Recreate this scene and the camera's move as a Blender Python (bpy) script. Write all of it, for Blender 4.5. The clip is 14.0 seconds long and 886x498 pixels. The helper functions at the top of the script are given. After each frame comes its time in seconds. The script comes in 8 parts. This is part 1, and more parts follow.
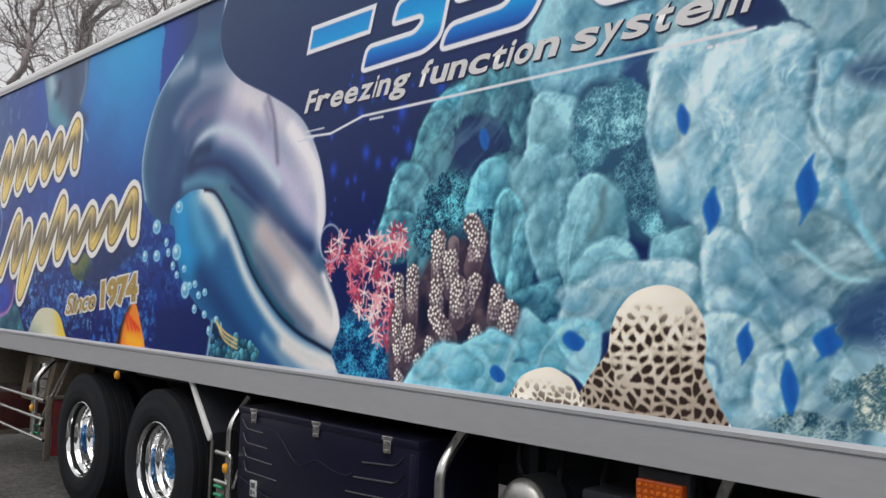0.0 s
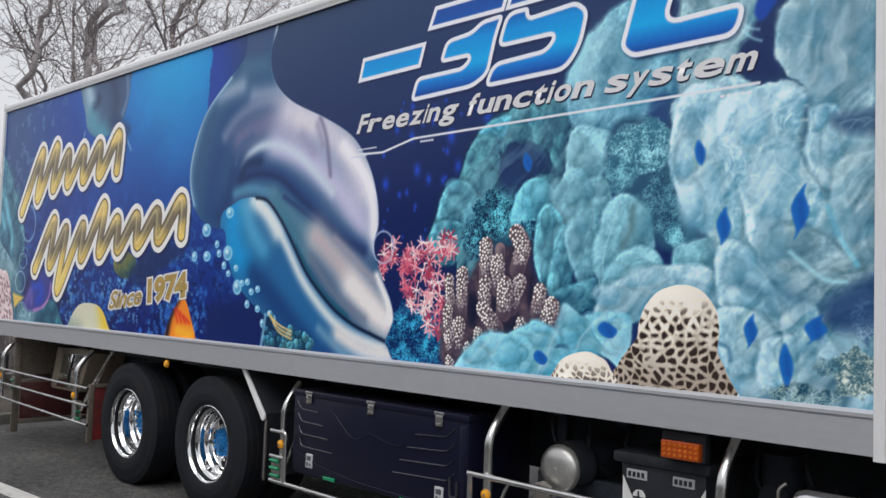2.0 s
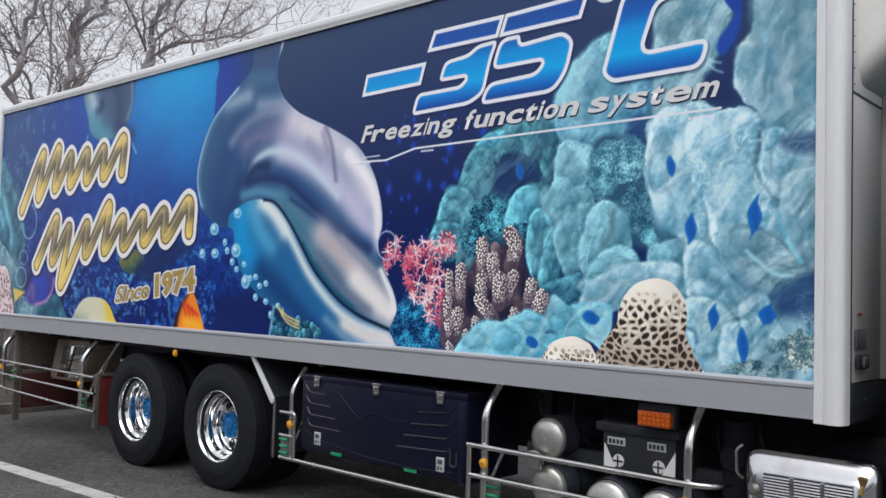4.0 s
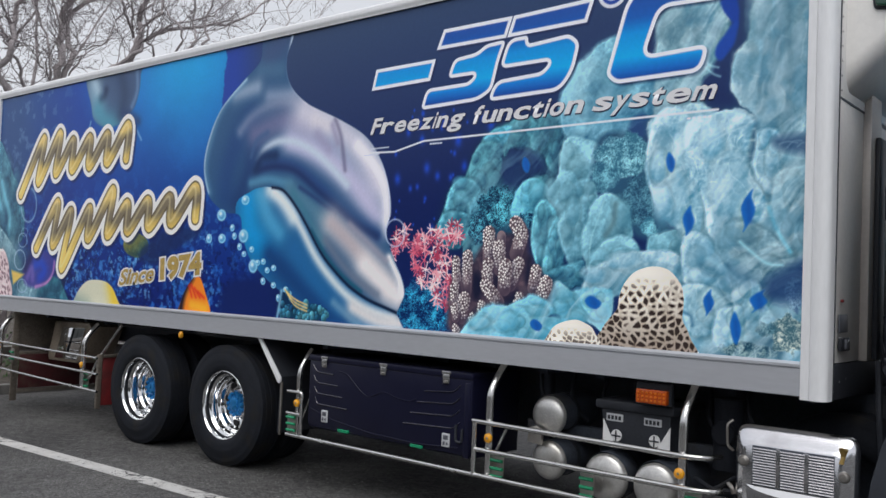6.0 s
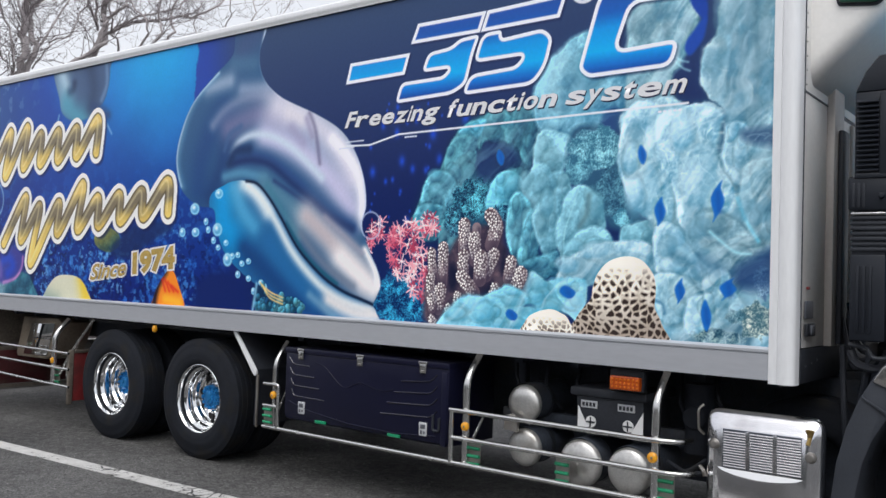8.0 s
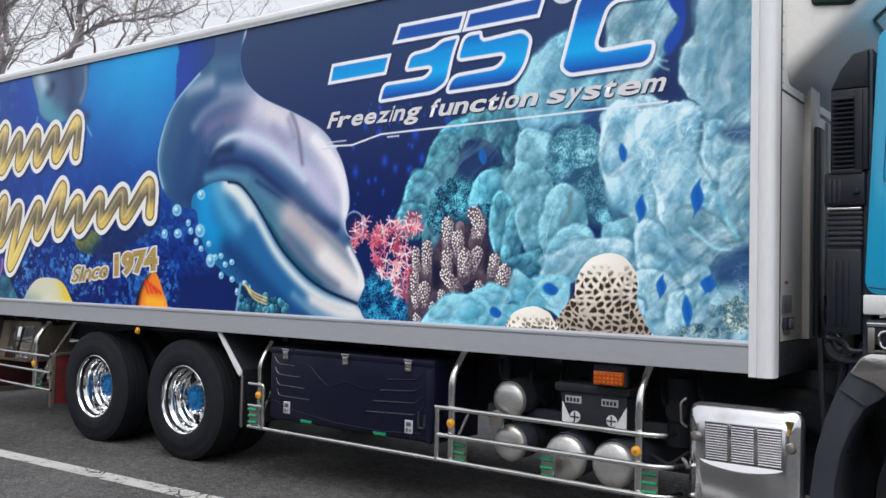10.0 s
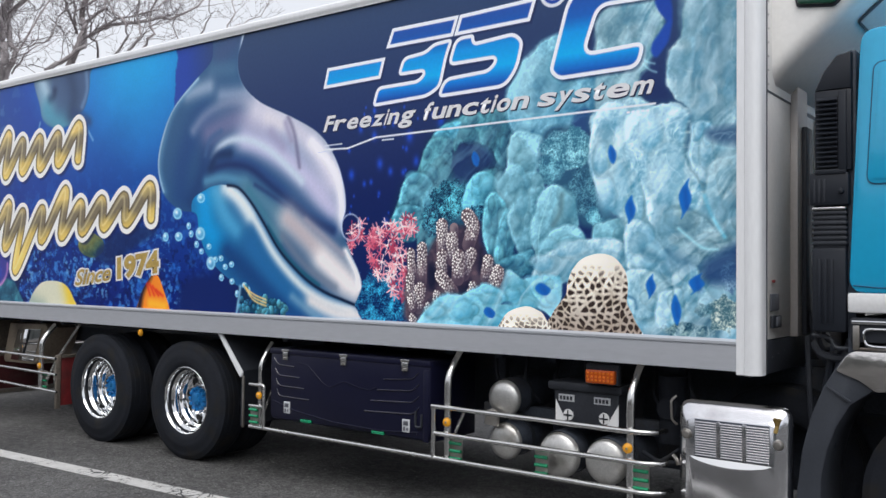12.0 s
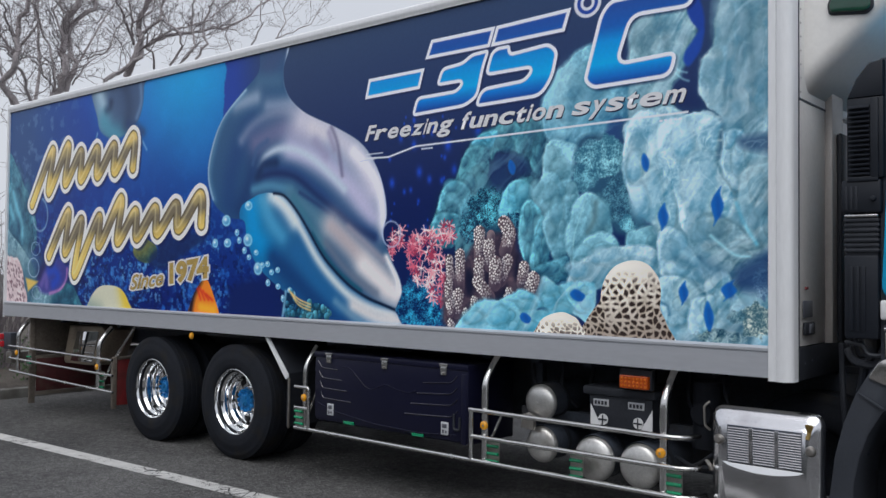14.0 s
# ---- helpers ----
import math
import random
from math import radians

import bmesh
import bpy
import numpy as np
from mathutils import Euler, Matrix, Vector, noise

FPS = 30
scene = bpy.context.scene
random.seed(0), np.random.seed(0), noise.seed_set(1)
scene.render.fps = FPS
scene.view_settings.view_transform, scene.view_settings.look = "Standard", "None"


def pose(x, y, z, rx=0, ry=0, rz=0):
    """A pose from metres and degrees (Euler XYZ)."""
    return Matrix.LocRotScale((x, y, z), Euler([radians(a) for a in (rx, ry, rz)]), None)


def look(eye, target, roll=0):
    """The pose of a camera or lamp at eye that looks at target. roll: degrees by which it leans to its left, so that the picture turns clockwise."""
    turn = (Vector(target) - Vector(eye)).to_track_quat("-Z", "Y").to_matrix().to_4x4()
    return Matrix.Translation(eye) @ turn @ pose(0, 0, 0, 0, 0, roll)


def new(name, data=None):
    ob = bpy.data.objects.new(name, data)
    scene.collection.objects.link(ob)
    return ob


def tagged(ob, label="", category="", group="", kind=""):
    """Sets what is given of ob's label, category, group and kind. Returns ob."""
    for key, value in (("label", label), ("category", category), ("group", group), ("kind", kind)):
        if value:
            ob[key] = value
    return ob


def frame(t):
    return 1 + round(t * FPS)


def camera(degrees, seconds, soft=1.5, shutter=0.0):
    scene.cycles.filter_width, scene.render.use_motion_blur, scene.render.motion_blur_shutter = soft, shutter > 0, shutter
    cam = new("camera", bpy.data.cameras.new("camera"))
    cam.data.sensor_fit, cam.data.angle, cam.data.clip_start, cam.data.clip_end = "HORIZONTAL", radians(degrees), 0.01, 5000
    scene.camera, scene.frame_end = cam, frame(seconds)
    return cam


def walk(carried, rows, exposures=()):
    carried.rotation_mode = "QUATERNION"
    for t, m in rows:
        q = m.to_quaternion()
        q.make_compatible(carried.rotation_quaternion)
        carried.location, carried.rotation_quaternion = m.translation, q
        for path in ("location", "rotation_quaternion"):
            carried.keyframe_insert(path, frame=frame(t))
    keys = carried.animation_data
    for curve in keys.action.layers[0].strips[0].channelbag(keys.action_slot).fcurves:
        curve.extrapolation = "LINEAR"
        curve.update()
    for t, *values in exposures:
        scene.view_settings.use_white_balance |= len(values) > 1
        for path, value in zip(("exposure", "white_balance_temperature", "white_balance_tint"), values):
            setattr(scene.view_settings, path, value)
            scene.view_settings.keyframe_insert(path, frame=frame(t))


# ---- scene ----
cam = camera(53.0, 14.0)
PATH = [
    (0, (5.845, -2.697, 1.662), (4.389, -1.331, 1.786), 2.0),
    (0.5, (5.944, -2.88, 1.651), (4.498, -1.504, 1.772), 1.9),
    (1, (6.004, -3.098, 1.659), (4.575, -1.704, 1.777), 1.9),
    (1.5, (6.024, -3.34, 1.658), (4.614, -1.926, 1.775), 1.8),
    (2, (6.071, -3.535, 1.65), (4.676, -2.106, 1.766), 2.0),
    (2.5, (6.138, -3.716, 1.643), (4.761, -2.271, 1.76), 1.7),
    (5, (6.368, -4.382, 1.618), (5.066, -2.866, 1.713), 2.4),
    (5.5, (6.36, -4.473, 1.6), (5.068, -2.949, 1.692), 2.6),
    (6, (6.34, -4.567, 1.596), (5.066, -3.027, 1.68), 2.4),
    (6.5, (6.33, -4.628, 1.59), (5.076, -3.073, 1.668), 2.3),
    (7, (6.326, -4.664, 1.581), (5.089, -3.094, 1.658), 2.2),
    (7.5, (6.33, -4.67, 1.586), (5.105, -3.09, 1.658), 2.1),
    (8, (6.337, -4.672, 1.583), (5.124, -3.083, 1.654), 1.9),
    (8.5, (6.341, -4.682, 1.589), (5.14, -3.084, 1.655), 1.7),
    (9, (6.338, -4.7, 1.576), (5.153, -3.09, 1.645), 1.7),
    (11.5, (6.393, -4.742, 1.626), (5.217, -3.125, 1.681), 0.7),
    (12, (6.459, -4.743, 1.63), (5.27, -3.136, 1.685), 0.6),
    (12.5, (6.532, -4.742, 1.643), (5.289, -3.176, 1.694), 0.6),
    (13, (6.568, -4.747, 1.638), (5.307, -3.196, 1.695), 0.7),
    (13.5, (6.592, -4.773, 1.644), (5.334, -3.22, 1.703), 0.6),
    (14, (6.617, -4.783, 1.656), (5.335, -3.249, 1.715), 0.6),
]
EXPOSURE = [(0, 0.04, 6950, 10), (1, 0.05, 6800, 10), (2.5, 0.11, 6600, 10), (5, 0.14, 6520, 10), (5.5, 0.17, 6510, 10), (6, 0.06, 6500, 10), (6.5, 0.07, 6500, 10), (7, 0.26, 6500, 10),
            (7.5, 0.33, 6500, 10), (9.2, 0.32, 6500, 10), (11.4, 0.31, 6480, 10), (12.2, 0.31, 6460, 10), (12.5, 0.27, 6420, 10), (13, 0.07, 6340, 10), (13.5, -0.12, 6320, 10), (14, -0.08, 6320, 10)]
walk(cam, [(t, look(eye, aim, roll)) for t, eye, aim, roll in PATH], EXPOSURE)

# ---------------------------------------------------------------- world and light
world = bpy.data.worlds.new("overcast_sky")
scene.world = world
world.use_nodes = True
wn, wl = world.node_tree.nodes, world.node_tree.links
sky = wn.new("ShaderNodeTexSky")
sky.sky_type = "NISHITA"
sky.sun_disc = False
sky.sun_elevation, sky.sun_rotation = radians(59), radians(200)
sky.air_density, sky.dust_density = 1.0, 4.0
cloud = wn.new("ShaderNodeTexNoise")
cloud.inputs["Scale"].default_value = 1.6
cloud.inputs["Detail"].default_value = 5
shades = wn.new("ShaderNodeValToRGB")
shades.color_ramp.elements[0].position, shades.color_ramp.elements[0].color = 0.3, (6.5, 6.75, 7.35, 1)
shades.color_ramp.elements[1].position, shades.color_ramp.elements[1].color = 0.75, (7.5, 7.7, 8.15, 1)
veil = wn.new("ShaderNodeMix")
veil.data_type = "RGBA"
veil.inputs[0].default_value = 0.95
wl.new(cloud.outputs["Fac"], shades.inputs["Fac"])
wl.new(sky.outputs[0], veil.inputs[6])
wl.new(shades.outputs[0], veil.inputs[7])
wl.new(veil.outputs[2], wn["Background"].inputs[0])
wn["Background"].inputs[1].default_value = 0.1

sun = new("sun", bpy.data.lights.new("sun", "SUN"))
sun.data.energy, sun.data.angle, sun.data.color = 1.6, radians(50), (1.0, 0.99, 0.975)
sun.matrix_world = look((2.5, -5.2, 10), (0, 0, 0.5))


# ---------------------------------------------------------------- materials
def lin(c):
    return tuple((v / 255 / 12.92) if v <= 10 else ((v / 255 + 0.055) / 1.055) ** 2.4 for v in c)


def material(name, rgb, rough=0.5, metal=0.0, var=0.12, scale=6.0, fine=90.0, bump=0.0, rough_var=0.1,
             coat=0.0, stretch=(1, 1, 1), dirt=None, spec=0.5):
    """A principled surface: colour that varies at a coarse and a fine scale, uneven gloss, fine relief."""
    m = bpy.data.materials.new(name)
    m.use_nodes = True
    n, l = m.node_tree.nodes, m.node_tree.links
    b = n["Principled BSDF"]
    b.inputs["Metallic"].default_value = metal
    b.inputs["Specular IOR Level"].default_value = spec
    b.inputs["Coat Weight"].default_value = coat
    b.inputs["Coat Roughness"].default_value = 0.08
    tc = n.new("ShaderNodeTexCoord")
    mp = n.new("ShaderNodeMapping")
    mp.inputs["Scale"].default_value = stretch
    l.new(tc.outputs["Object"], mp.inputs[0])
    big, small = n.new("ShaderNodeTexNoise"), n.new("ShaderNodeTexNoise")
    for node, s, d in ((big, scale, 4), (small, fine, 3)):
        node.inputs["Scale"].default_value = s
        node.inputs["Detail"].default_value = d
        l.new(mp.outputs[0], node.inputs["Vector"])
    mix = n.new("ShaderNodeMath")
    mix.operation = "MULTIPLY_ADD"
    mix.inputs[1].default_value = 0.5
    half = n.new("ShaderNodeMath")
    half.operation = "MULTIPLY"
    half.inputs[1].default_value = 0.5
    l.new(small.outputs["Fac"], half.inputs[0])
    l.new(big.outputs["Fac"], mix.inputs[0])
    l.new(half.outputs[0], mix.inputs[2])
    ramp = n.new("ShaderNodeValToRGB")
    lo = tuple(max(0, c * (1 - var)) for c in rgb)
    hi = tuple(min(1, c * (1 + var)) for c in rgb)
    ramp.color_ramp.elements[0].position, ramp.color_ramp.elements[0].color = 0.32, (*lo, 1)
    ramp.color_ramp.elements[1].position, ramp.color_ramp.elements[1].color = 0.68, (*hi, 1)
    l.new(mix.outputs[0], ramp.inputs[0])
    out = ramp.outputs[0]
    if dirt:
        patch = n.new("ShaderNodeTexNoise")
        patch.inputs["Scale"].default_value = scale * 0.6
        patch.inputs["Detail"].default_value = 8
        l.new(tc.outputs["Object"], patch.inputs["Vector"])
        sel = n.new("ShaderNodeValToRGB")
        sel.color_ramp.elements[0].position, sel.color_ramp.elements[1].position = 0.52, 0.72
        l.new(patch.outputs["Fac"], sel.inputs[0])
        dm = n.new("ShaderNodeMix")
        dm.data_type = "RGBA"
        l.new(sel.outputs[0], dm.inputs[0])
        l.new(out, dm.inputs[6])
        dm.inputs[7].default_value = (*dirt, 1)
        out = dm.outputs[2]
    l.new(out, b.inputs["Base Color"])
    rr = n.new("ShaderNodeMapRange")
    rr.inputs["To Min"].default_value = max(0.02, rough - rough_var)
    rr.inputs["To Max"].default_value = min(1, rough + rough_var)
    l.new(big.outputs["Fac"], rr.inputs[0])
    l.new(rr.outputs[0], b.inputs["Roughness"])
    if bump:
        bp = n.new("ShaderNodeBump")
        bp.inputs["Strength"].default_value = 1.0
        bp.inputs["Distance"].default_value = bump
        l.new(small.outputs["Fac"], bp.inputs["Height"])
        l.new(bp.outputs[0], b.inputs["Normal"])
    return m


ALU = material("anodised_aluminium", (0.54, 0.555, 0.595), 0.42, 0.45, 0.05, 2.0, 60, stretch=(0.2, 1, 1))
ALU_PALE = material("pale_aluminium", (0.86, 0.865, 0.88), 0.40, 0.12, 0.05, 2.0, 60, stretch=(1, 1, 0.2))
PANEL_WHITE = material("white_panel", (0.91, 0.89, 0.86), 0.35, 0.0, 0.05, 1.5, 40)
PANEL_GREY = material("grey_panel", (0.64, 0.62, 0.60), 0.38, 0.1, 0.08, 1.5, 40)
POST_TAUPE = material("taupe_post", (0.46, 0.43, 0.41), 0.45, 0.1, 0.08, 2.0, 40)
STEEL = material("polished_stainless", (0.66, 0.655, 0.645), 0.25, 1.0, 0.08, 8, 120, rough_var=0.07)
STEEL_DULL = material("dull_stainless", (0.38, 0.36, 0.335), 0.36, 0.85, 0.15, 6, 80, dirt=(0.16, 0.12, 0.09))
CHROME = material("chrome", (0.78, 0.79, 0.80), 0.05, 1.0, 0.03, 5, 90, rough_var=0.03)
CHROME_SOFT = material("chrome_cover", (0.74, 0.74, 0.765), 0.20, 1.0, 0.05, 5, 60, rough_var=0.05, dirt=(0.5, 0.49, 0.5))
LOUVRE_STEEL = material("louvre_steel", (0.42, 0.42, 0.44), 0.2, 1.0, 0.08, 8, 120, rough_var=0.07)
TANK = material("brushed_tank", (0.70, 0.69, 0.67), 0.40, 0.9, 0.16, 9, 80, rough_var=0.1, dirt=(0.36, 0.34, 0.31))
RUBBER = material("tyre_rubber", (0.0140, 0.0160, 0.0215), 0.8, 0, 0.3, 9, 120, bump=0.0012, dirt=(0.020, 0.019, 0.018), spec=0.18)
BLACK = material("black_plastic", (0.027, 0.030, 0.038), 0.5, 0, 0.25, 7, 90, bump=0.0006, spec=0.3)
BLACK_DUCT = material("dark_duct_plastic", (0.010, 0.013, 0.020), 0.5, 0, 0.2, 5, 150, bump=0.0008, spec=0.35)
CHASSIS = material("chassis_paint", (0.044, 0.053, 0.072), 0.7, 0, 0.4, 6, 60, dirt=(0.070, 0.064, 0.060))
TOOLBOX = material("purple_black_plastic", (0.0082, 0.0088, 0.0260), 0.34, 0, 0.15, 4, 160, bump=0.0006, spec=0.22)
RIB = material("glossy_plastic_rib", (0.016, 0.016, 0.034), 0.22, 0, 0.15, 4, 160, spec=0.8)
STEEL_TAN = material("tan_stainless", (0.38, 0.32, 0.25), 0.4, 0.4, 0.3, 3, 50, dirt=(0.14, 0.11, 0.09))
BLACK_WING = material("slate_wing_plastic", (0.034, 0.039, 0.050), 0.5, 0, 0.2, 5, 150, bump=0.0008)
CHROME_WAVY = material("dented_chrome", (0.74, 0.71, 0.68), 0.20, 1.0, 0.1, 4, 7, bump=0.008, rough_var=0.05)
BLUE_CAP = material("blue_anodised", (0.02, 0.22, 0.55), 0.28, 0.4, 0.1, 20, 90)
HOLE_SHADE = material("painted_hole_shade", (0.01, 0.01, 0.012), 0.8)
RED = material("red_flap", (0.22, 0.022, 0.024), 0.5, 0, 0.25, 5, 60, bump=0.001, dirt=(0.08, 0.02, 0.02))
# dirty flap red, darkened further for the shade under the tail
RED_DIRTY_SHADED = material("shaded_dirty_red", (0.075, 0.012, 0.014), 0.7, 0, 0.4, 7, 60, bump=0.001, dirt=(0.09, 0.05, 0.04))
STEEL_DIRTY = material("grimy_stainless", (0.17, 0.145, 0.12), 0.55, 0.25, 0.4, 3, 50, dirt=(0.08, 0.06, 0.05))
RED_LENS = material("red_lens", (0.5, 0.02, 0.03), 0.12, 0, 0.1, 30, 90, coat=0.5)
AMBER = material("amber_lens", (0.46, 0.075, 0.008), 0.15, 0, 0.15, 40, 120, coat=0.5)
AMBER_CELL = material("amber_lens_cell", (0.60, 0.14, 0.012), 0.2, 0, 0.5, 60, 160, coat=0.4)
YELLOW = material("amber_reflector", (0.85, 0.38, 0.02), 0.2, 0, 0.1, 30, 120, coat=0.4)
GREEN = material("green_strip", (0.01, 0.26, 0.12), 0.25, 0, 0.15, 30, 120, coat=0.3)
GREEN_LENS = material("green_lens", (0.008, 0.06, 0.035), 0.08, 0, 0.1, 12, 60, coat=0.6)
WHITE = material("white_paint", (0.78, 0.78, 0.78), 0.35, 0, 0.06, 6, 60)
LABEL = material("label_foil", (0.10, 0.105, 0.125), 0.4, 0.1, 0.2, 30, 120)
CYAN = material("cyan_cab_paint", (0.012, 0.36, 0.62), 0.22, 0, 0.04, 1.0, 30, coat=0.5)
GOLD = material("gold_ornament", (0.36, 0.25, 0.09), 0.45, 0.8, 0.2, 40, 150)
BARK = material("bark", (0.41, 0.375, 0.38), 0.9, 0, 0.35, 12, 60, bump=0.012, stretch=(1, 1, 0.35))
TWIG = material("twig_bark", (0.22, 0.192, 0.20), 0.9, 0, 0.3, 6, 40)
LABEL_PALE = material("pale_label", (0.50, 0.51, 0.53), 0.4, 0.0, 0.1, 30, 120)
# darkened cab cyan that stands for the shade in its seams
CYAN_SHADE = material("cyan_seam_shade", (0.006, 0.10, 0.20), 0.4, 0, 0.05, 4, 60)
KERB = material("kerb_concrete", (0.17, 0.165, 0.155), 0.9, 0, 0.3, 5, 60, bump=0.004, dirt=(0.07, 0.065, 0.055))
SOIL = material("soil", (0.075, 0.063, 0.052), 0.95, 0, 0.45, 3, 30, bump=0.03)
LEAF = material("shrub_leaf", (0.06, 0.11, 0.04), 0.6, 0, 0.5, 8, 60)


# ---------------------------------------------------------------- mesh helpers
# The truck's parts are written where they fitted an earlier camera; these two functions give the shift
# at such a point that makes it fit the present camera's view.
def shift_x(x, y, z):
    return 0.146 - 0.0545 * y + (0.0059 * y - 0.0278) * x + (0.0108 * y - 0.0616) * z + (0.00985 - 0.0019 * y) * x * z


def shift_z(x, y, z):
    return 0.0503 + 0.0353 * y + (0.0003 + 0.0008 * y) * x + (0.0077 * y - 0.05555) * z + (0.01002 - 0.0017 * y) * z * z


SQUARE = {"cargo_box", "refrigeration_unit", "chin_panel", "chin_seam", "rivet", "front_wall_sheet", "front_wall_head", "front_wall_foot", "vertical_post", "wall_seam", "post_dark_box", "bottom_rail", "top_rail", "print_edge", "front_corner_post", "rear_corner_post", "bolt", "wheel", "inner_tyre", "far_tyre", "rim",
          "hand_hole", "wheel_nut", "hub_cap", "axle"}            # written to fit the present camera already


def settle(me):
    """Moves and sizes a part of the truck, whole and square, to fit the camera's view."""
    co = np.empty(len(me.vertices) * 3, np.float32)
    me.vertices.foreach_get("co", co)
    co = co.reshape(-1, 3)
    low, high = co.min(0), co.max(0)
    x, y, z = (low + high) / 2
    y = min(y, 0.8)
    sx = 1 + (shift_x(x + 0.5, y, z) - shift_x(x - 0.5, y, z))
    sz = 1 + (shift_z(x, y, z + 0.1) - shift_z(x, y, z - 0.1)) / 0.2
    if max(high - low) < 1.3:
        sx = sz = (sx + sz) / 2
    dx, dz = shift_x(x, y, z), shift_z(x, y, z)
    co[:, 0] = x + dx + (co[:, 0] - x) * sx
    co[:, 2] = z + dz + (co[:, 2] - z) * sz
    me.vertices.foreach_set("co", co.ravel())
    me.update()


def root(ob):
    while ob.parent is not None:
        ob = ob.parent
    return ob


def finish(name, me, mat, parent=None, label="", smooth=38):
    me.materials.append(mat)
    if parent is not None and root(parent).name == "refrigerated_truck" and name not in SQUARE and mat.name != "printed_vinyl" and "lettering" not in name:
        settle(me)
    if smooth:
        me.shade_smooth()
        me.set_sharp_from_angle(angle=radians(smooth))
    ob = new(name, me)
    while parent is not None and parent.parent is not None and parent.parent.parent is not None:
        parent = parent.parent                      # a thing, its parts and their pieces, no further
    if parent is not None:
        ob.parent = parent
    if label:
        tagged(ob, label)
    return ob


def part(name, bm, mat, parent=None, label="", smooth=38):
    """One bmesh as one mesh object under a thing or a part."""
    bmesh.ops.recalc_face_normals(bm, faces=bm.faces)
    me = bpy.data.meshes.new(name)
    bm.to_mesh(me)
    bm.free()
    return finish(name, me, mat, parent, label, smooth)


def box(bm, a, b, bevel=0.0, seg=2):
    r = bmesh.ops.create_cube(bm, size=1)
    for v in r["verts"]:
        v.co = Vector([a[k] + (v.co[k] + 0.5) * (b[k] - a[k]) for k in range(3)])
    if bevel:
        e = list({e for v in r["verts"] for e in v.link_edges})
        bmesh.ops.bevel(bm, geom=e, offset=bevel, segments=seg, affect="EDGES", profile=0.5)
    return bm


def boxes(*items, bevel=0.0, seg=2):
    bm = bmesh.new()
    for a, b in items:
        box(bm, a, b, bevel, seg)
    return bm


def prism(bm, outline, axis, d0, d1, bevel=0.0, seg=2):
    """A flat outline pushed along an axis: 'y' takes (x, z), 'x' takes (y, z), 'z' takes (x, y)."""
    put = {"y": lambda p, d: (p[0], d, p[1]), "x": lambda p, d: (d, p[0], p[1]), "z": lambda p, d: (p[0], p[1], d)}[axis]
    lo = [bm.verts.new(put(p, d0)) for p in outline]
    hi = [bm.verts.new(put(p, d1)) for p in outline]
    n = len(outline)
    faces = [bm.faces.new(lo), bm.faces.new(hi[::-1])]
    for i in range(n):
        faces.append(bm.faces.new((lo[i], hi[i], hi[(i + 1) % n], lo[(i + 1) % n])))
    if bevel:
        e = list({e for f in faces[:2] for e in f.edges})
        bmesh.ops.recalc_face_normals(bm, faces=faces)
        bmesh.ops.bevel(bm, geom=e, offset=bevel, segments=seg, affect="EDGES", profile=0.5)
    return bm


def fillet(points, r, n=5):
    p = [Vector(q) for q in points]
    out = [p[0]]
    for a, b, c in zip(p, p[1:], p[2:]):
        d0, d1 = (a - b), (c - b)
        k = min(r, d0.length * 0.48, d1.length * 0.48)
        s, e = b + d0.normalized() * k, b + d1.normalized() * k
        for i in range(n + 1):
            t = i / n
            out.append((1 - t) ** 2 * s + 2 * t * (1 - t) * b + t * t * e)
    out.append(p[-1])
    return out


def tube(bm, points, r, seg=10, bend=0.05, caps=True):
    """A round pipe along a path with rounded bends; r may be one radius or one for each end."""
    p = fillet(points, bend) if bend and len(points) > 2 else [Vector(q) for q in points]
    r0, r1 = r if isinstance(r, tuple) else (r, r)
    up = None
    rings = []
    for i, q in enumerate(p):
        d = (p[min(i + 1, len(p) - 1)] - p[max(i - 1, 0)]).normalized()
        if up is None:
            up = d.orthogonal().normalized()
        up = (up - d * up.dot(d)).normalized()
        side = d.cross(up)
        rad = r0 + (r1 - r0) * i / (len(p) - 1)
        rings.append([bm.verts.new(q + rad * (math.cos(a) * up + math.sin(a) * side))
                      for a in (2 * math.pi * k / seg for k in range(seg))])
    for a, b in zip(rings, rings[1:]):
        for k in range(seg):
            bm.faces.new((a[k], a[(k + 1) % seg], b[(k + 1) % seg], b[k]))
    if caps:
        bm.faces.new(rings[0][::-1])
        bm.faces.new(rings[-1])
    return bm


def lathe(bm, profile, centre, seg=48, closed=False):
    """Turns a profile of (radius, y) about the y axis through centre (x, z)."""
    cx, cz = centre
    rings = []
    for r, y in profile:
        if r < 1e-5:
            rings.append([bm.verts.new((cx, y, cz))])
        else:
            rings.append([bm.verts.new((cx + r * math.sin(a), y, cz + r * math.cos(a)))
                          for a in (2 * math.pi * k / seg for k in range(seg))])
    pairs = list(zip(rings, rings[1:]))
    if closed:
        pairs.append((rings[-1], rings[0]))
    for a, b in pairs:
        for k in range(seg):
            j = (k + 1) % seg
            if len(a) == 1 and len(b) == 1:
                continue
            if len(a) == 1:
                bm.faces.new((a[0], b[j], b[k]))
            elif len(b) == 1:
                bm.faces.new((a[k], a[j], b[0]))
            else:
                bm.faces.new((a[k], a[j], b[j], b[k]))
    return bm


def thing(name, label, category, group="", at=(0, 0, 0)):
    ob = new(name)
    ob.empty_display_size = 0.3
    ob.location = at
    return tagged(ob, label, category, group)

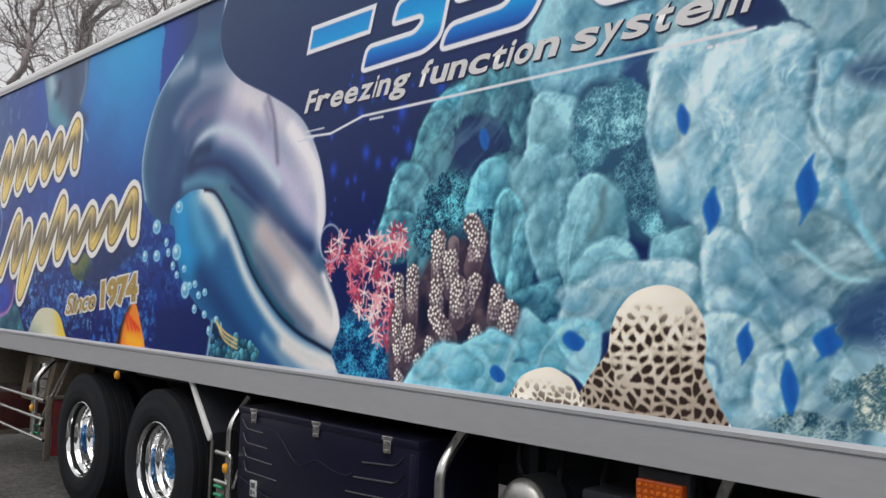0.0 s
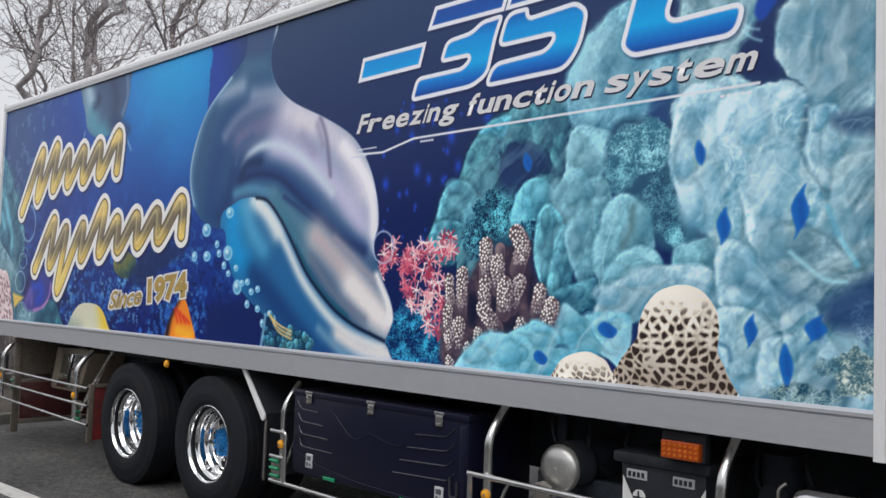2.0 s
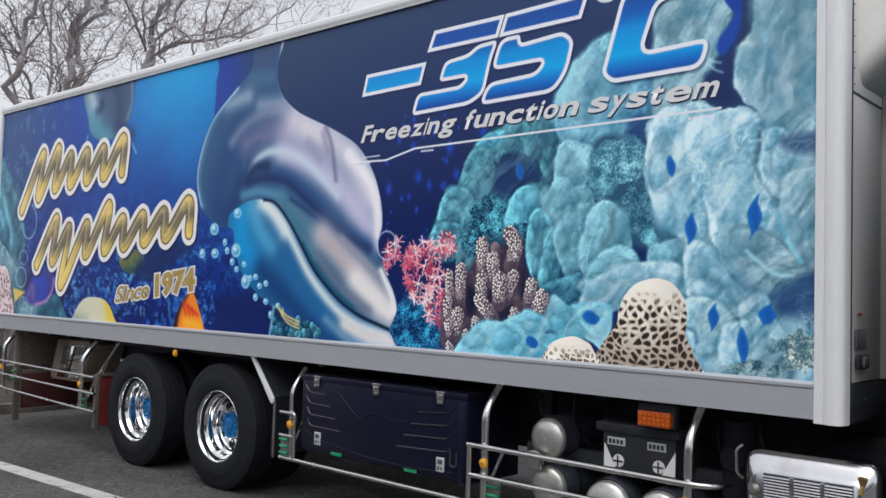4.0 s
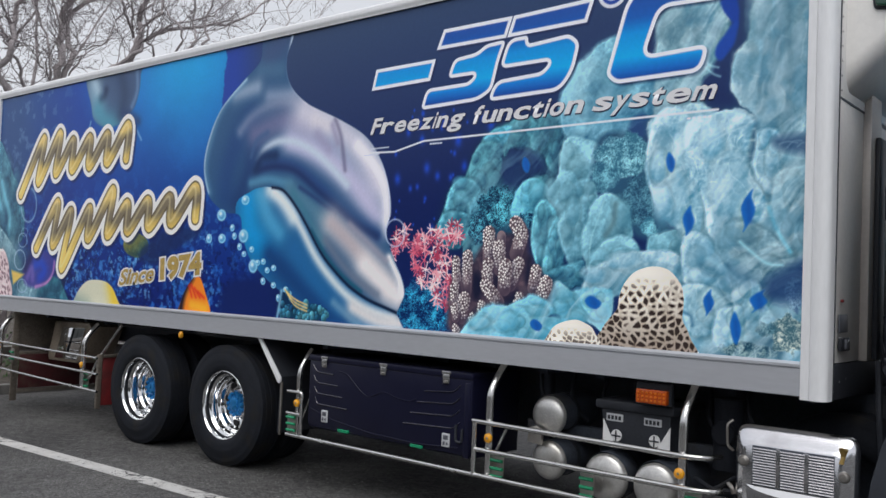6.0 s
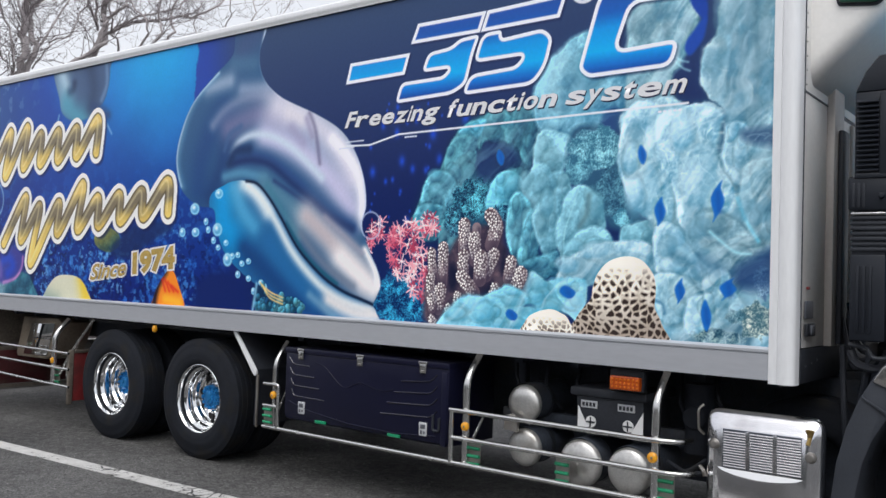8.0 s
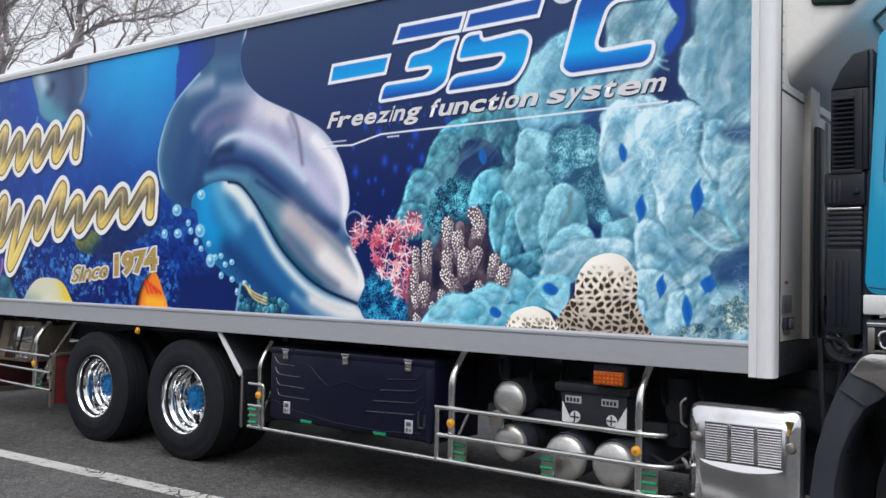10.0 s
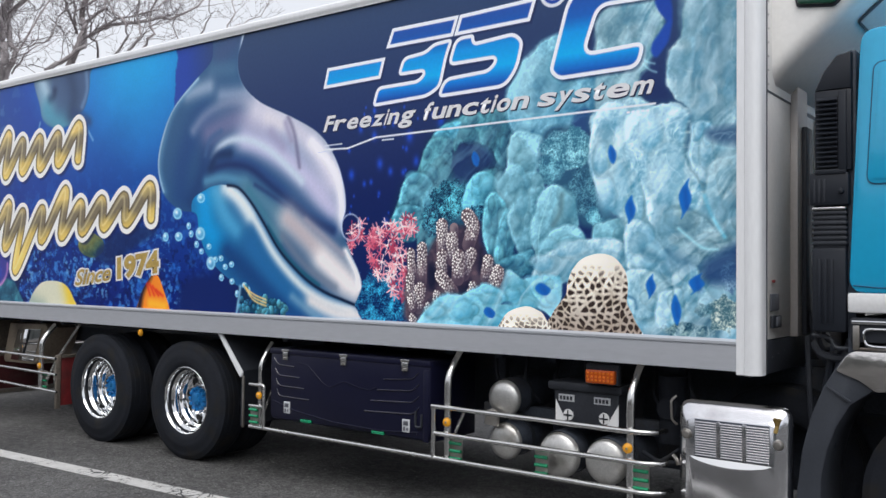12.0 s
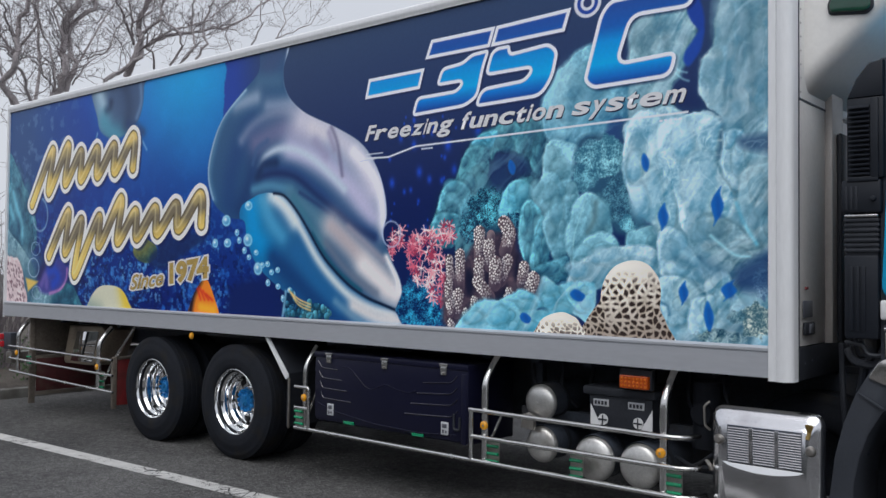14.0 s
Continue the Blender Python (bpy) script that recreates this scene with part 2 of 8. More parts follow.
# ---------------------------------------------------------------- the printed picture on the cargo box
# A vinyl print, so its picture is flat colour: it is painted here, shape over shape, on a fine sheet in the
# plane of the panel, and each shape of the picture becomes a piece of that sheet.
PX0, PX1, PZ0, PZ1, STEP = -4.215, 4.908, 1.297, 3.556, 0.0048
gx = np.concatenate([np.arange(PX0 - 0.06, 0.6, 0.0088), np.linspace(0.6, PX1 + 0.03, 1150)])   # finer towards the cab
gz = np.linspace(PZ0, PZ1, 520)
NX, NZ = len(gx), len(gz)
GX, GZ = np.meshgrid(gx, gz)
paint = np.zeros((NZ, NX, 3))
owner = np.zeros((NZ, NX), int)
rng = np.random.default_rng(7)


def value_noise(cell, seed, x=GX, z=GZ):
    g = np.random.default_rng(seed).random((int((PZ1 - PZ0 + 4) / cell) + 4, int((PX1 - PX0 + 4) / cell) + 4))
    u, v = (x - PX0 + 2) / cell, (z - PZ0 + 2) / cell
    i, j = u.astype(int), v.astype(int)
    f, h = u - i, v - j
    f, h = f * f * (3 - 2 * f), h * h * (3 - 2 * h)
    return ((g[j, i] * (1 - f) + g[j, i + 1] * f) * (1 - h) + (g[j + 1, i] * (1 - f) + g[j + 1, i + 1] * f) * h)


def fbm(cell, seed, octaves=4):
    total, amp, norm = 0, 1.0, 0
    for o in range(octaves):
        total = total + amp * value_noise(cell / 2 ** o, seed + o)
        norm += amp
        amp *= 0.55
    return total / norm


def window(x0, x1, z0, z1):
    a, b = np.searchsorted(gx, (x0, x1))
    c, d = np.searchsorted(gz, (z0, z1))
    return np.s_[max(c - 1, 0):d + 1, max(a - 1, 0):b + 1]


def lay(win, mask, colour, which=None):
    m = np.clip(mask, 0, 1)[..., None]
    paint[win] = paint[win] * (1 - m) + np.asarray(colour, float) * m
    if which is not None:
        owner[win] = np.where(np.clip(mask, 0, 1) > 0.5, which, owner[win])


def curve(points, closed=False, n=6):
    """A smooth curve through the given points."""
    p = np.array(points, float)
    k = len(p)
    out = []
    for i in range(k if closed else k - 1):
        q = [p[(i + d) % k] if closed else p[min(max(i + d, 0), k - 1)] for d in (-1, 0, 1, 2)]
        for t in np.arange(n) / n:
            out.append(0.5 * (2 * q[1] + (q[2] - q[0]) * t + (2 * q[0] - 5 * q[1] + 4 * q[2] - q[3]) * t * t
                              + (3 * q[1] - q[0] - 3 * q[2] + q[3]) * t ** 3))
    if not closed:
        out.append(p[-1])
    return np.array(out)


def reach(line, x, z, closed=False):
    """The distance to a line, and for a closed one also whether a point lies inside."""
    best = np.full(x.shape, 1e9)
    inside = np.zeros(x.shape, bool)
    k = len(line)
    for i in range(k if closed else k - 1):
        (ax, az), (bx, bz) = line[i], line[(i + 1) % k]
        dx, dz = bx - ax, bz - az
        t = np.clip(((x - ax) * dx + (z - az) * dz) / (dx * dx + dz * dz + 1e-12), 0, 1)
        best = np.minimum(best, (x - ax - t * dx) ** 2 + (z - az - t * dz) ** 2)
        if closed and az != bz:
            inside ^= ((az > z) != (bz > z)) & (x < dx * (z - az) / dz + ax)
    best = np.sqrt(best)
    return np.where(inside, -best, best) if closed else best


def bounds(line, pad):
    return window(line[:, 0].min() - pad, line[:, 0].max() + pad, line[:, 1].min() - pad, line[:, 1].max() + pad)


def stroke(points, width, colour, alpha=1.0, soft=True, clip=None, which=None, smooth=True):
    line = curve(points) if smooth else np.array(points, float)
    w = bounds(line, width * (2.2 if soft else 1) + 0.02)
    d = reach(line, GX[w], GZ[w])
    m = np.exp(-(d / width) ** 2) if soft else np.clip((width - d) / STEP + 0.5, 0, 1)
    m = m * alpha
    if clip is not None:
        m = m * clip[w]
    lay(w, m, colour, which)


def shape(points, colour, which=None, soft=STEP, smooth=True, alpha=1.0):
    line = curve(points, True) if smooth else np.array(points, float)
    w = bounds(line, 0.05)
    d = reach(line, GX[w], GZ[w], True)
    m = np.clip(0.5 - d / soft, 0, 1) * alpha
    full = np.zeros((NZ, NX))
    full[w] = m
    lay(w, m, colour, which)
    return full


wob_x, wob_z = fbm(0.25, 11, 5) - 0.5, fbm(0.25, 31, 5) - 0.5
grain = fbm(0.05, 51) - 0.5
fold = np.abs(fbm(0.16, 71) - 0.5) * 2
# drawn-out ripples of light that run down the pale reef
rip_u = GX + 0.35 * GZ + 0.35 * (fbm(0.3, 201, 3) - 0.5)
rip_v = GZ * 0.45 + 0.3 * (fbm(0.3, 221, 3) - 0.5)
ripple = np.abs(value_noise(0.05, 241, np.clip(rip_u, PX0 - 1.5, PX1 + 1.5), rip_v + 1.5) - 0.5) * 2
ripple = 0.6 * ripple + 0.4 * np.abs(value_noise(0.026, 251, np.clip(rip_u, PX0 - 1.5, PX1 + 1.5), rip_v + 1.5) - 0.5) * 2
caustic = np.exp(-(ripple / 0.12) ** 2)
# silky streaks that lean with the reef, and fine crumbs
silk_u = 0.83 * GX - 0.55 * GZ + 0.16 * (fbm(0.4, 301, 4) - 0.5)
silk_v = 0.22 * (0.55 * GX + 0.83 * GZ) + 0.10 * (fbm(0.3, 321, 3) - 0.5)
silk = sum(a * value_noise(c, 341 + i, np.clip(silk_u, PX0 - 1.5, PX1 + 1.5), np.clip(silk_v + 1.6, PZ0 - 1.5, PZ1 + 1.5))
           for i, (c, a) in enumerate([(0.07, 0.45), (0.034, 0.33), (0.017, 0.22)])) - 0.5
ridged = 0.5 - np.abs(fbm(0.075, 391, 4) - 0.5) * 5
mottle = np.clip((fbm(0.13, 381, 5) - 0.5) * 2.2, -0.6, 0.6)
crumb = np.clip((fbm(0.03, 361, 3) - 0.5) * 2.4, -0.5, 0.5)


def lobe(x, z, rx, rz, light, dark, which=None, veins=0.0, lift=0.0, alpha=1.0, wobble=0.35, soft=0.07, crease=0.0):
    """A rounded swelling of the picture's reef: pale towards the upper left, dark in its folds."""
    w = window(x - rx * 1.4, x + rx * 1.4, z - rz * 1.4, z + rz * 1.4)
    u = (GX[w] - x) / rx + wob_x[w] * wobble
    v = (GZ[w] - z) / rz + wob_z[w] * wobble
    if crease:
        lay(w, np.clip((1.22 - np.hypot(u - 0.07, v + 0.06)) / 0.26, 0, 1) * crease, np.asarray(dark, float) * 0.72)
    r2 = u * u + v * v
    h = np.sqrt(np.clip(1 - r2, 0.02, 1))
    n = 1 / np.sqrt(u * u + v * v + h * h)
    s = np.clip((-0.45 * u + 0.62 * v + 0.62 * h) * n, 0, 1)
    s = 0.06 + 0.78 * s ** 1.2 + 0.36 * grain[w] + 0.05 * crumb[w] + veins * (0.12 - 0.45 * fold[w] + 0.15 * caustic[w] + 1.05 * silk[w]) + lift
    rim = np.exp(-((np.sqrt(r2) - 0.90) / 0.085) ** 2) * 0.22
    s = np.clip(s + rim, 0, 1)[..., None]
    col = np.asarray(dark, float) * (1 - s) + np.asarray(light, float) * s
    lay(w, np.clip((1 - np.sqrt(r2)) / soft, 0, 1) * alpha, col, which)


def blob(points, light, dark, which=None, lift=0.0, rim=0.11, depth=0.2, tex=0.42, silky=0.0, crease=0.24, soft=0.018, knobs=8):
    """A swelling of the reef with its own outline: rounded, lit from the upper left, with smaller soft folds on it,
    a faint bright rim, and a dark crease behind it."""
    line = curve(points, True, 4)
    w = bounds(line, 0.12)
    x, z = GX[w] + 0.075 * wob_x[w] + 0.006 * grain[w], GZ[w] + 0.075 * wob_z[w] + 0.006 * crumb[w]
    d = reach(line, x, z, True)
    light, dark = np.asarray(light, float), np.asarray(dark, float)
    lay(w, np.exp(-(np.maximum(d, 0) / 0.030) ** 2) * crease, dark * 0.7)
    wide = float(-d.min())
    inner = np.clip(-d / min(depth, 0.95 * wide), 0, 1)
    down, across = np.gradient(d, gz[w[0]], gx[w[1]])
    steep = np.clip(1 - inner, 0, 1) ** 1.4
    s = 0.56 + 0.36 * steep * np.clip(0.72 * down - 0.5 * across, -0.9, 0.9) + 0.08 * inner
    s = s + tex * (0.80 * mottle[w] + 0.70 * grain[w] + 0.42 * crumb[w] + 0.30 * np.clip(ridged[w], -0.4, 0.5)) + lift
    s = s + silky * (0.85 * silk[w] + 0.20 * (caustic[w] - 0.3) - 0.26 * (fold[w] - 0.35))
    s = s + rim * np.exp(-((-d - 0.016) / 0.014) ** 2) * np.clip(0.55 - 0.6 * across - 0.15 * down, 0, 1)
    s = np.clip(s, 0, 1)[..., None]
    mask = np.clip(0.5 - d / soft, 0, 1)
    lay(w, mask, dark * (1 - s) + light * s, which)
    cx, cz, hx, hz = (line[:, 0].min() + line[:, 0].max()) / 2, (line[:, 1].min() + line[:, 1].max()) / 2, np.ptp(line[:, 0]) / 2, np.ptp(line[:, 1]) / 2
    for k in range(knobs):
        a, q, f = rng.random() * 6.283, 0.8 * math.sqrt(rng.random()), 0.24 + 0.30 * rng.random()
        px, pz, rx, rz = cx + hx * q * math.cos(a), cz + hz * q * math.sin(a), max(hx * f, 0.03), max(hz * f, 0.03)
        if reach(line, np.array([[px]]), np.array([[pz]]), True)[0, 0] > -0.35 * min(rx, rz):
            continue
        tone_ = 0.9 + 0.2 * rng.random()
        lobe(px, pz, rx, rz, light * tone_, dark * tone_, None, veins=0.5 * silky, lift=lift + 0.06, alpha=0.55, wobble=0.9, soft=0.36, crease=0.20)


def tuft(x, z, rx, rz, light, dark, count, size, which=None):
    """A bushy cluster of many small knobs."""
    w = window(x - rx, x + rx, z - rz, z + rz)
    r = np.sqrt(((GX[w] - x) / rx) ** 2 + ((GZ[w] - z) / rz) ** 2) + (grain[w]) * 0.6
    lay(w, np.clip((1 - r) / 0.15, 0, 1), np.asarray(dark) * 0.7, which)
    for i in range(count):
        a, q = rng.random() * 6.283, math.sqrt(rng.random())
        bx, bz = x + rx * q * math.cos(a), z + rz * q * math.sin(a)
        s = size * (0.6 + rng.random() * 0.9)
        k = rng.random()
        c = np.asarray(dark) * (1 - k) + np.asarray(light) * k
        lobe(bx, bz, s, s * (0.8 + 0.5 * rng.random()), c * 1.15, c * 0.45, None, wobble=0.6, alpha=0.9)


def bush(x, z, rx, rz, light, dark, which=None, cell=0.05, seed=400):
    """A crinkled cluster: pale crests over dark hollows, thinning out at its edge."""
    w = window(x - rx * 1.2, x + rx * 1.2, z - rz * 1.2, z + rz * 1.2)
    n, fine, norm = 0, 0, 0
    for o in range(5):
        turn, size = 0.6 + 1.1 * o, cell / 1.7 ** o
        u = x + (GX[w] - x) * math.cos(turn) - (GZ[w] - z) * math.sin(turn) + 0.05 * wob_x[w]
        v = z + (GX[w] - x) * math.sin(turn) + (GZ[w] - z) * math.cos(turn) + 0.05 * wob_z[w]
        layer = value_noise(size, seed + o, u, v)
        if o < 3:
            n, norm = n + layer * 0.7 ** o, norm + 0.7 ** o
        else:
            fine = fine + 0.5 * (1 - np.abs(layer - 0.5) * 2)
    n = n / norm
    r = np.sqrt(((GX[w] - x) / rx) ** 2 + ((GZ[w] - z) / rz) ** 2) + 0.9 * (n - 0.5)
    s = np.clip(0.5 + 1.9 * (n - 0.5) + 1.5 * (fine - 0.72), 0, 1)[..., None]
    lay(w, np.clip((1 - r) / 0.22, 0, 1), np.asarray(dark, float) * (1 - s) + np.asarray(light, float) * s, which)


# names of the picture's pieces
PIECES = ["sea", "curved_grey_form", "boulder_reef", "pale_reef", "honeycomb_mound", "white_mound", "finger_reef",
          "red_coral", "bushy_reef", "bubble", "blue_lozenge", "minus_sign", "digit_three", "digit_five",
          "degree_ring", "letter_c", "gold_flourish", "gold_band", "yellow_dome", "orange_dome", "dark_form", "underline"]
ID = {n: i for i, n in enumerate(PIECES)}

# --- open water
t = np.clip((GZ - 1.3) / 2.25, 0, 1)[..., None]
deep, high = np.array((12, 36, 108.0)), np.array((16, 66, 156.0))
paint[:] = deep * (1 - t) + high * t
glow = np.exp(-((GX + 0.40) / 1.15) ** 2 - ((GZ - 3.65) / 0.95) ** 2)[..., None]
paint[:] = paint * (1 - glow * 0.95) + np.array((20, 158, 216.0)) * glow * 0.95
paint += ((fbm(0.5, 5) - 0.5) * 22)[..., None] * np.array((0.4, 0.9, 1.0))
far = (np.clip((-2.3 - GX) / 1.3, 0, 1) * np.clip((GZ - 2.2) / 0.6, 0, 1))[..., None] * 0.75
paint[:] = paint * (1 - far) + np.array((40, 72, 112.0)) * far
speck = np.clip((fbm(0.08, 160, 4) - 0.60) * 9, 0, 1) * np.clip((-2.2 - GX) / 0.8, 0, 1) * np.clip((GZ - 2.3) / 0.4, 0, 1)
lay(np.s_[:, :], speck * 0.5, (96, 126, 166))
haze = np.clip((fbm(0.45, 180, 4) - 0.5) * 4, 0, 1) * np.clip((GZ - 2.4) / 0.8, 0, 1) * np.clip((0.2 - GX), 0, 1) * np.clip((GX + 2.4), 0, 1)
lay(np.s_[:, :], haze * 0.35, (34, 150, 214))
speck = np.clip((fbm(0.10, 90, 5) - 0.56) * 9, 0, 1) * np.clip((2.75 - GZ) / 1.0, 0, 1) * np.clip((0.6 - GX) / 0.4, 0, 1)
lay(np.s_[:, :], speck * 0.75, (40, 105, 190))
speck = np.clip((fbm(0.07, 120, 4) - 0.58) * 9, 0, 1) * np.clip((2.5 - GZ) / 1.0, 0, 1) * np.clip((0.6 - GX) / 0.4, 0, 1)
lay(np.s_[:, :], speck * 0.6, (10, 22, 75))

for cell, seed, edge, colour in ((0.05, 500, 0.56, (74, 146, 210)), (0.045, 520, 0.57, (8, 18, 66)), (0.035, 540, 0.60, (120, 180, 220))):
    speck = np.clip((fbm(cell, seed, 3) - edge) * 12, 0, 1) * np.clip((2.45 - GZ) / 0.7, 0, 1) * np.clip((0.6 - GX) / 0.4, 0, 1) * np.clip((fbm(0.4, seed + 7, 2) - 0.38) * 6, 0, 1)
    lay(np.s_[:, :], speck * 0.6, colour)

# --- dark water from the printed seam forward
seam = 0.13 + (fbm(0.12, 140) - 0.5) * 0.10 - 0.14 * np.clip((3.45 - GZ), 0, 1) + 0.55 * np.clip((2.45 - GZ) / 0.3, 0, 1)
night = np.clip((GX - seam) / 0.02, 0, 1)
top = np.clip((GZ - 2.2) / 1.3, 0, 1)[..., None]
dark_sea = np.array((16, 32, 84.0)) * (1 - top) + np.array((46, 66, 100.0)) * top
indigo = np.exp(-((GX - 0.2) / 0.35) ** 2)[..., None]
dark_sea = dark_sea * (1 - indigo) + np.array((30, 62, 150.0)) * indigo
lay(np.s_[:, :], night, dark_sea)
for i in range(46):
    bx, bz = 2.1 + rng.random() * 0.85, 1.75 + rng.random() * 1.0 + 0.2 * rng.random()
    s = 0.008 + 0.022 * rng.random() ** 2
    w = window(bx - 0.08, bx + 0.08, bz - 0.08, bz + 0.08)
    lay(w, 0.85 * np.exp(-((GX[w] - bx) / s) ** 2 - ((GZ[w] - bz) / (s * 1.4)) ** 2), (30, 76, 200))

# --- reef on the rear edge
blob([(-4.30, 3.12), (-4.01, 3.04), (-3.88, 2.89), (-3.75, 2.71), (-3.60, 2.56), (-3.49, 2.37), (-3.44, 2.07), (-3.53, 1.91), (-4.07, 1.80), (-4.30, 1.80)], (100, 164, 182), (24, 66, 98), ID["pale_reef"], silky=0.7, rim=0.05, crease=0.2, knobs=14)
for line_ in ([(-4.00, 2.60), (-3.95, 2.48), (-3.90, 2.38)], [(-3.86, 2.34), (-3.80, 2.22), (-3.80, 2.10)], [(-4.10, 2.45), (-4.02, 2.30)]):
    stroke(line_, 0.05, (122, 196, 214), 0.6)
blob([(-4.30, 2.20), (-4.12, 2.14), (-3.86, 1.97), (-3.64, 1.80), (-3.53, 1.60), (-3.40, 1.46), (-3.03, 1.44), (-2.81, 1.32), (-2.80, 1.20), (-4.30, 1.20)], (146, 184, 194), (48, 92, 118), ID["pale_reef"], silky=0.8, rim=0.08, knobs=10)
blob([(-2.92, 1.52), (-2.67, 1.53), (-2.50, 1.36), (-2.50, 1.20), (-3.10, 1.20)], (66, 130, 148), (20, 56, 88), ID["pale_reef"], silky=0.6, rim=0.04)
blob([(-4.30, 1.84), (-4.13, 1.83), (-3.93, 1.81), (-3.83, 1.69), (-3.76, 1.47), (-3.75, 1.20), (-4.30, 1.20)], (236, 222, 220), (168, 140, 146), ID["white_mound"], rim=0.05, crease=0.25, knobs=0)
for i in range(70):
    px, pz = -4.22 + 0.44 * rng.random(), 1.30 + 0.48 * rng.random()
    if px < -3.86 + 0.35 * (1.72 - pz):
        stroke([(px, pz), (px + 0.012, pz - 0.012)], 0.013, (118, 84, 94), 0.8)
shape([(-3.46, 1.56), (-3.35, 1.71), (-3.13, 1.85), (-2.75, 1.72), (-2.79, 1.58), (-2.93, 1.47), (-3.17, 1.41), (-3.40, 1.44)], (64, 62, 138), ID["dark_form"], 0.05, alpha=0.9)
stroke([(-3.40, 1.60), (-3.28, 1.74), (-3.12, 1.82)], 0.06, (26, 28, 76), 0.8)
stroke([(-3.18, 1.66), (-3.05, 1.68), (-2.97, 1.60), (-3.08, 1.52)], 0.07, (34, 70, 178), 0.85)
stroke([(-3.36, 1.52), (-3.26, 1.62), (-3.24, 1.50)], 0.05, (118, 100, 172), 0.7)
stroke([(-2.76, 1.70), (-2.79, 1.58), (-2.93, 1.47), (-3.17, 1.42)], 0.020, (192, 128, 186), 0.75)
shape([(-3.74, 1.59), (-3.43, 1.55), (-3.69, 1.43)], (216, 184, 96), ID["dark_form"], 0.03, smooth=False)
stroke([(-2.06, 3.13), (-2.10, 3.04), (-2.13, 2.96)], 0.014, (120, 160, 190), 0.8)
stroke([(-1.30, 3.06), (-1.22, 2.98), (-1.14, 2.88)], 0.014, (130, 168, 200), 0.8)

# --- rounded forms of the rear half
form = shape([(-2.19, 3.65), (-2.14, 3.48), (-2.06, 3.31), (-2.0, 3.15), (-1.79, 3.05), (-1.54, 3.06), (-1.4, 3.13), (-1.27, 3.2), (-1.19, 3.35), (-1.17, 3.5), (-1.18, 3.66), (-2.19, 3.71)], (62, 84, 118), ID["dark_form"], 0.03)
stroke([(-2.04, 3.63), (-2.01, 3.44), (-1.96, 3.3)], 0.16, (128, 160, 180), 0.85, clip=form)
stroke([(-2.02, 3.57), (-1.94, 3.43)], 0.07, (176, 198, 208), 0.7, clip=form)
stroke([(-1.87, 3.34), (-1.8, 3.37), (-1.78, 3.42)], 0.05, (34, 48, 78), 0.8, clip=form)
stroke([(-1.93, 3.23), (-1.79, 3.12), (-1.6, 3.07)], 0.13, (76, 142, 164), 0.9, clip=form)
stroke([(-1.5, 3.55), (-1.44, 3.34), (-1.5, 3.16)], 0.10, (44, 62, 92), 0.7, clip=form)
stroke([(-1.23, 3.56), (-1.22, 3.36), (-1.31, 3.21)], 0.03, (104, 136, 172), 0.7, clip=form)
stroke([(-1.46, 3.17), (-1.33, 3.13), (-1.2, 3.06)], 0.05, (40, 62, 104), 0.8)
dome = shape([(-2.33, 1.2), (-2.3, 1.36), (-2.12, 1.5), (-1.9, 1.53), (-1.68, 1.5), (-1.54, 1.38), (-1.5, 1.2)], (205, 203, 178), ID["yellow_dome"])
stroke([(-1.62, 1.5), (-1.53, 1.25)], 0.11, (222, 190, 60), 0.95, clip=dome)
stroke([(-2.3, 1.3), (-2.1, 1.25)], 0.10, (130, 150, 140), 0.7, clip=dome)
cone = shape([(-0.5, 1.2), (-0.44, 1.42), (-0.32, 1.56), (-0.22, 1.62), (-0.12, 1.5), (-0.03, 1.2)], (232, 130, 40), ID["orange_dome"])
stroke([(-0.48, 1.25), (-0.42, 1.45), (-0.3, 1.6)], 0.04, (22, 18, 36), 0.95, clip=cone)
for k in range(4):
    stroke([(-0.36 + 0.05 * k, 1.56 - 0.03 * k), (-0.3 + 0.06 * k, 1.42)], 0.016, (205, 48, 36), 0.8, clip=cone)
stroke([(-0.3, 1.35), (-0.1, 1.33)], 0.05, (245, 180, 50), 0.8, clip=cone)
lobe(-1.2, 1.88, 0.22, 0.12, (190, 165, 50), (40, 70, 60), None, alpha=0.8)
shape([(-1.15, 1.78), (-0.9, 1.7), (-0.5, 1.86), (-0.2, 1.98), (-0.4, 2.05), (-0.8, 2.0)], (20, 40, 86), None, 0.06, alpha=0.8)
shape([(0.12, 1.2), (0.16, 1.5), (0.4, 1.62), (0.72, 1.55), (0.78, 1.2)], (16, 34, 92), None, 0.10)

# --- boulder reef behind the digits: a ring of swellings round a dark hollow
TEAL, TEAL_DEEP = ((124, 210, 226), (24, 74, 104)), ((96, 168, 182), (20, 58, 88))
BRIGHT, GREY = ((128, 218, 236), (44, 118, 148)), ((154, 214, 228), (64, 124, 148))
blob([(2.48, 1.96), (2.54, 2.11), (2.61, 2.24), (2.73, 2.35), (2.81, 2.47), (2.88, 2.58), (2.99, 2.64), (3.11, 2.69), (3.30, 2.72), (3.47, 2.69), (3.52, 2.61), (3.48, 2.46), (3.43, 2.31), (3.32, 2.26), (3.25, 2.02), (2.88, 1.93)], *TEAL_DEEP, ID["boulder_reef"])
shape([(3.01, 2.52), (3.13, 2.55), (3.28, 2.50), (3.37, 2.40), (3.35, 2.32), (3.27, 2.28), (3.15, 2.23), (3.03, 2.28), (2.98, 2.41)], (26, 48, 92), None, 0.10, alpha=0.9)
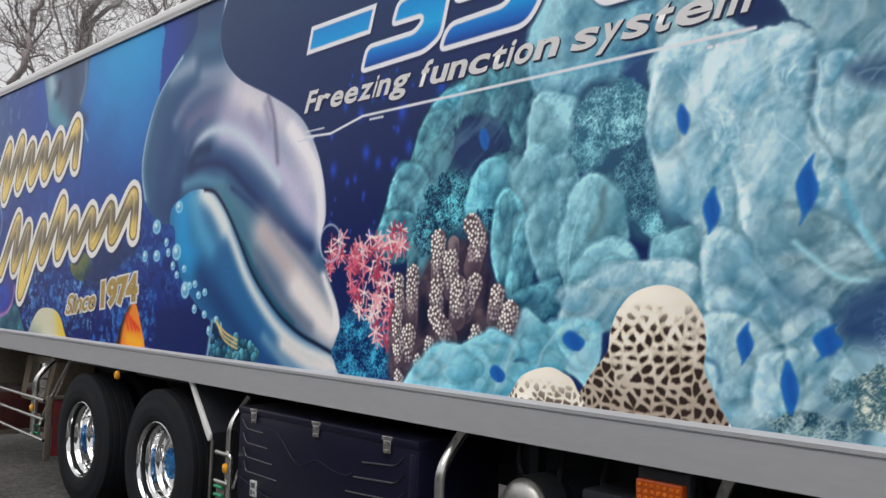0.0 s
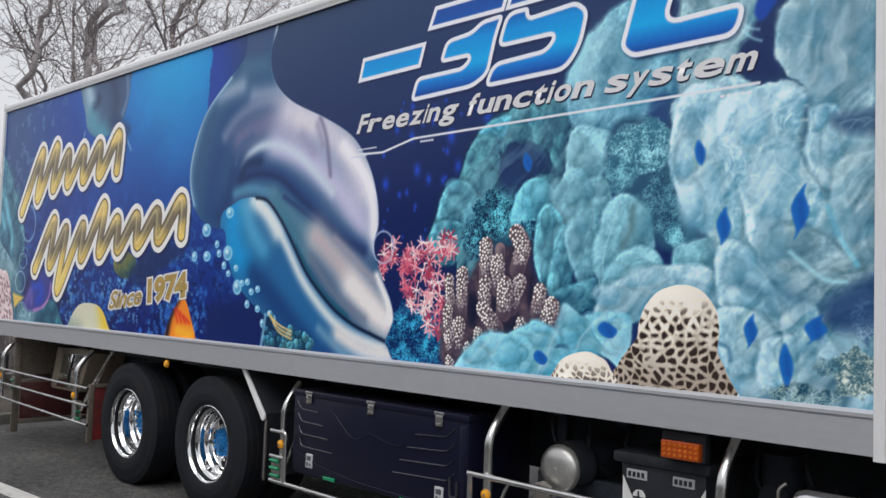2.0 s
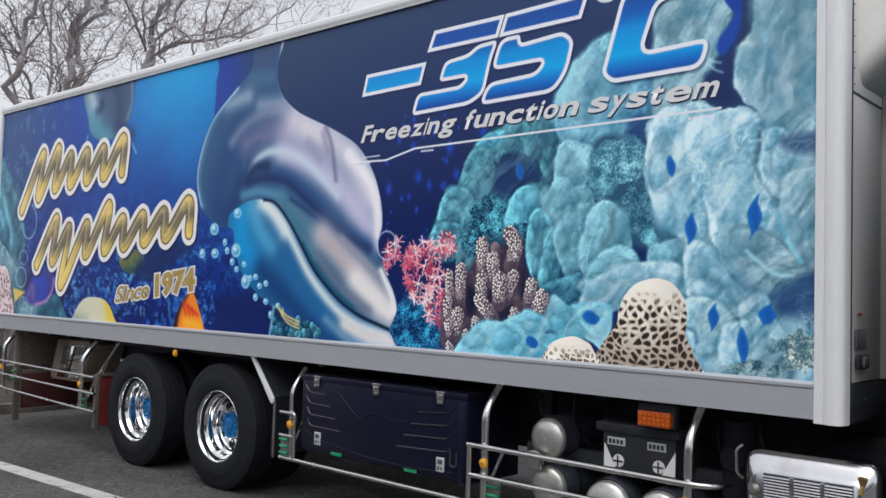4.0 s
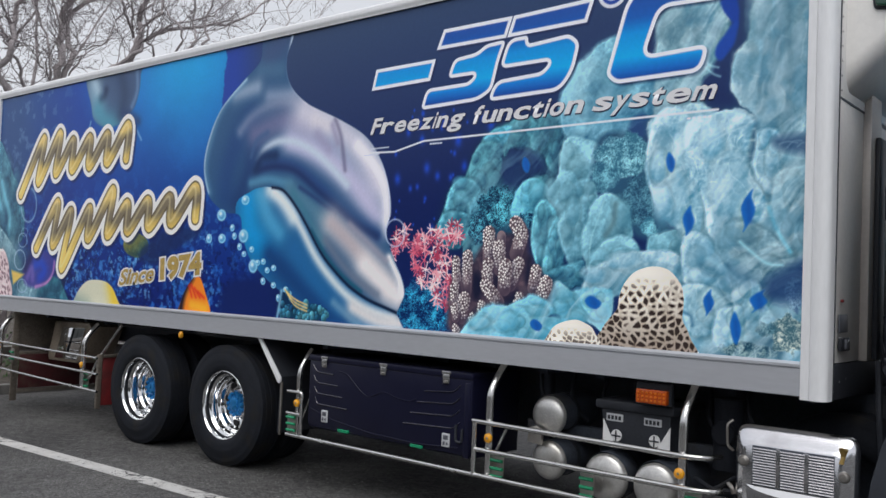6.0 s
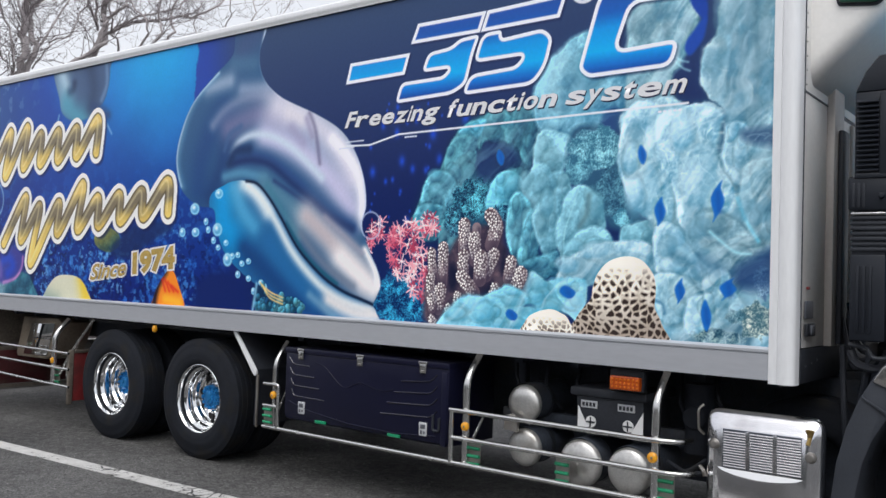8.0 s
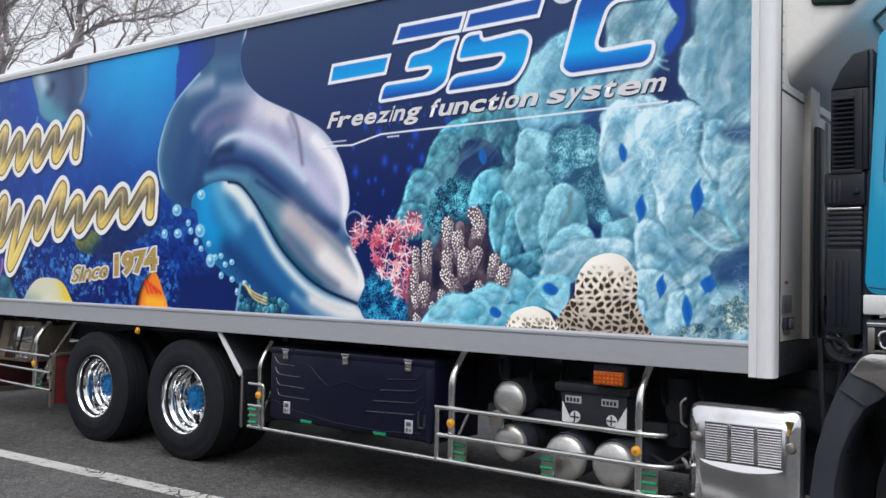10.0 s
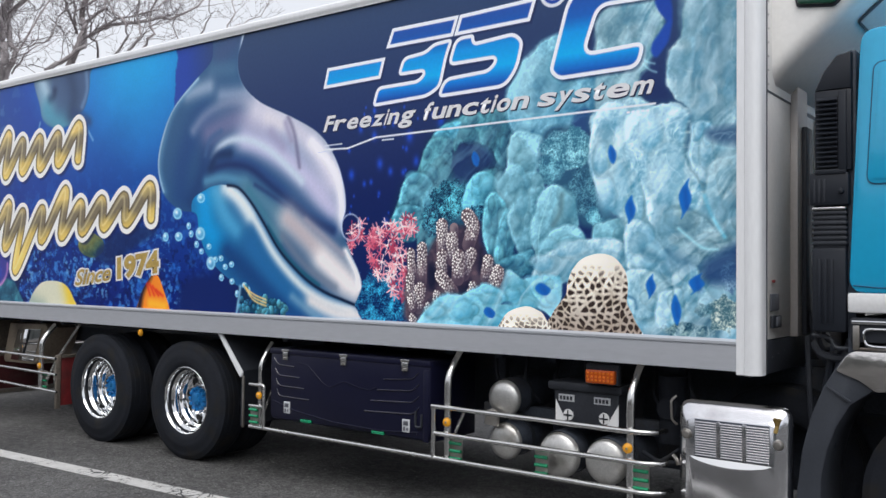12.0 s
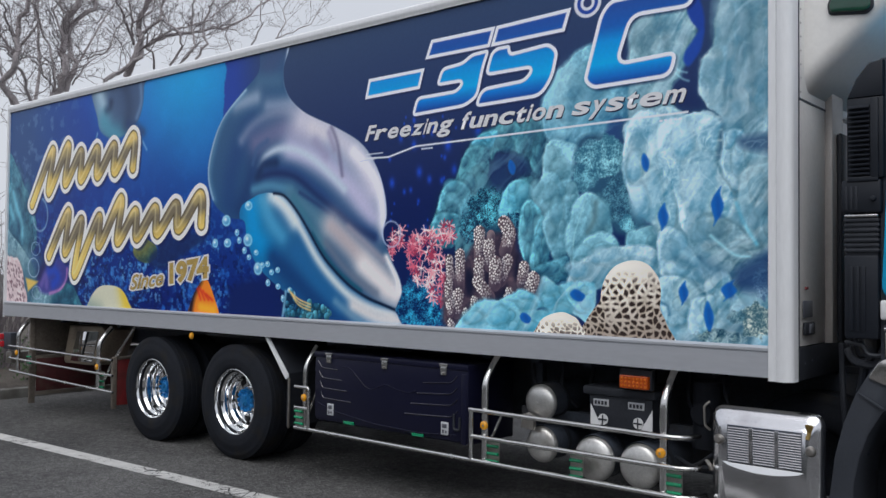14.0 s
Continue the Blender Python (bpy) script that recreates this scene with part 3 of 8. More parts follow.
blob([(3.30, 2.71), (3.41, 2.71), (3.50, 2.65), (3.50, 2.51), (3.44, 2.37), (3.38, 2.38), (3.33, 2.49), (3.28, 2.58)], *TEAL_DEEP, ID["boulder_reef"])
blob([(3.09, 2.69), (3.21, 2.71), (3.29, 2.67), (3.30, 2.56), (3.27, 2.50), (3.19, 2.53), (3.11, 2.50), (3.06, 2.45), (3.04, 2.56)], *TEAL_DEEP, ID["boulder_reef"], lift=0.14)
blob([(2.94, 2.62), (3.03, 2.65), (3.11, 2.66), (3.09, 2.57), (3.03, 2.52), (2.94, 2.53), (2.89, 2.58)], *BRIGHT, ID["boulder_reef"], silky=0.3)
blob([(2.86, 2.55), (2.97, 2.55), (3.05, 2.52), (3.03, 2.40), (2.99, 2.29), (2.91, 2.26), (2.81, 2.28), (2.77, 2.38), (2.80, 2.47)], *TEAL_DEEP, ID["boulder_reef"], lift=0.06, silky=0.3)
blob([(2.73, 2.34), (2.82, 2.31), (2.88, 2.24), (2.88, 2.13), (2.78, 2.07), (2.65, 2.07), (2.56, 2.12), (2.60, 2.24), (2.66, 2.31)], *TEAL, ID["boulder_reef"], silky=0.4)
blob([(2.54, 2.10), (2.67, 2.12), (2.78, 2.08), (2.82, 2.00), (2.80, 1.89), (2.62, 1.87), (2.49, 1.94), (2.50, 2.02)], *TEAL, ID["boulder_reef"], lift=-0.08, silky=0.3)
blob([(2.80, 2.03), (2.88, 1.97), (2.89, 1.77), (2.78, 1.77), (2.73, 1.90)], *TEAL_DEEP, ID["boulder_reef"])
bush(3.01, 2.13, 0.18, 0.15, (104, 204, 220), (12, 48, 76), ID["bushy_reef"], 0.05, 410)
bush(2.84, 2.01, 0.08, 0.11, (84, 170, 190), (12, 44, 74), None, 0.04, 411)
blob([(3.30, 2.31), (3.34, 2.33), (3.40, 2.31), (3.41, 2.25), (3.32, 2.24)], *TEAL_DEEP, ID["boulder_reef"])
blob([(3.13, 2.19), (3.18, 2.27), (3.27, 2.31), (3.35, 2.29), (3.41, 2.22), (3.39, 2.10), (3.32, 2.00), (3.21, 2.00), (3.12, 2.08)], *BRIGHT, ID["boulder_reef"], rim=0.06, tex=0.60)
bush(3.22, 2.04, 0.09, 0.06, (96, 190, 212), (18, 64, 98), None, 0.035, 413)
# --- folded grey-teal reef in the middle
blob([(3.61, 3.02), (3.73, 3.10), (3.83, 3.13), (3.95, 3.10), (4.00, 2.92), (4.08, 2.86), (4.12, 2.74), (4.06, 2.63), (3.98, 2.60), (3.92, 2.55), (3.86, 2.49), (3.62, 2.48), (3.49, 2.58), (3.46, 2.75), (3.52, 2.92)],
     (146, 206, 222), (58, 116, 148), ID["boulder_reef"], silky=0.7, rim=0.04, crease=0.15, soft=0.03, knobs=3)
stroke([(3.66, 2.98), (3.60, 2.85), (3.60, 2.70)], 0.06, (176, 216, 224), 0.35)
stroke([(3.83, 2.62), (3.80, 2.72), (3.86, 2.80)], 0.05, (70, 130, 160), 0.45)
blob([(4.06, 3.30), (4.09, 3.17), (4.12, 3.08), (4.09, 2.98), (4.08, 2.81), (4.07, 2.64), (4.04, 2.54), (4.20, 2.43), (4.38, 2.51), (4.39, 2.62), (4.36, 2.71), (4.38, 2.79), (4.43, 2.83), (4.45, 2.89), (4.49, 2.94), (4.53, 3.04), (4.52, 3.14), (4.47, 3.30)],
     (172, 210, 218), (80, 128, 150), ID["pale_reef"], silky=0.9, rim=0.0, crease=0.10, soft=0.03, knobs=3, lift=-0.08)
for line_ in ([(4.33, 3.14), (4.335, 3.10)], [(4.33, 3.07), (4.335, 3.03)], [(4.45, 3.06), (4.50, 3.03)], [(4.12, 3.15), (4.11, 3.08)]):
    stroke(line_, 0.035, (84, 124, 142), 0.6)
for line_ in ([(4.34, 2.94), (4.39, 2.87), (4.43, 2.83), (4.47, 2.81)], [(4.36, 2.93), (4.41, 2.88), (4.46, 2.86)]):
    stroke(line_, 0.007, (150, 200, 214), 0.6)

shape([(3.95, 2.62), (4.02, 2.65), (4.06, 2.60), (4.05, 2.52), (3.98, 2.49), (3.93, 2.54)], (38, 72, 120), None, 0.04, alpha=0.85)
blob([(3.47, 2.43), (3.50, 2.53), (3.59, 2.55), (3.69, 2.52), (3.75, 2.46), (3.73, 2.38), (3.68, 2.29), (3.57, 2.27), (3.47, 2.30)], *GREY, ID["boulder_reef"], lift=0.12, silky=0.6, tex=0.70, crease=0.12, knobs=3)
shape([(3.73, 2.52), (3.84, 2.56), (3.96, 2.53), (4.08, 2.44), (4.09, 2.26), (4.13, 2.10), (4.19, 1.97), (4.11, 1.93), (3.99, 1.94), (3.93, 2.05), (3.87, 2.14), (3.76, 2.20), (3.69, 2.29)], (42, 84, 112), None, 0.04, alpha=0.95)
bush(3.90, 2.40, 0.21, 0.15, (152, 214, 224), (54, 110, 134), ID["bushy_reef"], 0.055, 420)
bush(3.77, 2.29, 0.10, 0.10, (126, 194, 208), (48, 100, 126), None, 0.05, 421)
bush(4.00, 2.14, 0.14, 0.16, (108, 170, 188), (30, 70, 98), None, 0.045, 425)
bush(4.07, 1.99, 0.06, 0.06, (140, 214, 228), (50, 108, 134), None, 0.04, 430)
blob([(3.57, 2.27), (3.67, 2.30), (3.73, 2.22), (3.72, 2.11), (3.64, 2.10), (3.57, 2.17)], *GREY, ID["boulder_reef"], lift=-0.12, crease=0.12, knobs=3, silky=0.4)
blob([(3.41, 2.28), (3.47, 2.35), (3.56, 2.36), (3.61, 2.27), (3.59, 2.14), (3.50, 2.06), (3.41, 2.13), (3.38, 2.23)], *GREY, ID["boulder_reef"], lift=-0.02, crease=0.12, knobs=3, silky=0.4)
blob([(3.28, 2.08), (3.34, 2.17), (3.41, 2.15), (3.47, 2.07), (3.47, 1.92), (3.41, 1.78), (3.32, 1.75), (3.27, 1.87)], *TEAL, ID["boulder_reef"], lift=0.06)
blob([(3.41, 2.01), (3.48, 2.07), (3.51, 1.92), (3.50, 1.72), (3.41, 1.63), (3.34, 1.70), (3.38, 1.90)], *TEAL, ID["boulder_reef"], lift=-0.02)
blob([(3.48, 2.07), (3.57, 2.15), (3.66, 2.11), (3.67, 1.98), (3.65, 1.81), (3.57, 1.74), (3.50, 1.86), (3.47, 1.98)], *GREY, ID["boulder_reef"], lift=-0.1, crease=0.12, knobs=3, silky=0.4)
blob([(3.67, 2.09), (3.76, 2.19), (3.84, 2.19), (3.92, 2.12), (3.95, 2.03), (3.95, 1.92), (3.87, 1.91), (3.74, 1.83), (3.68, 1.74), (3.64, 1.86)], *GREY, ID["boulder_reef"], lift=-0.05, crease=0.12, knobs=3, silky=0.4)
stroke([(3.78, 2.17), (3.73, 2.03), (3.69, 1.92), (3.68, 1.78)], 0.006, (150, 205, 216), 0.5)
stroke([(3.85, 2.13), (3.84, 2.03), (3.79, 1.95)], 0.02, (84, 118, 128), 0.5)
blob([(3.34, 1.71), (3.43, 1.73), (3.57, 1.78), (3.66, 1.78), (3.65, 1.66), (3.54, 1.61), (3.41, 1.62)], *TEAL, ID["boulder_reef"], lift=-0.16)
blob([(4.05, 1.92), (4.12, 1.96), (4.21, 1.98), (4.26, 1.94), (4.25, 1.86), (4.15, 1.83), (4.05, 1.83)], *GREY, ID["boulder_reef"], lift=0.0, crease=0.12, knobs=3, silky=0.4)
blob([(3.68, 1.74), (3.75, 1.89), (3.84, 1.94), (3.93, 1.93), (3.99, 1.88), (4.01, 1.81), (3.90, 1.74), (3.74, 1.69)], *GREY, ID["boulder_reef"], lift=0.04, crease=0.12, knobs=3, silky=0.4)
# --- pale reef of the front end
PALE, SHADE, STONE = ((208, 236, 243), (84, 148, 176)), ((162, 200, 211), (64, 112, 134)), ((188, 222, 231), (72, 132, 158))
blob([(3.64, 1.66), (3.72, 1.76), (3.87, 1.83), (4.05, 1.86), (4.22, 1.86), (4.28, 1.78), (4.25, 1.63), (4.11, 1.62), (3.87, 1.61), (3.74, 1.52), (3.64, 1.54)], *PALE, ID["pale_reef"], silky=0.7, crease=0.09, lift=-0.05)
blob([(4.06, 2.62), (4.20, 2.66), (4.36, 2.68), (4.48, 2.60), (4.59, 2.61), (4.67, 2.56), (4.74, 2.46), (4.98, 2.46), (4.96, 1.29), (4.30, 1.22), (4.28, 1.63), (4.22, 1.97), (4.12, 2.06), (4.08, 2.20), (4.05, 2.35), (4.05, 2.51)], *STONE, ID["pale_reef"], silky=0.6, lift=-0.08, crease=0.24)
blob([(4.69, 3.62), (4.66, 3.24), (4.64, 3.15), (4.63, 3.06), (4.62, 2.99), (4.57, 2.93), (4.55, 2.83), (4.55, 2.72), (4.59, 2.63), (4.65, 2.59), (4.68, 2.51), (4.72, 2.46), (4.79, 2.42), (5.0, 2.43), (5.0, 3.62)],
     *STONE, ID["pale_reef"], silky=0.9, tex=0.6, rim=0.06, crease=0.12, lift=-0.06, knobs=12)
for x, z, rx, rz, lift_ in ((4.60, 2.86, 0.055, 0.10, 0.10), (4.60, 2.70, 0.055, 0.09, 0.02), (4.68, 3.08, 0.045, 0.12, 0.10), (4.73, 2.90, 0.045, 0.10, 0.16), (4.72, 2.74, 0.040, 0.09, 0.08),
                            (4.72, 2.58, 0.045, 0.09, 0.10), (4.78, 3.06, 0.045, 0.09, 0.18), (4.80, 2.88, 0.040, 0.08, 0.12), (4.80, 2.72, 0.045, 0.08, 0.18), (4.81, 2.57, 0.045, 0.09, 0.06),
                            (4.87, 2.96, 0.040, 0.10, 0.16), (4.88, 2.78, 0.040, 0.09, 0.10), (4.89, 2.62, 0.040, 0.09, 0.16), (4.75, 3.28, 0.06, 0.12, 0.1), (4.86, 3.22, 0.06, 0.14, 0.16), (4.80, 3.45, 0.08, 0.10, 0.1)):
    lobe(x, z, rx, rz, (206, 228, 234), (96, 142, 162), None, veins=0.3, lift=lift_, alpha=0.42, wobble=2.2, soft=0.6, crease=0.16)
for line_, wide in (([(4.73, 2.98), (4.70, 2.86), (4.68, 2.73), (4.69, 2.61)], 0.030), ([(4.81, 3.15), (4.78, 3.0), (4.77, 2.85), (4.76, 2.69), (4.78, 2.53)], 0.034), ([(4.87, 2.99), (4.85, 2.8), (4.84, 2.62), (4.85, 2.48)], 0.034),
                    ([(4.74, 3.13), (4.71, 3.06), (4.68, 3.02)], 0.030), ([(4.80, 2.96), (4.84, 2.94)], 0.045), ([(4.73, 2.75), (4.76, 2.72)], 0.040), ([(4.83, 2.79), (4.86, 2.76)], 0.040), ([(4.78, 2.92), (4.76, 2.88)], 0.040)):
    stroke(line_, wide, (84, 126, 146), 0.45)
shape([(4.66, 2.56), (4.68, 2.50), (4.71, 2.46), (4.70, 2.40), (4.66, 2.34), (4.63, 2.36), (4.65, 2.44), (4.64, 2.52)], (48, 84, 116), None, 0.04, alpha=0.8)
for line_ in ([(4.20, 2.51), (4.38, 2.56), (4.62, 2.53)], [(4.25, 2.40), (4.45, 2.52), (4.66, 2.51)], [(4.33, 2.32), (4.48, 2.45), (4.66, 2.45)], [(4.40, 2.25), (4.52, 2.36), (4.62, 2.38)]):
    stroke(line_, 0.008, (208, 228, 230), 0.55)
blob([(4.09, 2.63), (4.19, 2.67), (4.27, 2.62), (4.30, 2.48), (4.32, 2.30), (4.37, 2.12), (4.35, 1.96), (4.25, 1.96), (4.14, 2.06), (4.09, 2.18), (4.05, 2.32), (4.05, 2.51)], *PALE, ID["pale_reef"], silky=1.1, rim=0.10, crease=0.2, knobs=4)
blob([(4.27, 2.59), (4.39, 2.61), (4.55, 2.60), (4.66, 2.54), (4.64, 2.44), (4.62, 2.32), (4.69, 2.19), (4.72, 2.07), (4.64, 1.98), (4.59, 1.90), (4.51, 1.85), (4.44, 1.91), (4.39, 1.99), (4.36, 2.17), (4.29, 2.30), (4.26, 2.46)], *PALE, ID["pale_reef"], silky=1.6, tex=0.55, rim=0.04, crease=0.12, knobs=3)
blob([(4.68, 2.48), (4.74, 2.50), (4.79, 2.45), (4.80, 2.35), (4.82, 2.23), (4.76, 2.16), (4.70, 2.21), (4.64, 2.30), (4.66, 2.39)], *PALE, ID["pale_reef"], silky=0.9, lift=0.02)


shape([(4.76, 2.45), (4.83, 2.46), (4.97, 2.45), (4.97, 2.36), (4.83, 2.38), (4.77, 2.41)], (56, 88, 118), None, 0.05, alpha=0.75)
stroke([(4.79, 2.42), (4.83, 2.43), (4.88, 2.42)], 0.005, (170, 200, 214), 0.6)
stroke([(4.83, 2.40), (4.86, 2.43), (4.90, 2.43)], 0.005, (170, 200, 214), 0.6)
stroke([(4.88, 2.40), (4.91, 2.42), (4.94, 2.40)], 0.005, (170, 200, 214), 0.6)
blob([(4.75, 2.19), (4.83, 2.28), (4.97, 2.29), (4.97, 1.86), (4.87, 1.83), (4.80, 1.90), (4.77, 2.00), (4.74, 2.10)], *SHADE, ID["pale_reef"], rim=0.10, silky=0.7)
blob([(4.49, 1.98), (4.58, 2.02), (4.69, 1.99), (4.77, 1.93), (4.85, 1.83), (4.84, 1.76), (4.75, 1.71), (4.66, 1.71), (4.56, 1.75), (4.50, 1.81), (4.43, 1.89)], *SHADE, ID["pale_reef"], lift=0.02, rim=0.10, silky=0.6)
stroke([(4.59, 1.91), (4.66, 1.85), (4.73, 1.80), (4.81, 1.79)], 0.012, (150, 210, 224), 0.6)
stroke([(4.74, 2.09), (4.78, 1.98), (4.85, 1.86)], 0.014, (110, 200, 224), 0.55)
shape([(4.73, 1.70), (4.82, 1.76), (4.97, 1.82), (4.96, 1.63), (4.84, 1.60), (4.75, 1.61), (4.70, 1.65)], (36, 64, 104), None, 0.08, alpha=0.85)
blob([(4.25, 1.94), (4.36, 1.96), (4.44, 1.88), (4.50, 1.78), (4.52, 1.69), (4.41, 1.63), (4.30, 1.65), (4.26, 1.78)], *PALE, ID["pale_reef"], silky=0.7, lift=-0.02, crease=0.18)
stroke([(4.38, 1.78), (4.47, 1.73), (4.52, 1.67), (4.59, 1.63)], 0.03, (66, 116, 140), 0.7)
stroke([(4.41, 1.82), (4.50, 1.77), (4.58, 1.71)], 0.012, (170, 215, 226), 0.6)
blob([(4.26, 1.63), (4.36, 1.68), (4.46, 1.63), (4.52, 1.54), (4.49, 1.44), (4.38, 1.39), (4.30, 1.42), (4.27, 1.52)], *STONE, ID["pale_reef"], silky=0.6, crease=0.24)
stroke([(4.28, 1.52), (4.32, 1.50), (4.33, 1.45)], 0.012, (54, 110, 144), 0.7)
blob([(4.46, 1.53), (4.54, 1.56), (4.60, 1.49), (4.61, 1.40), (4.55, 1.32), (4.47, 1.33), (4.44, 1.43)], *PALE, ID["pale_reef"], silky=0.5, crease=0.18, lift=-0.04)
blob([(4.56, 1.67), (4.64, 1.72), (4.69, 1.68), (4.66, 1.59), (4.62, 1.51), (4.57, 1.49), (4.54, 1.58)], *PALE, ID["pale_reef"], silky=0.5, lift=0.08)
blob([(4.61, 1.56), (4.66, 1.62), (4.73, 1.57), (4.76, 1.50), (4.71, 1.44), (4.65, 1.43), (4.61, 1.49)], *STONE, ID["pale_reef"], lift=-0.08, rim=0.12, crease=0.2)
shape([(4.33, 1.30), (4.48, 1.33), (4.63, 1.38), (4.80, 1.44), (4.79, 1.22), (4.33, 1.17)], (64, 104, 124), None, 0.05, alpha=0.85)
bush(4.63, 1.33, 0.17, 0.05, (128, 160, 164), (44, 84, 104), None, 0.05, 455)
bush(4.88, 1.65, 0.06, 0.09, (160, 206, 226), (44, 84, 124), None, 0.04, 440)
bush(4.85, 1.43, 0.10, 0.11, (214, 222, 210), (66, 104, 116), ID["bushy_reef"], 0.05, 450)
bush(4.73, 1.45, 0.05, 0.04, (120, 164, 174), (52, 94, 112), None, 0.04, 452)
# --- ridge along the lower edge
RIDGE = (150, 218, 234), (74, 156, 186)
blob([(3.21, 1.41), (3.39, 1.45), (3.51, 1.43), (3.43, 1.30), (3.21, 1.29)], *RIDGE, ID["pale_reef"], silky=0.5, lift=-0.1, crease=0.15)
blob([(3.46, 1.51), (3.60, 1.62), (3.74, 1.65), (3.84, 1.63), (3.84, 1.50), (3.77, 1.38), (3.67, 1.43), (3.54, 1.39)], *RIDGE, ID["pale_reef"], silky=0.5, lift=0.0, crease=0.15)
blob([(3.32, 1.57), (3.41, 1.63), (3.48, 1.65), (3.55, 1.60), (3.58, 1.52), (3.43, 1.46)], *RIDGE, ID["pale_reef"], silky=0.5, lift=0.02, crease=0.15)
blob([(3.62, 1.59), (3.74, 1.64), (3.83, 1.58), (3.80, 1.47), (3.70, 1.46)], *RIDGE, ID["pale_reef"], silky=0.5, lift=0.05, crease=0.15)

# --- red branches and the blue bush
bush(2.38, 1.43, 0.30, 0.24, (58, 176, 214), (6, 34, 84), ID["bushy_reef"], 0.05, 460)
for cx, cz, rx, rz, count in [(2.45, 1.80, 0.19, 0.20, 62), (2.63, 1.98, 0.07, 0.08, 16), (2.19, 1.92, 0.08, 0.10, 12), (2.56, 1.58, 0.08, 0.14, 22),
                              (2.13, 1.8, 0.05, 0.08, 5)]:
    for i in range(count):
        a, q = rng.random() * 6.283, math.sqrt(rng.random())
        bx, bz = cx + rx * q * math.cos(a), cz + rz * q * math.sin(a)
        col = [(206, 96, 120), (230, 156, 166), (170, 60, 88), (240, 208, 208)][i % 4]
        for k in range(6):
            b = k * 1.047 + rng.random()
            ln = 0.025 + 0.035 * rng.random()
            stroke([(bx, bz), (bx + ln * math.cos(b), bz + ln * math.sin(b))], 0.0055, col, 0.9, which=ID["red_coral"], smooth=False)
# --- the great curved form: grey back, pale brow, blue underside
BODY = [(1.0, 3.60), (0.93, 3.40), (0.93, 3.26), (0.99, 3.14), (1.10, 3.04), (1.24, 2.96), (1.57, 2.82), (1.82, 2.68), (1.97, 2.50),
        (2.05, 2.30), (2.07, 2.12), (2.03, 1.98), (2.10, 1.80), (2.18, 1.66), (2.21, 1.55), (2.17, 1.46), (2.14, 1.40), (2.17, 1.35),
        (2.17, 1.25), (1.54, 1.27), (1.27, 1.38), (0.86, 1.53), (0.53, 1.74), (0.40, 1.96), (0.36, 2.13), (0.15, 2.17), (-0.07, 2.31),
        (-0.15, 2.57), (-0.08, 2.82), (0.09, 3.06), (0.38, 3.26), (0.60, 3.40), (0.66, 3.60)]
body = shape(BODY, (46, 84, 122), ID["curved_grey_form"], 0.012)


def tint(points, width, colour, alpha=0.9):
    stroke(points, width, colour, alpha, clip=body)


# back and neck
tint([(0.95, 3.6), (0.72, 3.44)], 0.17, (58, 78, 116))
tint([(0.62, 3.32), (0.85, 3.3)], 0.07, (66, 104, 136), 0.8)
tint([(0.16, 2.3), (0.2, 2.55), (0.34, 2.8), (0.5, 2.95)], 0.15, (30, 66, 116))
tint([(0.30, 2.25), (0.45, 2.45), (0.55, 2.75)], 0.10, (26, 56, 104), 0.8)
tint([(0.28, 3.16), (0.56, 3.19)], 0.075, (142, 160, 182), 0.85)
tint([(0.72, 3.10), (1.0, 3.08)], 0.07, (132, 148, 174), 0.8)
tint([(0.40, 3.26), (0.10, 3.05), (-0.05, 2.80), (-0.125, 2.55), (-0.06, 2.34)], 0.04, (84, 130, 164), 0.6)
tint([(0.42, 3.27), (0.09, 3.06), (-0.075, 2.81), (-0.145, 2.56), (-0.08, 2.34)], 0.016, (150, 182, 204), 0.8)
tint([(1.0, 3.58), (0.955, 3.4), (0.95, 3.26), (1.02, 3.13), (1.16, 3.0)], 0.018, (176, 192, 208))
tint([(0.35, 2.84), (0.50, 2.95), (0.72, 3.02), (1.0, 3.02), (1.24, 2.94)], 0.055, (136, 146, 170), 0.6)
# brow
tint([(0.55, 2.80), (0.9, 2.88), (1.2, 2.82)], 0.12, (104, 108, 144))
tint([(1.15, 2.92), (1.5, 2.78), (1.78, 2.58), (1.93, 2.34)], 0.17, (206, 202, 214), 0.95)
tint([(1.0, 2.70), (1.35, 2.58), (1.68, 2.36), (1.92, 2.10)], 0.13, (190, 186, 212), 0.95)
tint([(1.74, 2.62), (1.96, 2.4), (2.03, 2.15), (2.0, 1.99)], 0.055, (236, 232, 236), 0.95)
tint([(1.27, 2.86), (1.4, 2.8)], 0.07, (214, 208, 214), 0.7)
tint([(1.30, 2.74), (1.42, 2.62)], 0.05, (150, 144, 176), 0.6)
tint([(1.49, 2.84), (1.555, 2.70), (1.60, 2.45)], 0.022, (96, 92, 124), 0.6)
tint([(1.46, 2.80), (1.52, 2.66)], 0.03, (140, 134, 164), 0.6)
tint([(0.60, 2.58), (0.68, 2.67), (0.84, 2.72), (1.04, 2.70), (1.24, 2.62), (1.42, 2.50), (1.62, 2.34)], 0.04, (190, 202, 216))
tint([(0.50, 2.62), (0.56, 2.74), (0.70, 2.80)], 0.03, (60, 90, 132), 0.7)
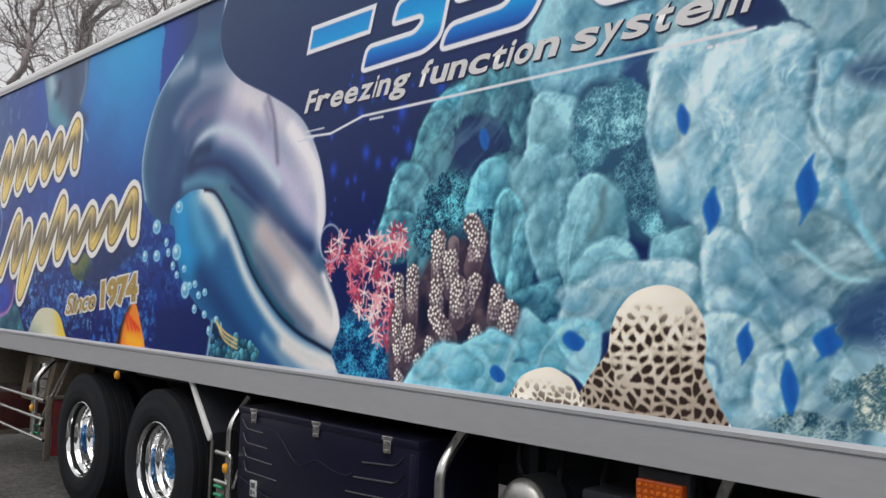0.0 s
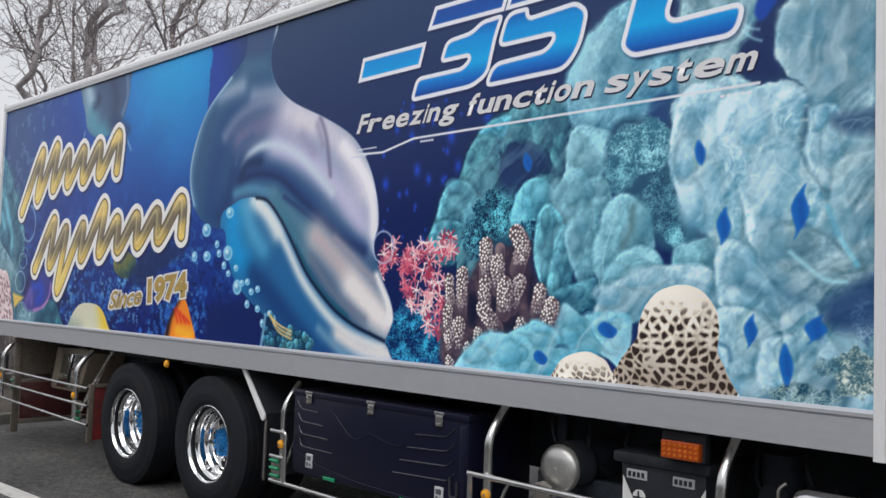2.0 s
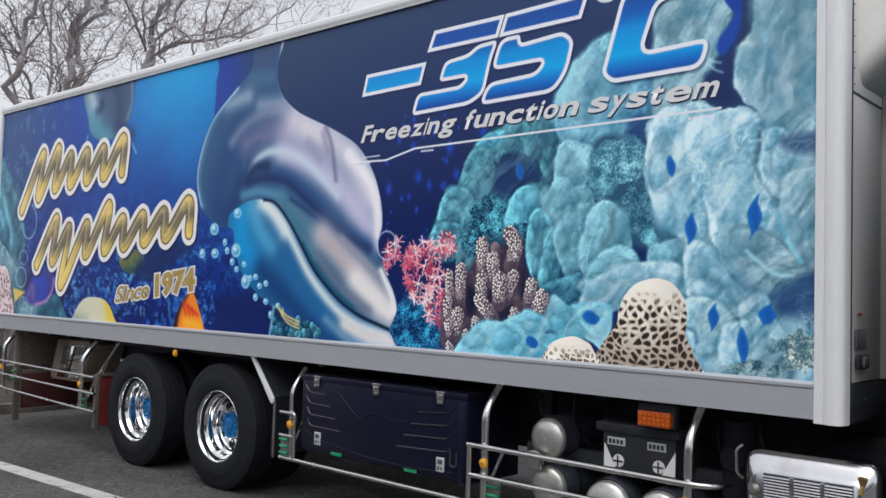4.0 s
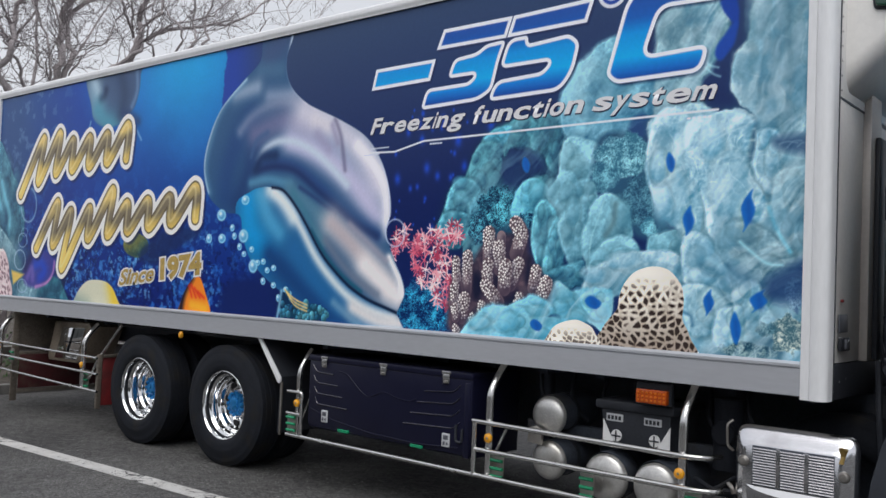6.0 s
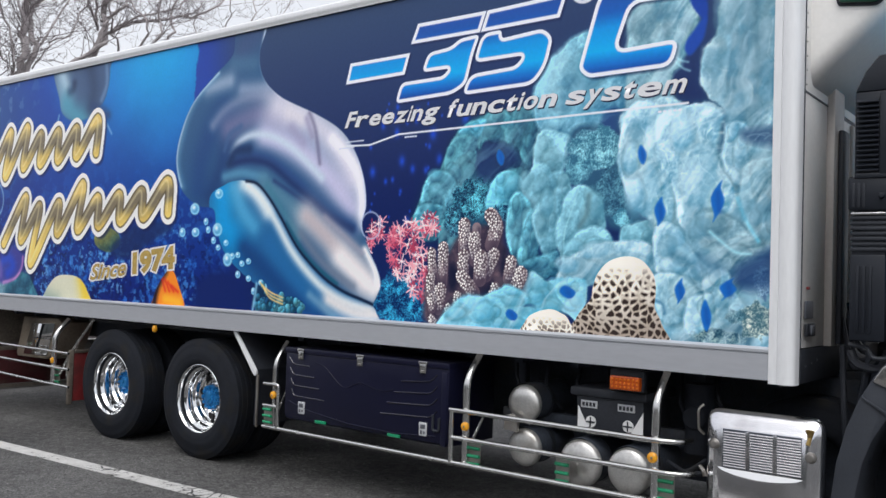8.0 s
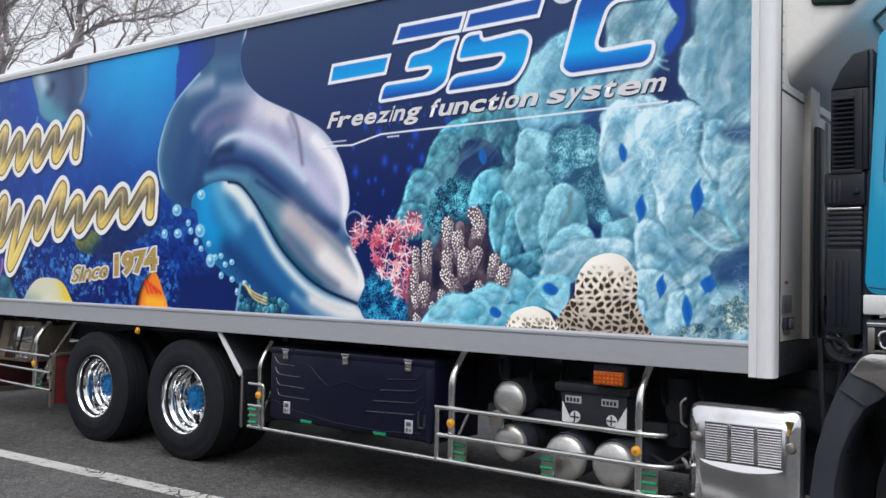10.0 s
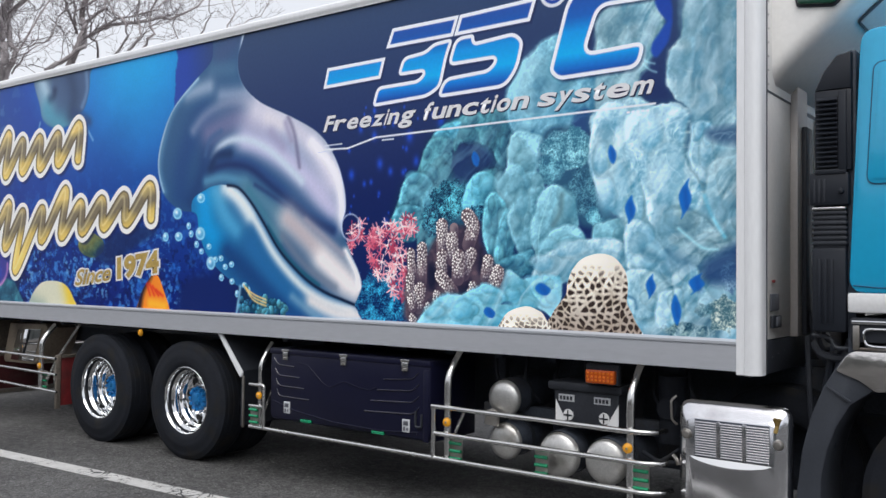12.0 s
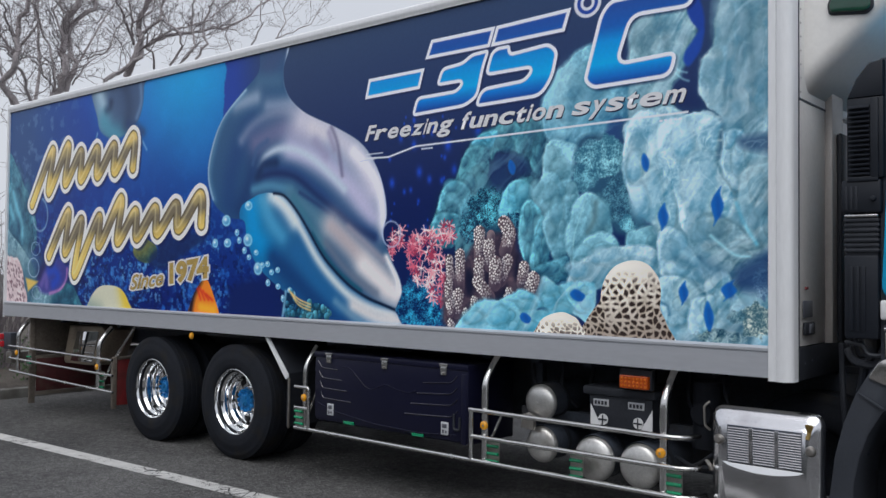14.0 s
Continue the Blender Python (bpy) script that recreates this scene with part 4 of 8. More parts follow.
# dark band under the brow
tint([(0.58, 2.53), (0.82, 2.55), (1.06, 2.50), (1.32, 2.34), (1.56, 2.17), (1.76, 2.05), (1.94, 1.96)], 0.075, (40, 72, 120), 0.95)
tint([(0.60, 2.50), (0.80, 2.52), (1.05, 2.47), (1.30, 2.31), (1.54, 2.16), (1.72, 2.045), (1.93, 1.95)], 0.034, (26, 46, 92), 0.9)
tint([(0.56, 2.50), (0.64, 2.60), (0.80, 2.61)], 0.05, (22, 46, 86))
tint([(0.50, 2.40), (0.72, 2.42), (0.98, 2.37)], 0.045, (84, 142, 172), 0.75)
# upper lip
tint([(0.98, 2.33), (1.20, 2.20), (1.42, 2.03)], 0.085, (78, 122, 146))
tint([(1.10, 2.34), (1.30, 2.24), (1.50, 2.13)], 0.022, (36, 60, 104), 0.8)
tint([(1.02, 2.30), (1.20, 2.10), (1.38, 1.90)], 0.04, (62, 116, 138), 0.8)
tint([(1.46, 2.06), (1.68, 1.90), (1.90, 1.72), (2.06, 1.58)], 0.12, (190, 182, 186), 0.95)
tint([(1.48, 2.04), (1.64, 1.92), (1.78, 1.80)], 0.06, (176, 160, 162), 0.4)
tint([(1.82, 1.74), (2.02, 1.60), (2.14, 1.52)], 0.10, (228, 222, 220), 0.95)
tint([(2.06, 1.80), (2.16, 1.64), (2.18, 1.54)], 0.03, (240, 236, 234))
tint([(1.66, 2.04), (1.86, 1.90), (2.03, 1.78)], 0.03, (156, 150, 164), 0.6)
tint([(1.40, 1.92), (1.56, 1.76), (1.74, 1.63), (1.94, 1.53)], 0.04, (104, 116, 136), 0.75)
tint([(1.24, 2.00), (1.42, 1.79), (1.58, 1.66), (1.78, 1.545)], 0.018, (26, 84, 108))
# underside
under = np.clip(0.5 - reach(curve([(0.30, 2.2), (0.5, 2.33), (0.66, 2.36), (0.77, 2.352), (0.90, 2.325), (1.03, 2.22), (1.17, 2.06), (1.34, 1.84), (1.48, 1.71), (1.66, 1.58), (1.85, 1.49), (2.02, 1.44), (2.14, 1.405),
                                   (2.3, 1.2), (1.4, 1.2), (0.8, 1.5), (0.45, 1.75)], True), GX, GZ, True) / 0.01, 0, 1) * body
lay(np.s_[:, :], under, (34, 94, 144))


def wash(points, width, colour, alpha=0.9):
    stroke(points, width, colour, alpha, clip=under)


wash([(0.47, 2.25), (0.50, 2.02), (0.66, 1.86)], 0.16, (16, 142, 202), 0.95)
wash([(0.62, 2.3), (0.72, 2.12), (0.85, 1.98)], 0.09, (78, 160, 198), 0.8)
wash([(0.75, 1.80), (1.05, 1.60), (1.35, 1.42), (1.6, 1.28)], 0.12, (22, 62, 114), 0.95)
wash([(1.05, 1.84), (1.28, 1.62), (1.55, 1.42)], 0.09, (34, 98, 152), 0.8)
wash([(0.74, 2.33), (0.88, 2.25), (1.02, 2.10)], 0.070, (214, 224, 224), 0.85)
wash([(0.80, 2.31), (0.96, 2.20), (1.12, 2.02), (1.29, 1.80), (1.46, 1.64), (1.64, 1.51), (1.83, 1.42), (2.1, 1.36)], 0.044, (216, 222, 222), 0.88)
wash([(1.7, 1.42), (1.95, 1.34), (2.16, 1.33)], 0.07, (216, 212, 210), 0.95)
wash([(1.5, 1.45), (1.75, 1.30)], 0.04, (110, 150, 176), 0.7)
tint([(0.77, 2.352), (0.90, 2.325), (1.03, 2.22), (1.17, 2.06), (1.34, 1.84), (1.48, 1.71), (1.66, 1.58), (1.85, 1.49), (2.02, 1.44), (2.14, 1.405)], 0.013, (16, 32, 58), 0.98)

# --- finger reef: knobbed stems, pale beads over dark gaps towards each tip
finger_bed = shape([(2.62, 1.31), (2.6, 1.44), (2.62, 1.57), (2.67, 1.71), (2.8, 1.77), (2.88, 1.87), (2.97, 1.93), (3.19, 1.96), (3.25, 1.84), (3.3, 1.75), (3.41, 1.64), (3.32, 1.55), (3.17, 1.47), (3.01, 1.46), (2.89, 1.42), (2.8, 1.32)], (86, 72, 84), ID["finger_reef"], 0.05)
lay(np.s_[:, :], finger_bed * np.clip(0.5 + 2.2 * mottle + 1.2 * grain, 0, 1) * 0.6, (38, 34, 54))
lay(np.s_[:, :], finger_bed * np.clip(2.6 * grain - 0.3 * mottle, 0, 1) * 0.6, (150, 118, 120))
shape([(3.05, 1.55), (3.11, 1.61), (3.17, 1.59), (3.13, 1.5), (3.07, 1.49)], (24, 28, 52), None, 0.05)
shape([(2.82, 1.71), (2.88, 1.68), (2.89, 1.58), (2.83, 1.53), (2.79, 1.61)], (24, 28, 52), None, 0.05)
shape([(3.23, 1.77), (3.26, 1.81), (3.26, 1.72), (3.23, 1.64)], (24, 28, 52), None, 0.05)
shape([(2.96, 1.65), (3.01, 1.71), (3.04, 1.62), (3.01, 1.58)], (24, 28, 52), None, 0.05)
BACK = [((2.940, 1.970), (2.940, 1.900), (2.936, 1.798), 0.047, 1), ((3.149, 2.028), (3.192, 1.959), (3.153, 1.836), 0.051, 1), ((3.038, 1.949), (3.038, 1.915), (3.034, 1.852), 0.035, 0),
        ((3.022, 1.880), (3.022, 1.821), (3.026, 1.736), 0.047, 1), ((2.766, 1.817), (2.766, 1.739), (2.757, 1.576), 0.043, 1), ((2.669, 1.784), (2.669, 1.722), (2.696, 1.574), 0.035, 1),
        ((3.176, 1.775), (3.145, 1.713), (3.113, 1.635), 0.043, 1)]
FRONT = [((2.936, 1.767), (2.927, 1.709), (2.936, 1.621), 0.043, 1), ((3.074, 1.755), (3.070, 1.696), (3.062, 1.612), 0.051, 1), ((3.305, 1.733), (3.294, 1.685), (3.282, 1.618), 0.039, 1),
        ((3.379, 1.654), (3.364, 1.612), (3.342, 1.572), 0.047, 1), ((2.919, 1.626), (2.960, 1.583), (3.018, 1.523), 0.047, 1), ((2.660, 1.613), (2.656, 1.557), (2.647, 1.490), 0.035, 1),
        ((2.744, 1.534), (2.731, 1.478), (2.723, 1.406), 0.047, 1), ((2.886, 1.501), (2.882, 1.479), (2.873, 1.446), 0.031, 1), ((2.809, 1.414), (2.805, 1.398), (2.801, 1.378), 0.027, 1),
        ((2.661, 1.475), (2.665, 1.442), (2.670, 1.396), 0.031, 1), ((3.187, 1.567), (3.168, 1.523), (3.152, 1.473), 0.031, 1), ((2.670, 1.331), (2.679, 1.312), (2.688, 1.286), 0.031, 1)]
for tip, mid, foot, r, beads in BACK + FRONT:
    bone = [tip, mid, foot]
    stroke([(p[0] + 0.016, p[1] - 0.006) for p in bone], r * 1.05, (40, 34, 54), 0.6)
    stroke(bone, r, (128, 106, 112) if beads else (132, 116, 122), 1, soft=False, which=ID["finger_reef"])
    stroke([(p[0] + 0.6 * r, p[1] - 0.2 * r) for p in bone], r * 0.55, (74, 62, 78), 0.7)
    stroke([(p[0] - 0.45 * r, p[1]) for p in bone], r * 0.35, (150, 132, 134), 0.5)
    stroke([foot, (foot[0], foot[1] - 0.5 * r)], r * 1.1, (58, 48, 66), 0.6)
    if beads:
        path = curve([tip, mid, ((mid[0] + foot[0]) / 2, (mid[1] + foot[1]) / 2)], n=12)
        box_ = bounds(path, r)
        d = reach(path, GX[box_], GZ[box_])
        lay(box_, np.clip((r - d) / STEP, 0, 1) * np.clip((GZ[box_] - mid[1] + 1.4 * r) / r, 0, 1) * 0.7, (82, 68, 76))
        taken = []
        for i in range(900):
            k = int(rng.random() * len(path) * 0.92)
            a_, q_ = rng.random() * 6.283, r * 0.98 * math.sqrt(rng.random())
            bx, bz = path[k][0] + q_ * math.cos(a_), path[k][1] + q_ * math.sin(a_)
            if any((bx - u) ** 2 + (bz - v) ** 2 < 0.0152 ** 2 for u, v in taken):
                continue
            taken.append((bx, bz))
            w = window(bx - 0.02, bx + 0.02, bz - 0.02, bz + 0.02)
            dim = 1 - 0.55 * max(0.0, (bx - path[k][0]) / r)
            lay(w, (0.98 * dim if k < len(path) * 0.7 else 0.5 * dim) * np.exp(-(((GX[w] - bx) ** 2 + (GZ[w] - bz) ** 2) / 0.0076 ** 2) ** 1.6), (240, 236, 230))

# --- the ridge's near end, before the fingers
blob([(3.09, 1.50), (3.21, 1.56), (3.28, 1.59), (3.38, 1.55), (3.42, 1.48), (3.32, 1.41), (3.17, 1.43)], *RIDGE, ID["pale_reef"], silky=0.5, lift=0.0, crease=0.15)
blob([(3.01, 1.46), (3.11, 1.50), (3.24, 1.47), (3.27, 1.35), (3.09, 1.28)], *RIDGE, ID["pale_reef"], silky=0.5, lift=-0.06, crease=0.15)
blob([(2.72, 1.28), (2.80, 1.43), (2.89, 1.49), (3.01, 1.52), (3.10, 1.48), (3.11, 1.28)], *RIDGE, ID["pale_reef"], silky=0.5, lift=0.04, crease=0.15)

# --- honeycomb mound and the small white one
for outline, hole, which in (([(3.70, 1.22), (3.768, 1.388), (3.82, 1.46), (3.87, 1.519), (3.882, 1.588), (3.914, 1.669), (3.982, 1.738), (4.08, 1.77), (4.163, 1.762),
                               (4.222, 1.724), (4.269, 1.654), (4.278, 1.566), (4.272, 1.479), (4.312, 1.393), (4.34, 1.22)], 0.043, "honeycomb_mound"),
                             ([(3.37, 1.22), (3.407, 1.348), (3.471, 1.407), (3.582, 1.439), (3.659, 1.422), (3.72, 1.378), (3.77, 1.22)], 0.034, "white_mound")):
    big = which == "honeycomb_mound"
    base = shape(outline, (244, 238, 224), ID[which])
    line = np.array(outline)
    peak, middle = line[:, 1].max(), line[:, 0].mean()
    w = bounds(line, 0.02)
    # pits flatten and crowd together towards the sides
    x, z = GX[w] + wob_x[w] * 0.05, GZ[w] + wob_z[w] * 0.05
    near, next_ = np.full(x.shape, 9.0), np.full(x.shape, 9.0)
    for i, zz in enumerate(np.arange(line[:, 1].min(), peak + 0.05, hole * 0.84)):
        u = -1.0
        while u < 1.0:
            half = 0.33 if big else 0.2
            qx = middle + half * math.sin(u * 1.35) / math.sin(1.35) + (rng.random() - 0.5) * hole * 0.45
            qz = zz + (rng.random() - 0.5) * hole * 0.5
            squash = 1 / max(0.45, math.cos(u * 1.2))
            d = np.hypot((x - qx) * squash, (z - qz) * 0.9)
            next_ = np.minimum(next_, np.maximum(near, d))
            near = np.minimum(near, d)
            u += hole * 1.05 / half * (0.8 + 0.4 * rng.random())
    wall = (next_ - near) / hole + 0.55 * grain[w] + 0.12 * crumb[w]
    low = np.clip((peak - (0.05 if big else 0.04) - GZ[w]) / (0.13 if big else 0.10), 0, 1)
    side = np.clip((GX[w] - middle) / 0.25, 0, 1)
    lay(w, side * 0.35 * base[w], (160, 150, 144))
    lay(w, np.clip((peak - 0.16 - GZ[w]) / 0.3, 0, 1) * (0.72 if big else 0.25) * base[w], (128, 112, 100))
    lay(w, np.clip(0.25 + 2.2 * grain[w] + 0.8 * crumb[w], 0, 1) * 0.5 * low * base[w], (150, 136, 116))
    rimmed = np.clip((wall - 0.10) / 0.2, 0, 1) * low * base[w]
    lay(w, rimmed * 0.4, (150, 134, 118))
    pit = np.clip((wall - 0.42 + 0.22 * np.clip((1.66 - GZ[w]) / 0.25, 0, 1)) / 0.22, 0, 1) * np.clip(low * 1.2 - 0.1, 0, 1) * base[w]
    lay(w, pit * (0.92 if big else 0.6), (48, 38, 36))

# --- blue lozenges and bubbles
for x, z, rx, rz, lean in [(4.19, 2.36, 0.026, 0.055, 0.2), (4.30, 2.03, 0.033, 0.08, -0.1), (4.63, 2.08, 0.036, 0.11, -0.2), (4.42, 1.58, 0.03, 0.07, -0.15),
                           (4.57, 1.45, 0.03, 0.085, 0.1), (4.69, 1.60, 0.045, 0.06, -0.5), (3.71, 1.55, 0.055, 0.038, 0.6), (3.31, 1.39, 0.045, 0.035, 0.6),
                           (3.22, 2.40, 0.03, 0.05, 0.3)]:
    shape([(x - lean * rz, z + rz), (x - rx, z + rz * 0.2), (x - rx * 0.5, z - rz * 0.7), (x + lean * rz, z - rz), (x + rx, z - rz * 0.1), (x + rx * 0.5, z + rz * 0.6)],
          (24, 100, 180), ID["blue_lozenge"], 0.014)
    stroke([(x, z + rz * 0.4), (x + rx * 0.3, z - rz * 0.5)], rx * 0.5, (26, 76, 156), 0.6)
shape([(4.45, 3.42), (4.50, 3.36), (4.55, 3.25), (4.57, 3.15), (4.56, 3.06), (4.53, 3.10), (4.47, 3.20)], (26, 62, 150), ID["blue_lozenge"], 0.02)
shape([(4.565, 3.09), (4.55, 2.99), (4.51, 2.93), (4.47, 2.895), (4.44, 2.93), (4.45, 2.98), (4.49, 3.03), (4.535, 3.085)], (28, 68, 156), ID["blue_lozenge"], 0.02)
for x, z, rx, rz in [(0.43, 2.26, 0.05, 0.04), (0.11, 2.14, 0.06, 0.05), (-0.06, 1.94, 0.04, 0.04), (0.12, 1.94, 0.05, 0.04), (0.26, 2.03, 0.03, 0.03),
                     (0.29, 1.96, 0.03, 0.03), (0.41, 1.96, 0.06, 0.055), (0.36, 1.87, 0.03, 0.03), (0.42, 1.81, 0.03, 0.025), (0.52, 1.85, 0.03, 0.025),
                     (0.54, 1.71, 0.055, 0.055), (0.60, 1.74, 0.03, 0.025), (0.67, 1.75, 0.03, 0.025), (0.72, 1.68, 0.03, 0.025), (0.80, 1.70, 0.03, 0.025),
                     (0.67, 1.59, 0.03, 0.03), (0.80, 1.56, 0.03, 0.025), (0.86, 1.46, 0.025, 0.03), (0.95, 1.53, 0.03, 0.025), (0.99, 1.50, 0.03, 0.025)]:
    w = window(x - rx * 1.6, x + rx * 1.6, z - rz * 1.6, z + rz * 1.6)
    r = np.hypot((GX[w] - x) / rx, (GZ[w] - z) / rz)
    lay(w, np.clip((1.05 - r) / 0.15, 0, 1) * 0.9, (84, 158, 196), ID["bubble"])
    lay(w, np.exp(-((r - 0.85) / 0.2) ** 2) * 0.7, (160, 214, 232))
    lay(w, np.exp(-(np.hypot((GX[w] - x + rx * 0.2) / rx, (GZ[w] - z - rz * 0.25) / rz) / 0.4) ** 2), (226, 240, 244))
tuft(1.15, 1.36, 0.28, 0.08, (110, 196, 212), (24, 84, 120), 60, 0.022, ID["bubble"])
tuft(0.95, 1.42, 0.08, 0.10, (80, 170, 200), (20, 64, 110), 16, 0.02, None)
stroke([(0.85, 1.3), (0.88, 1.42), (0.9, 1.52)], 0.016, (120, 170, 196), 0.9)
for k in range(3):
    stroke([(0.94 + 0.02 * k, 1.53 - 0.02 * k), (1.06, 1.46 - 0.025 * k), (1.2, 1.42 - 0.025 * k)], 0.008, (226, 190, 120), 0.9)
for x, z, rx, rz, c in [(2.115, 1.975, 0.10, 0.105, (186, 196, 218)), (-3.35, 2.32, 0.19, 0.205, (146, 178, 200)), (-3.48, 1.93, 0.11, 0.085, (160, 186, 208)),
                        (-3.54, 1.71, 0.14, 0.12, (170, 192, 210)), (-3.48, 1.42, 0.12, 0.08, (160, 180, 205)), (-3.44, 2.02, 0.08, 0.05, (140, 170, 196))]:
    w = window(x - rx * 1.3, x + rx * 1.3, z - rz * 1.3, z + rz * 1.3)
    r = np.hypot((GX[w] - x) / rx, (GZ[w] - z) / rz)
    lay(w, np.exp(-((r - 0.92) / 0.07) ** 2) * 0.75, c, ID["bubble"])


# --- the big figures: bevelled white border, blue inside that pales downward and darkens at the foot
def figure(outline, which, border=0.026):
    line = np.array(outline)
    w = bounds(line, 0.06)
    d = reach(line, GX[w], GZ[w], True)
    sh = reach(line + (0.012, -0.014), GX[w], GZ[w], True)
    lay(w, np.clip(0.5 - sh / 0.02, 0, 1) * 0.6, (18, 26, 60))
    lay(w, np.clip(0.5 - d / STEP, 0, 1), (226, 227, 233), ID[which])
    lay(w, np.clip(0.5 - (d + 0.022) / 0.008, 0, 1) * 0.5, (110, 120, 150))
    t = np.clip((GZ[w] - 2.85) / 0.5, 0, 1)
    keys, cols = (0.0, 0.10, 0.28, 0.55, 0.72, 1.0), ((20, 58, 136), (16, 98, 184), (8, 160, 220), (10, 136, 208), (22, 88, 170), (34, 74, 150))
    col = np.stack([np.interp(t, keys, [c[k] for c in cols]) for k in range(3)], -1)
    lay(w, np.clip(0.5 - (d + border) / STEP, 0, 1), col)


def rounded(points, r, n=5):
    p = [Vector((*q, 0)) for q in points]
    out = []
    for i, b in enumerate(p):
        a, c = p[i - 1], p[(i + 1) % len(p)]
        k = min(r, (a - b).length * 0.45, (c - b).length * 0.45)
        s, e = b + (a - b).normalized() * k, b + (c - b).normalized() * k
        out += [tuple(((1 - t) ** 2 * s + 2 * t * (1 - t) * b + t * t * e)[:2]) for t in (j / n for j in range(n + 1))]
    return out


figure([(1.91, 3.165), (2.47, 3.17), (2.42, 3.025), (1.865, 3.015)], "minus_sign")
figure([(2.476, 3.229), (2.538, 3.362), (3.105, 3.362), (3.054, 3.229)], "digit_three")
figure(rounded([(2.628, 3.150), (2.82, 3.165), (2.895, 3.210), (3.059, 3.219), (3.004, 3.10), (2.947, 2.90), (2.831, 2.845), (2.336, 2.830), (2.389, 2.972),
                (2.753, 2.976), (2.810, 3.022), (2.573, 3.022)], 0.05), "digit_three")
figure([(3.062, 3.229), (3.114, 3.362), (3.698, 3.378), (3.645, 3.235)], "digit_five")
figure(rounded([(3.073, 3.220), (3.223, 3.220), (3.225, 3.165), (3.53, 3.185), (3.60, 3.12), (3.555, 2.95), (3.46, 2.84), (2.910, 2.831),
                (2.976, 2.962), (3.33, 2.975), (3.39, 3.035), (3.002, 3.034)], 0.07), "digit_five")
figure(rounded([(4.54, 3.372), (4.497, 3.231), (4.12, 3.243), (4.021, 2.985), (4.41, 3.000), (4.365, 2.847), (3.84, 2.840), (3.775, 2.90),
                (3.90, 3.30), (3.97, 3.375)], 0.07), "letter_c")
w = window(3.68, 3.95, 3.25, 3.52)
r = np.hypot((GX[w] - 3.815) / 1.05, GZ[w] - 3.385)
lay(w, np.clip(0.5 + (0.092 - r) / STEP, 0, 1), (206, 207, 214), ID["degree_ring"])
lay(w, np.clip(0.5 + (0.070 - r) / STEP, 0, 1), (34, 66, 150))
lay(w, np.clip(0.5 + (0.048 - r) / STEP, 0, 1), (206, 207, 214))
lay(w, np.clip(0.5 + (0.028 - r) / STEP, 0, 1), (46, 58, 100))
stroke([(1.87, 2.562), (2.10, 2.555), (2.37, 2.612), (4.46, 2.632)], 0.0065, (214, 216, 222), 1, soft=False, which=ID["underline"], smooth=False)
stroke([(1.87, 2.59), (2.04, 2.592)], 0.005, (196, 200, 210), 0.9, soft=False, smooth=False)
stroke([(1.80, 2.545), (1.95, 2.55)], 0.005, (196, 200, 210), 0.9, soft=False, smooth=False)
for k in range(5):
    stroke([(2.43 + 0.022 * k, 2.588), (2.44 + 0.022 * k, 2.588)], 0.006, (206, 210, 218), 1, soft=False, smooth=False)
    stroke([(4.29 + 0.03 * k, 2.597), (4.30 + 0.03 * k, 2.597)], 0.006, (206, 210, 218), 1, soft=False, smooth=False)


# --- two gold wavy ribbons on a white ground
def ribbon(x0, x1, foot, top, waves, lean, tall=()):
    """A slanting wave between two lines (heights at both ends): dark shade, white ground, gold face that darkens midway.
    tall: crests and troughs drawn out further, as (which half wave, by how much)."""
    n = 2 * waves + 1
    more = dict(tall)
    knots = []
    for i in range(n):
        f = i / (n - 1)
        lo, hi = foot[0] * (1 - f) + foot[1] * f, top[0] * (1 - f) + top[1] * f
        z = (hi if i % 2 else lo) + more.get(i, 0.0)
        knots.append((x0 + (x1 - x0) * f + lean * (z - (lo + hi) / 2), z))
    line = curve(knots, n=9)
    w = bounds(line, 0.25)
    d, s = reach(line, GX[w], GZ[w]), reach(line + (0.035, -0.03), GX[w], GZ[w])
    lay(w, np.clip((0.115 - s) / 0.03, 0, 1) * 0.75, (12, 22, 66))
    lay(w, np.clip((0.112 - d) / STEP, 0, 1), (224, 221, 216), ID["gold_flourish"])
    lay(w, np.clip((0.068 - d) / 0.010, 0, 1), (72, 62, 46))
    f = np.clip((GX[w] - x0) / (x1 - x0), 0, 1)
    low, high = foot[0] * (1 - f) + foot[1] * f, top[0] * (1 - f) + top[1] * f
    f = np.clip((GZ[w] - low) / (high - low) + 0.7 * wob_x[w], -0.2, 1.2)
    gold = np.stack([np.interp(f, (-0.2, 0.15, 0.5, 0.75, 1.2), q) for q in ((224, 196, 112, 118, 210), (196, 168, 102, 106, 182), (108, 92, 84, 86, 108))], -1)
    lay(w, np.clip((0.056 - d) / 0.012, 0, 1), gold)
    lit = reach(line + (-0.016, 0.014), GX[w], GZ[w])
    lay(w, np.clip((0.020 - lit) / 0.02, 0, 1) * np.clip((0.046 - d) / 0.01, 0, 1) * 0.45, (236, 224, 176))


ribbon(-3.34, -1.32, (2.60, 2.72), (2.95, 2.98), 6, 0.60, ((0, -0.16), (1, 0.08), (2, -0.06), (3, 0.10), (11, 0.06)))
ribbon(-3.06, -0.20, (1.84, 2.12), (2.20, 2.34), 8, 0.60, ((1, 0.12), (4, -0.28), (7, 0.16), (15, 0.06)))


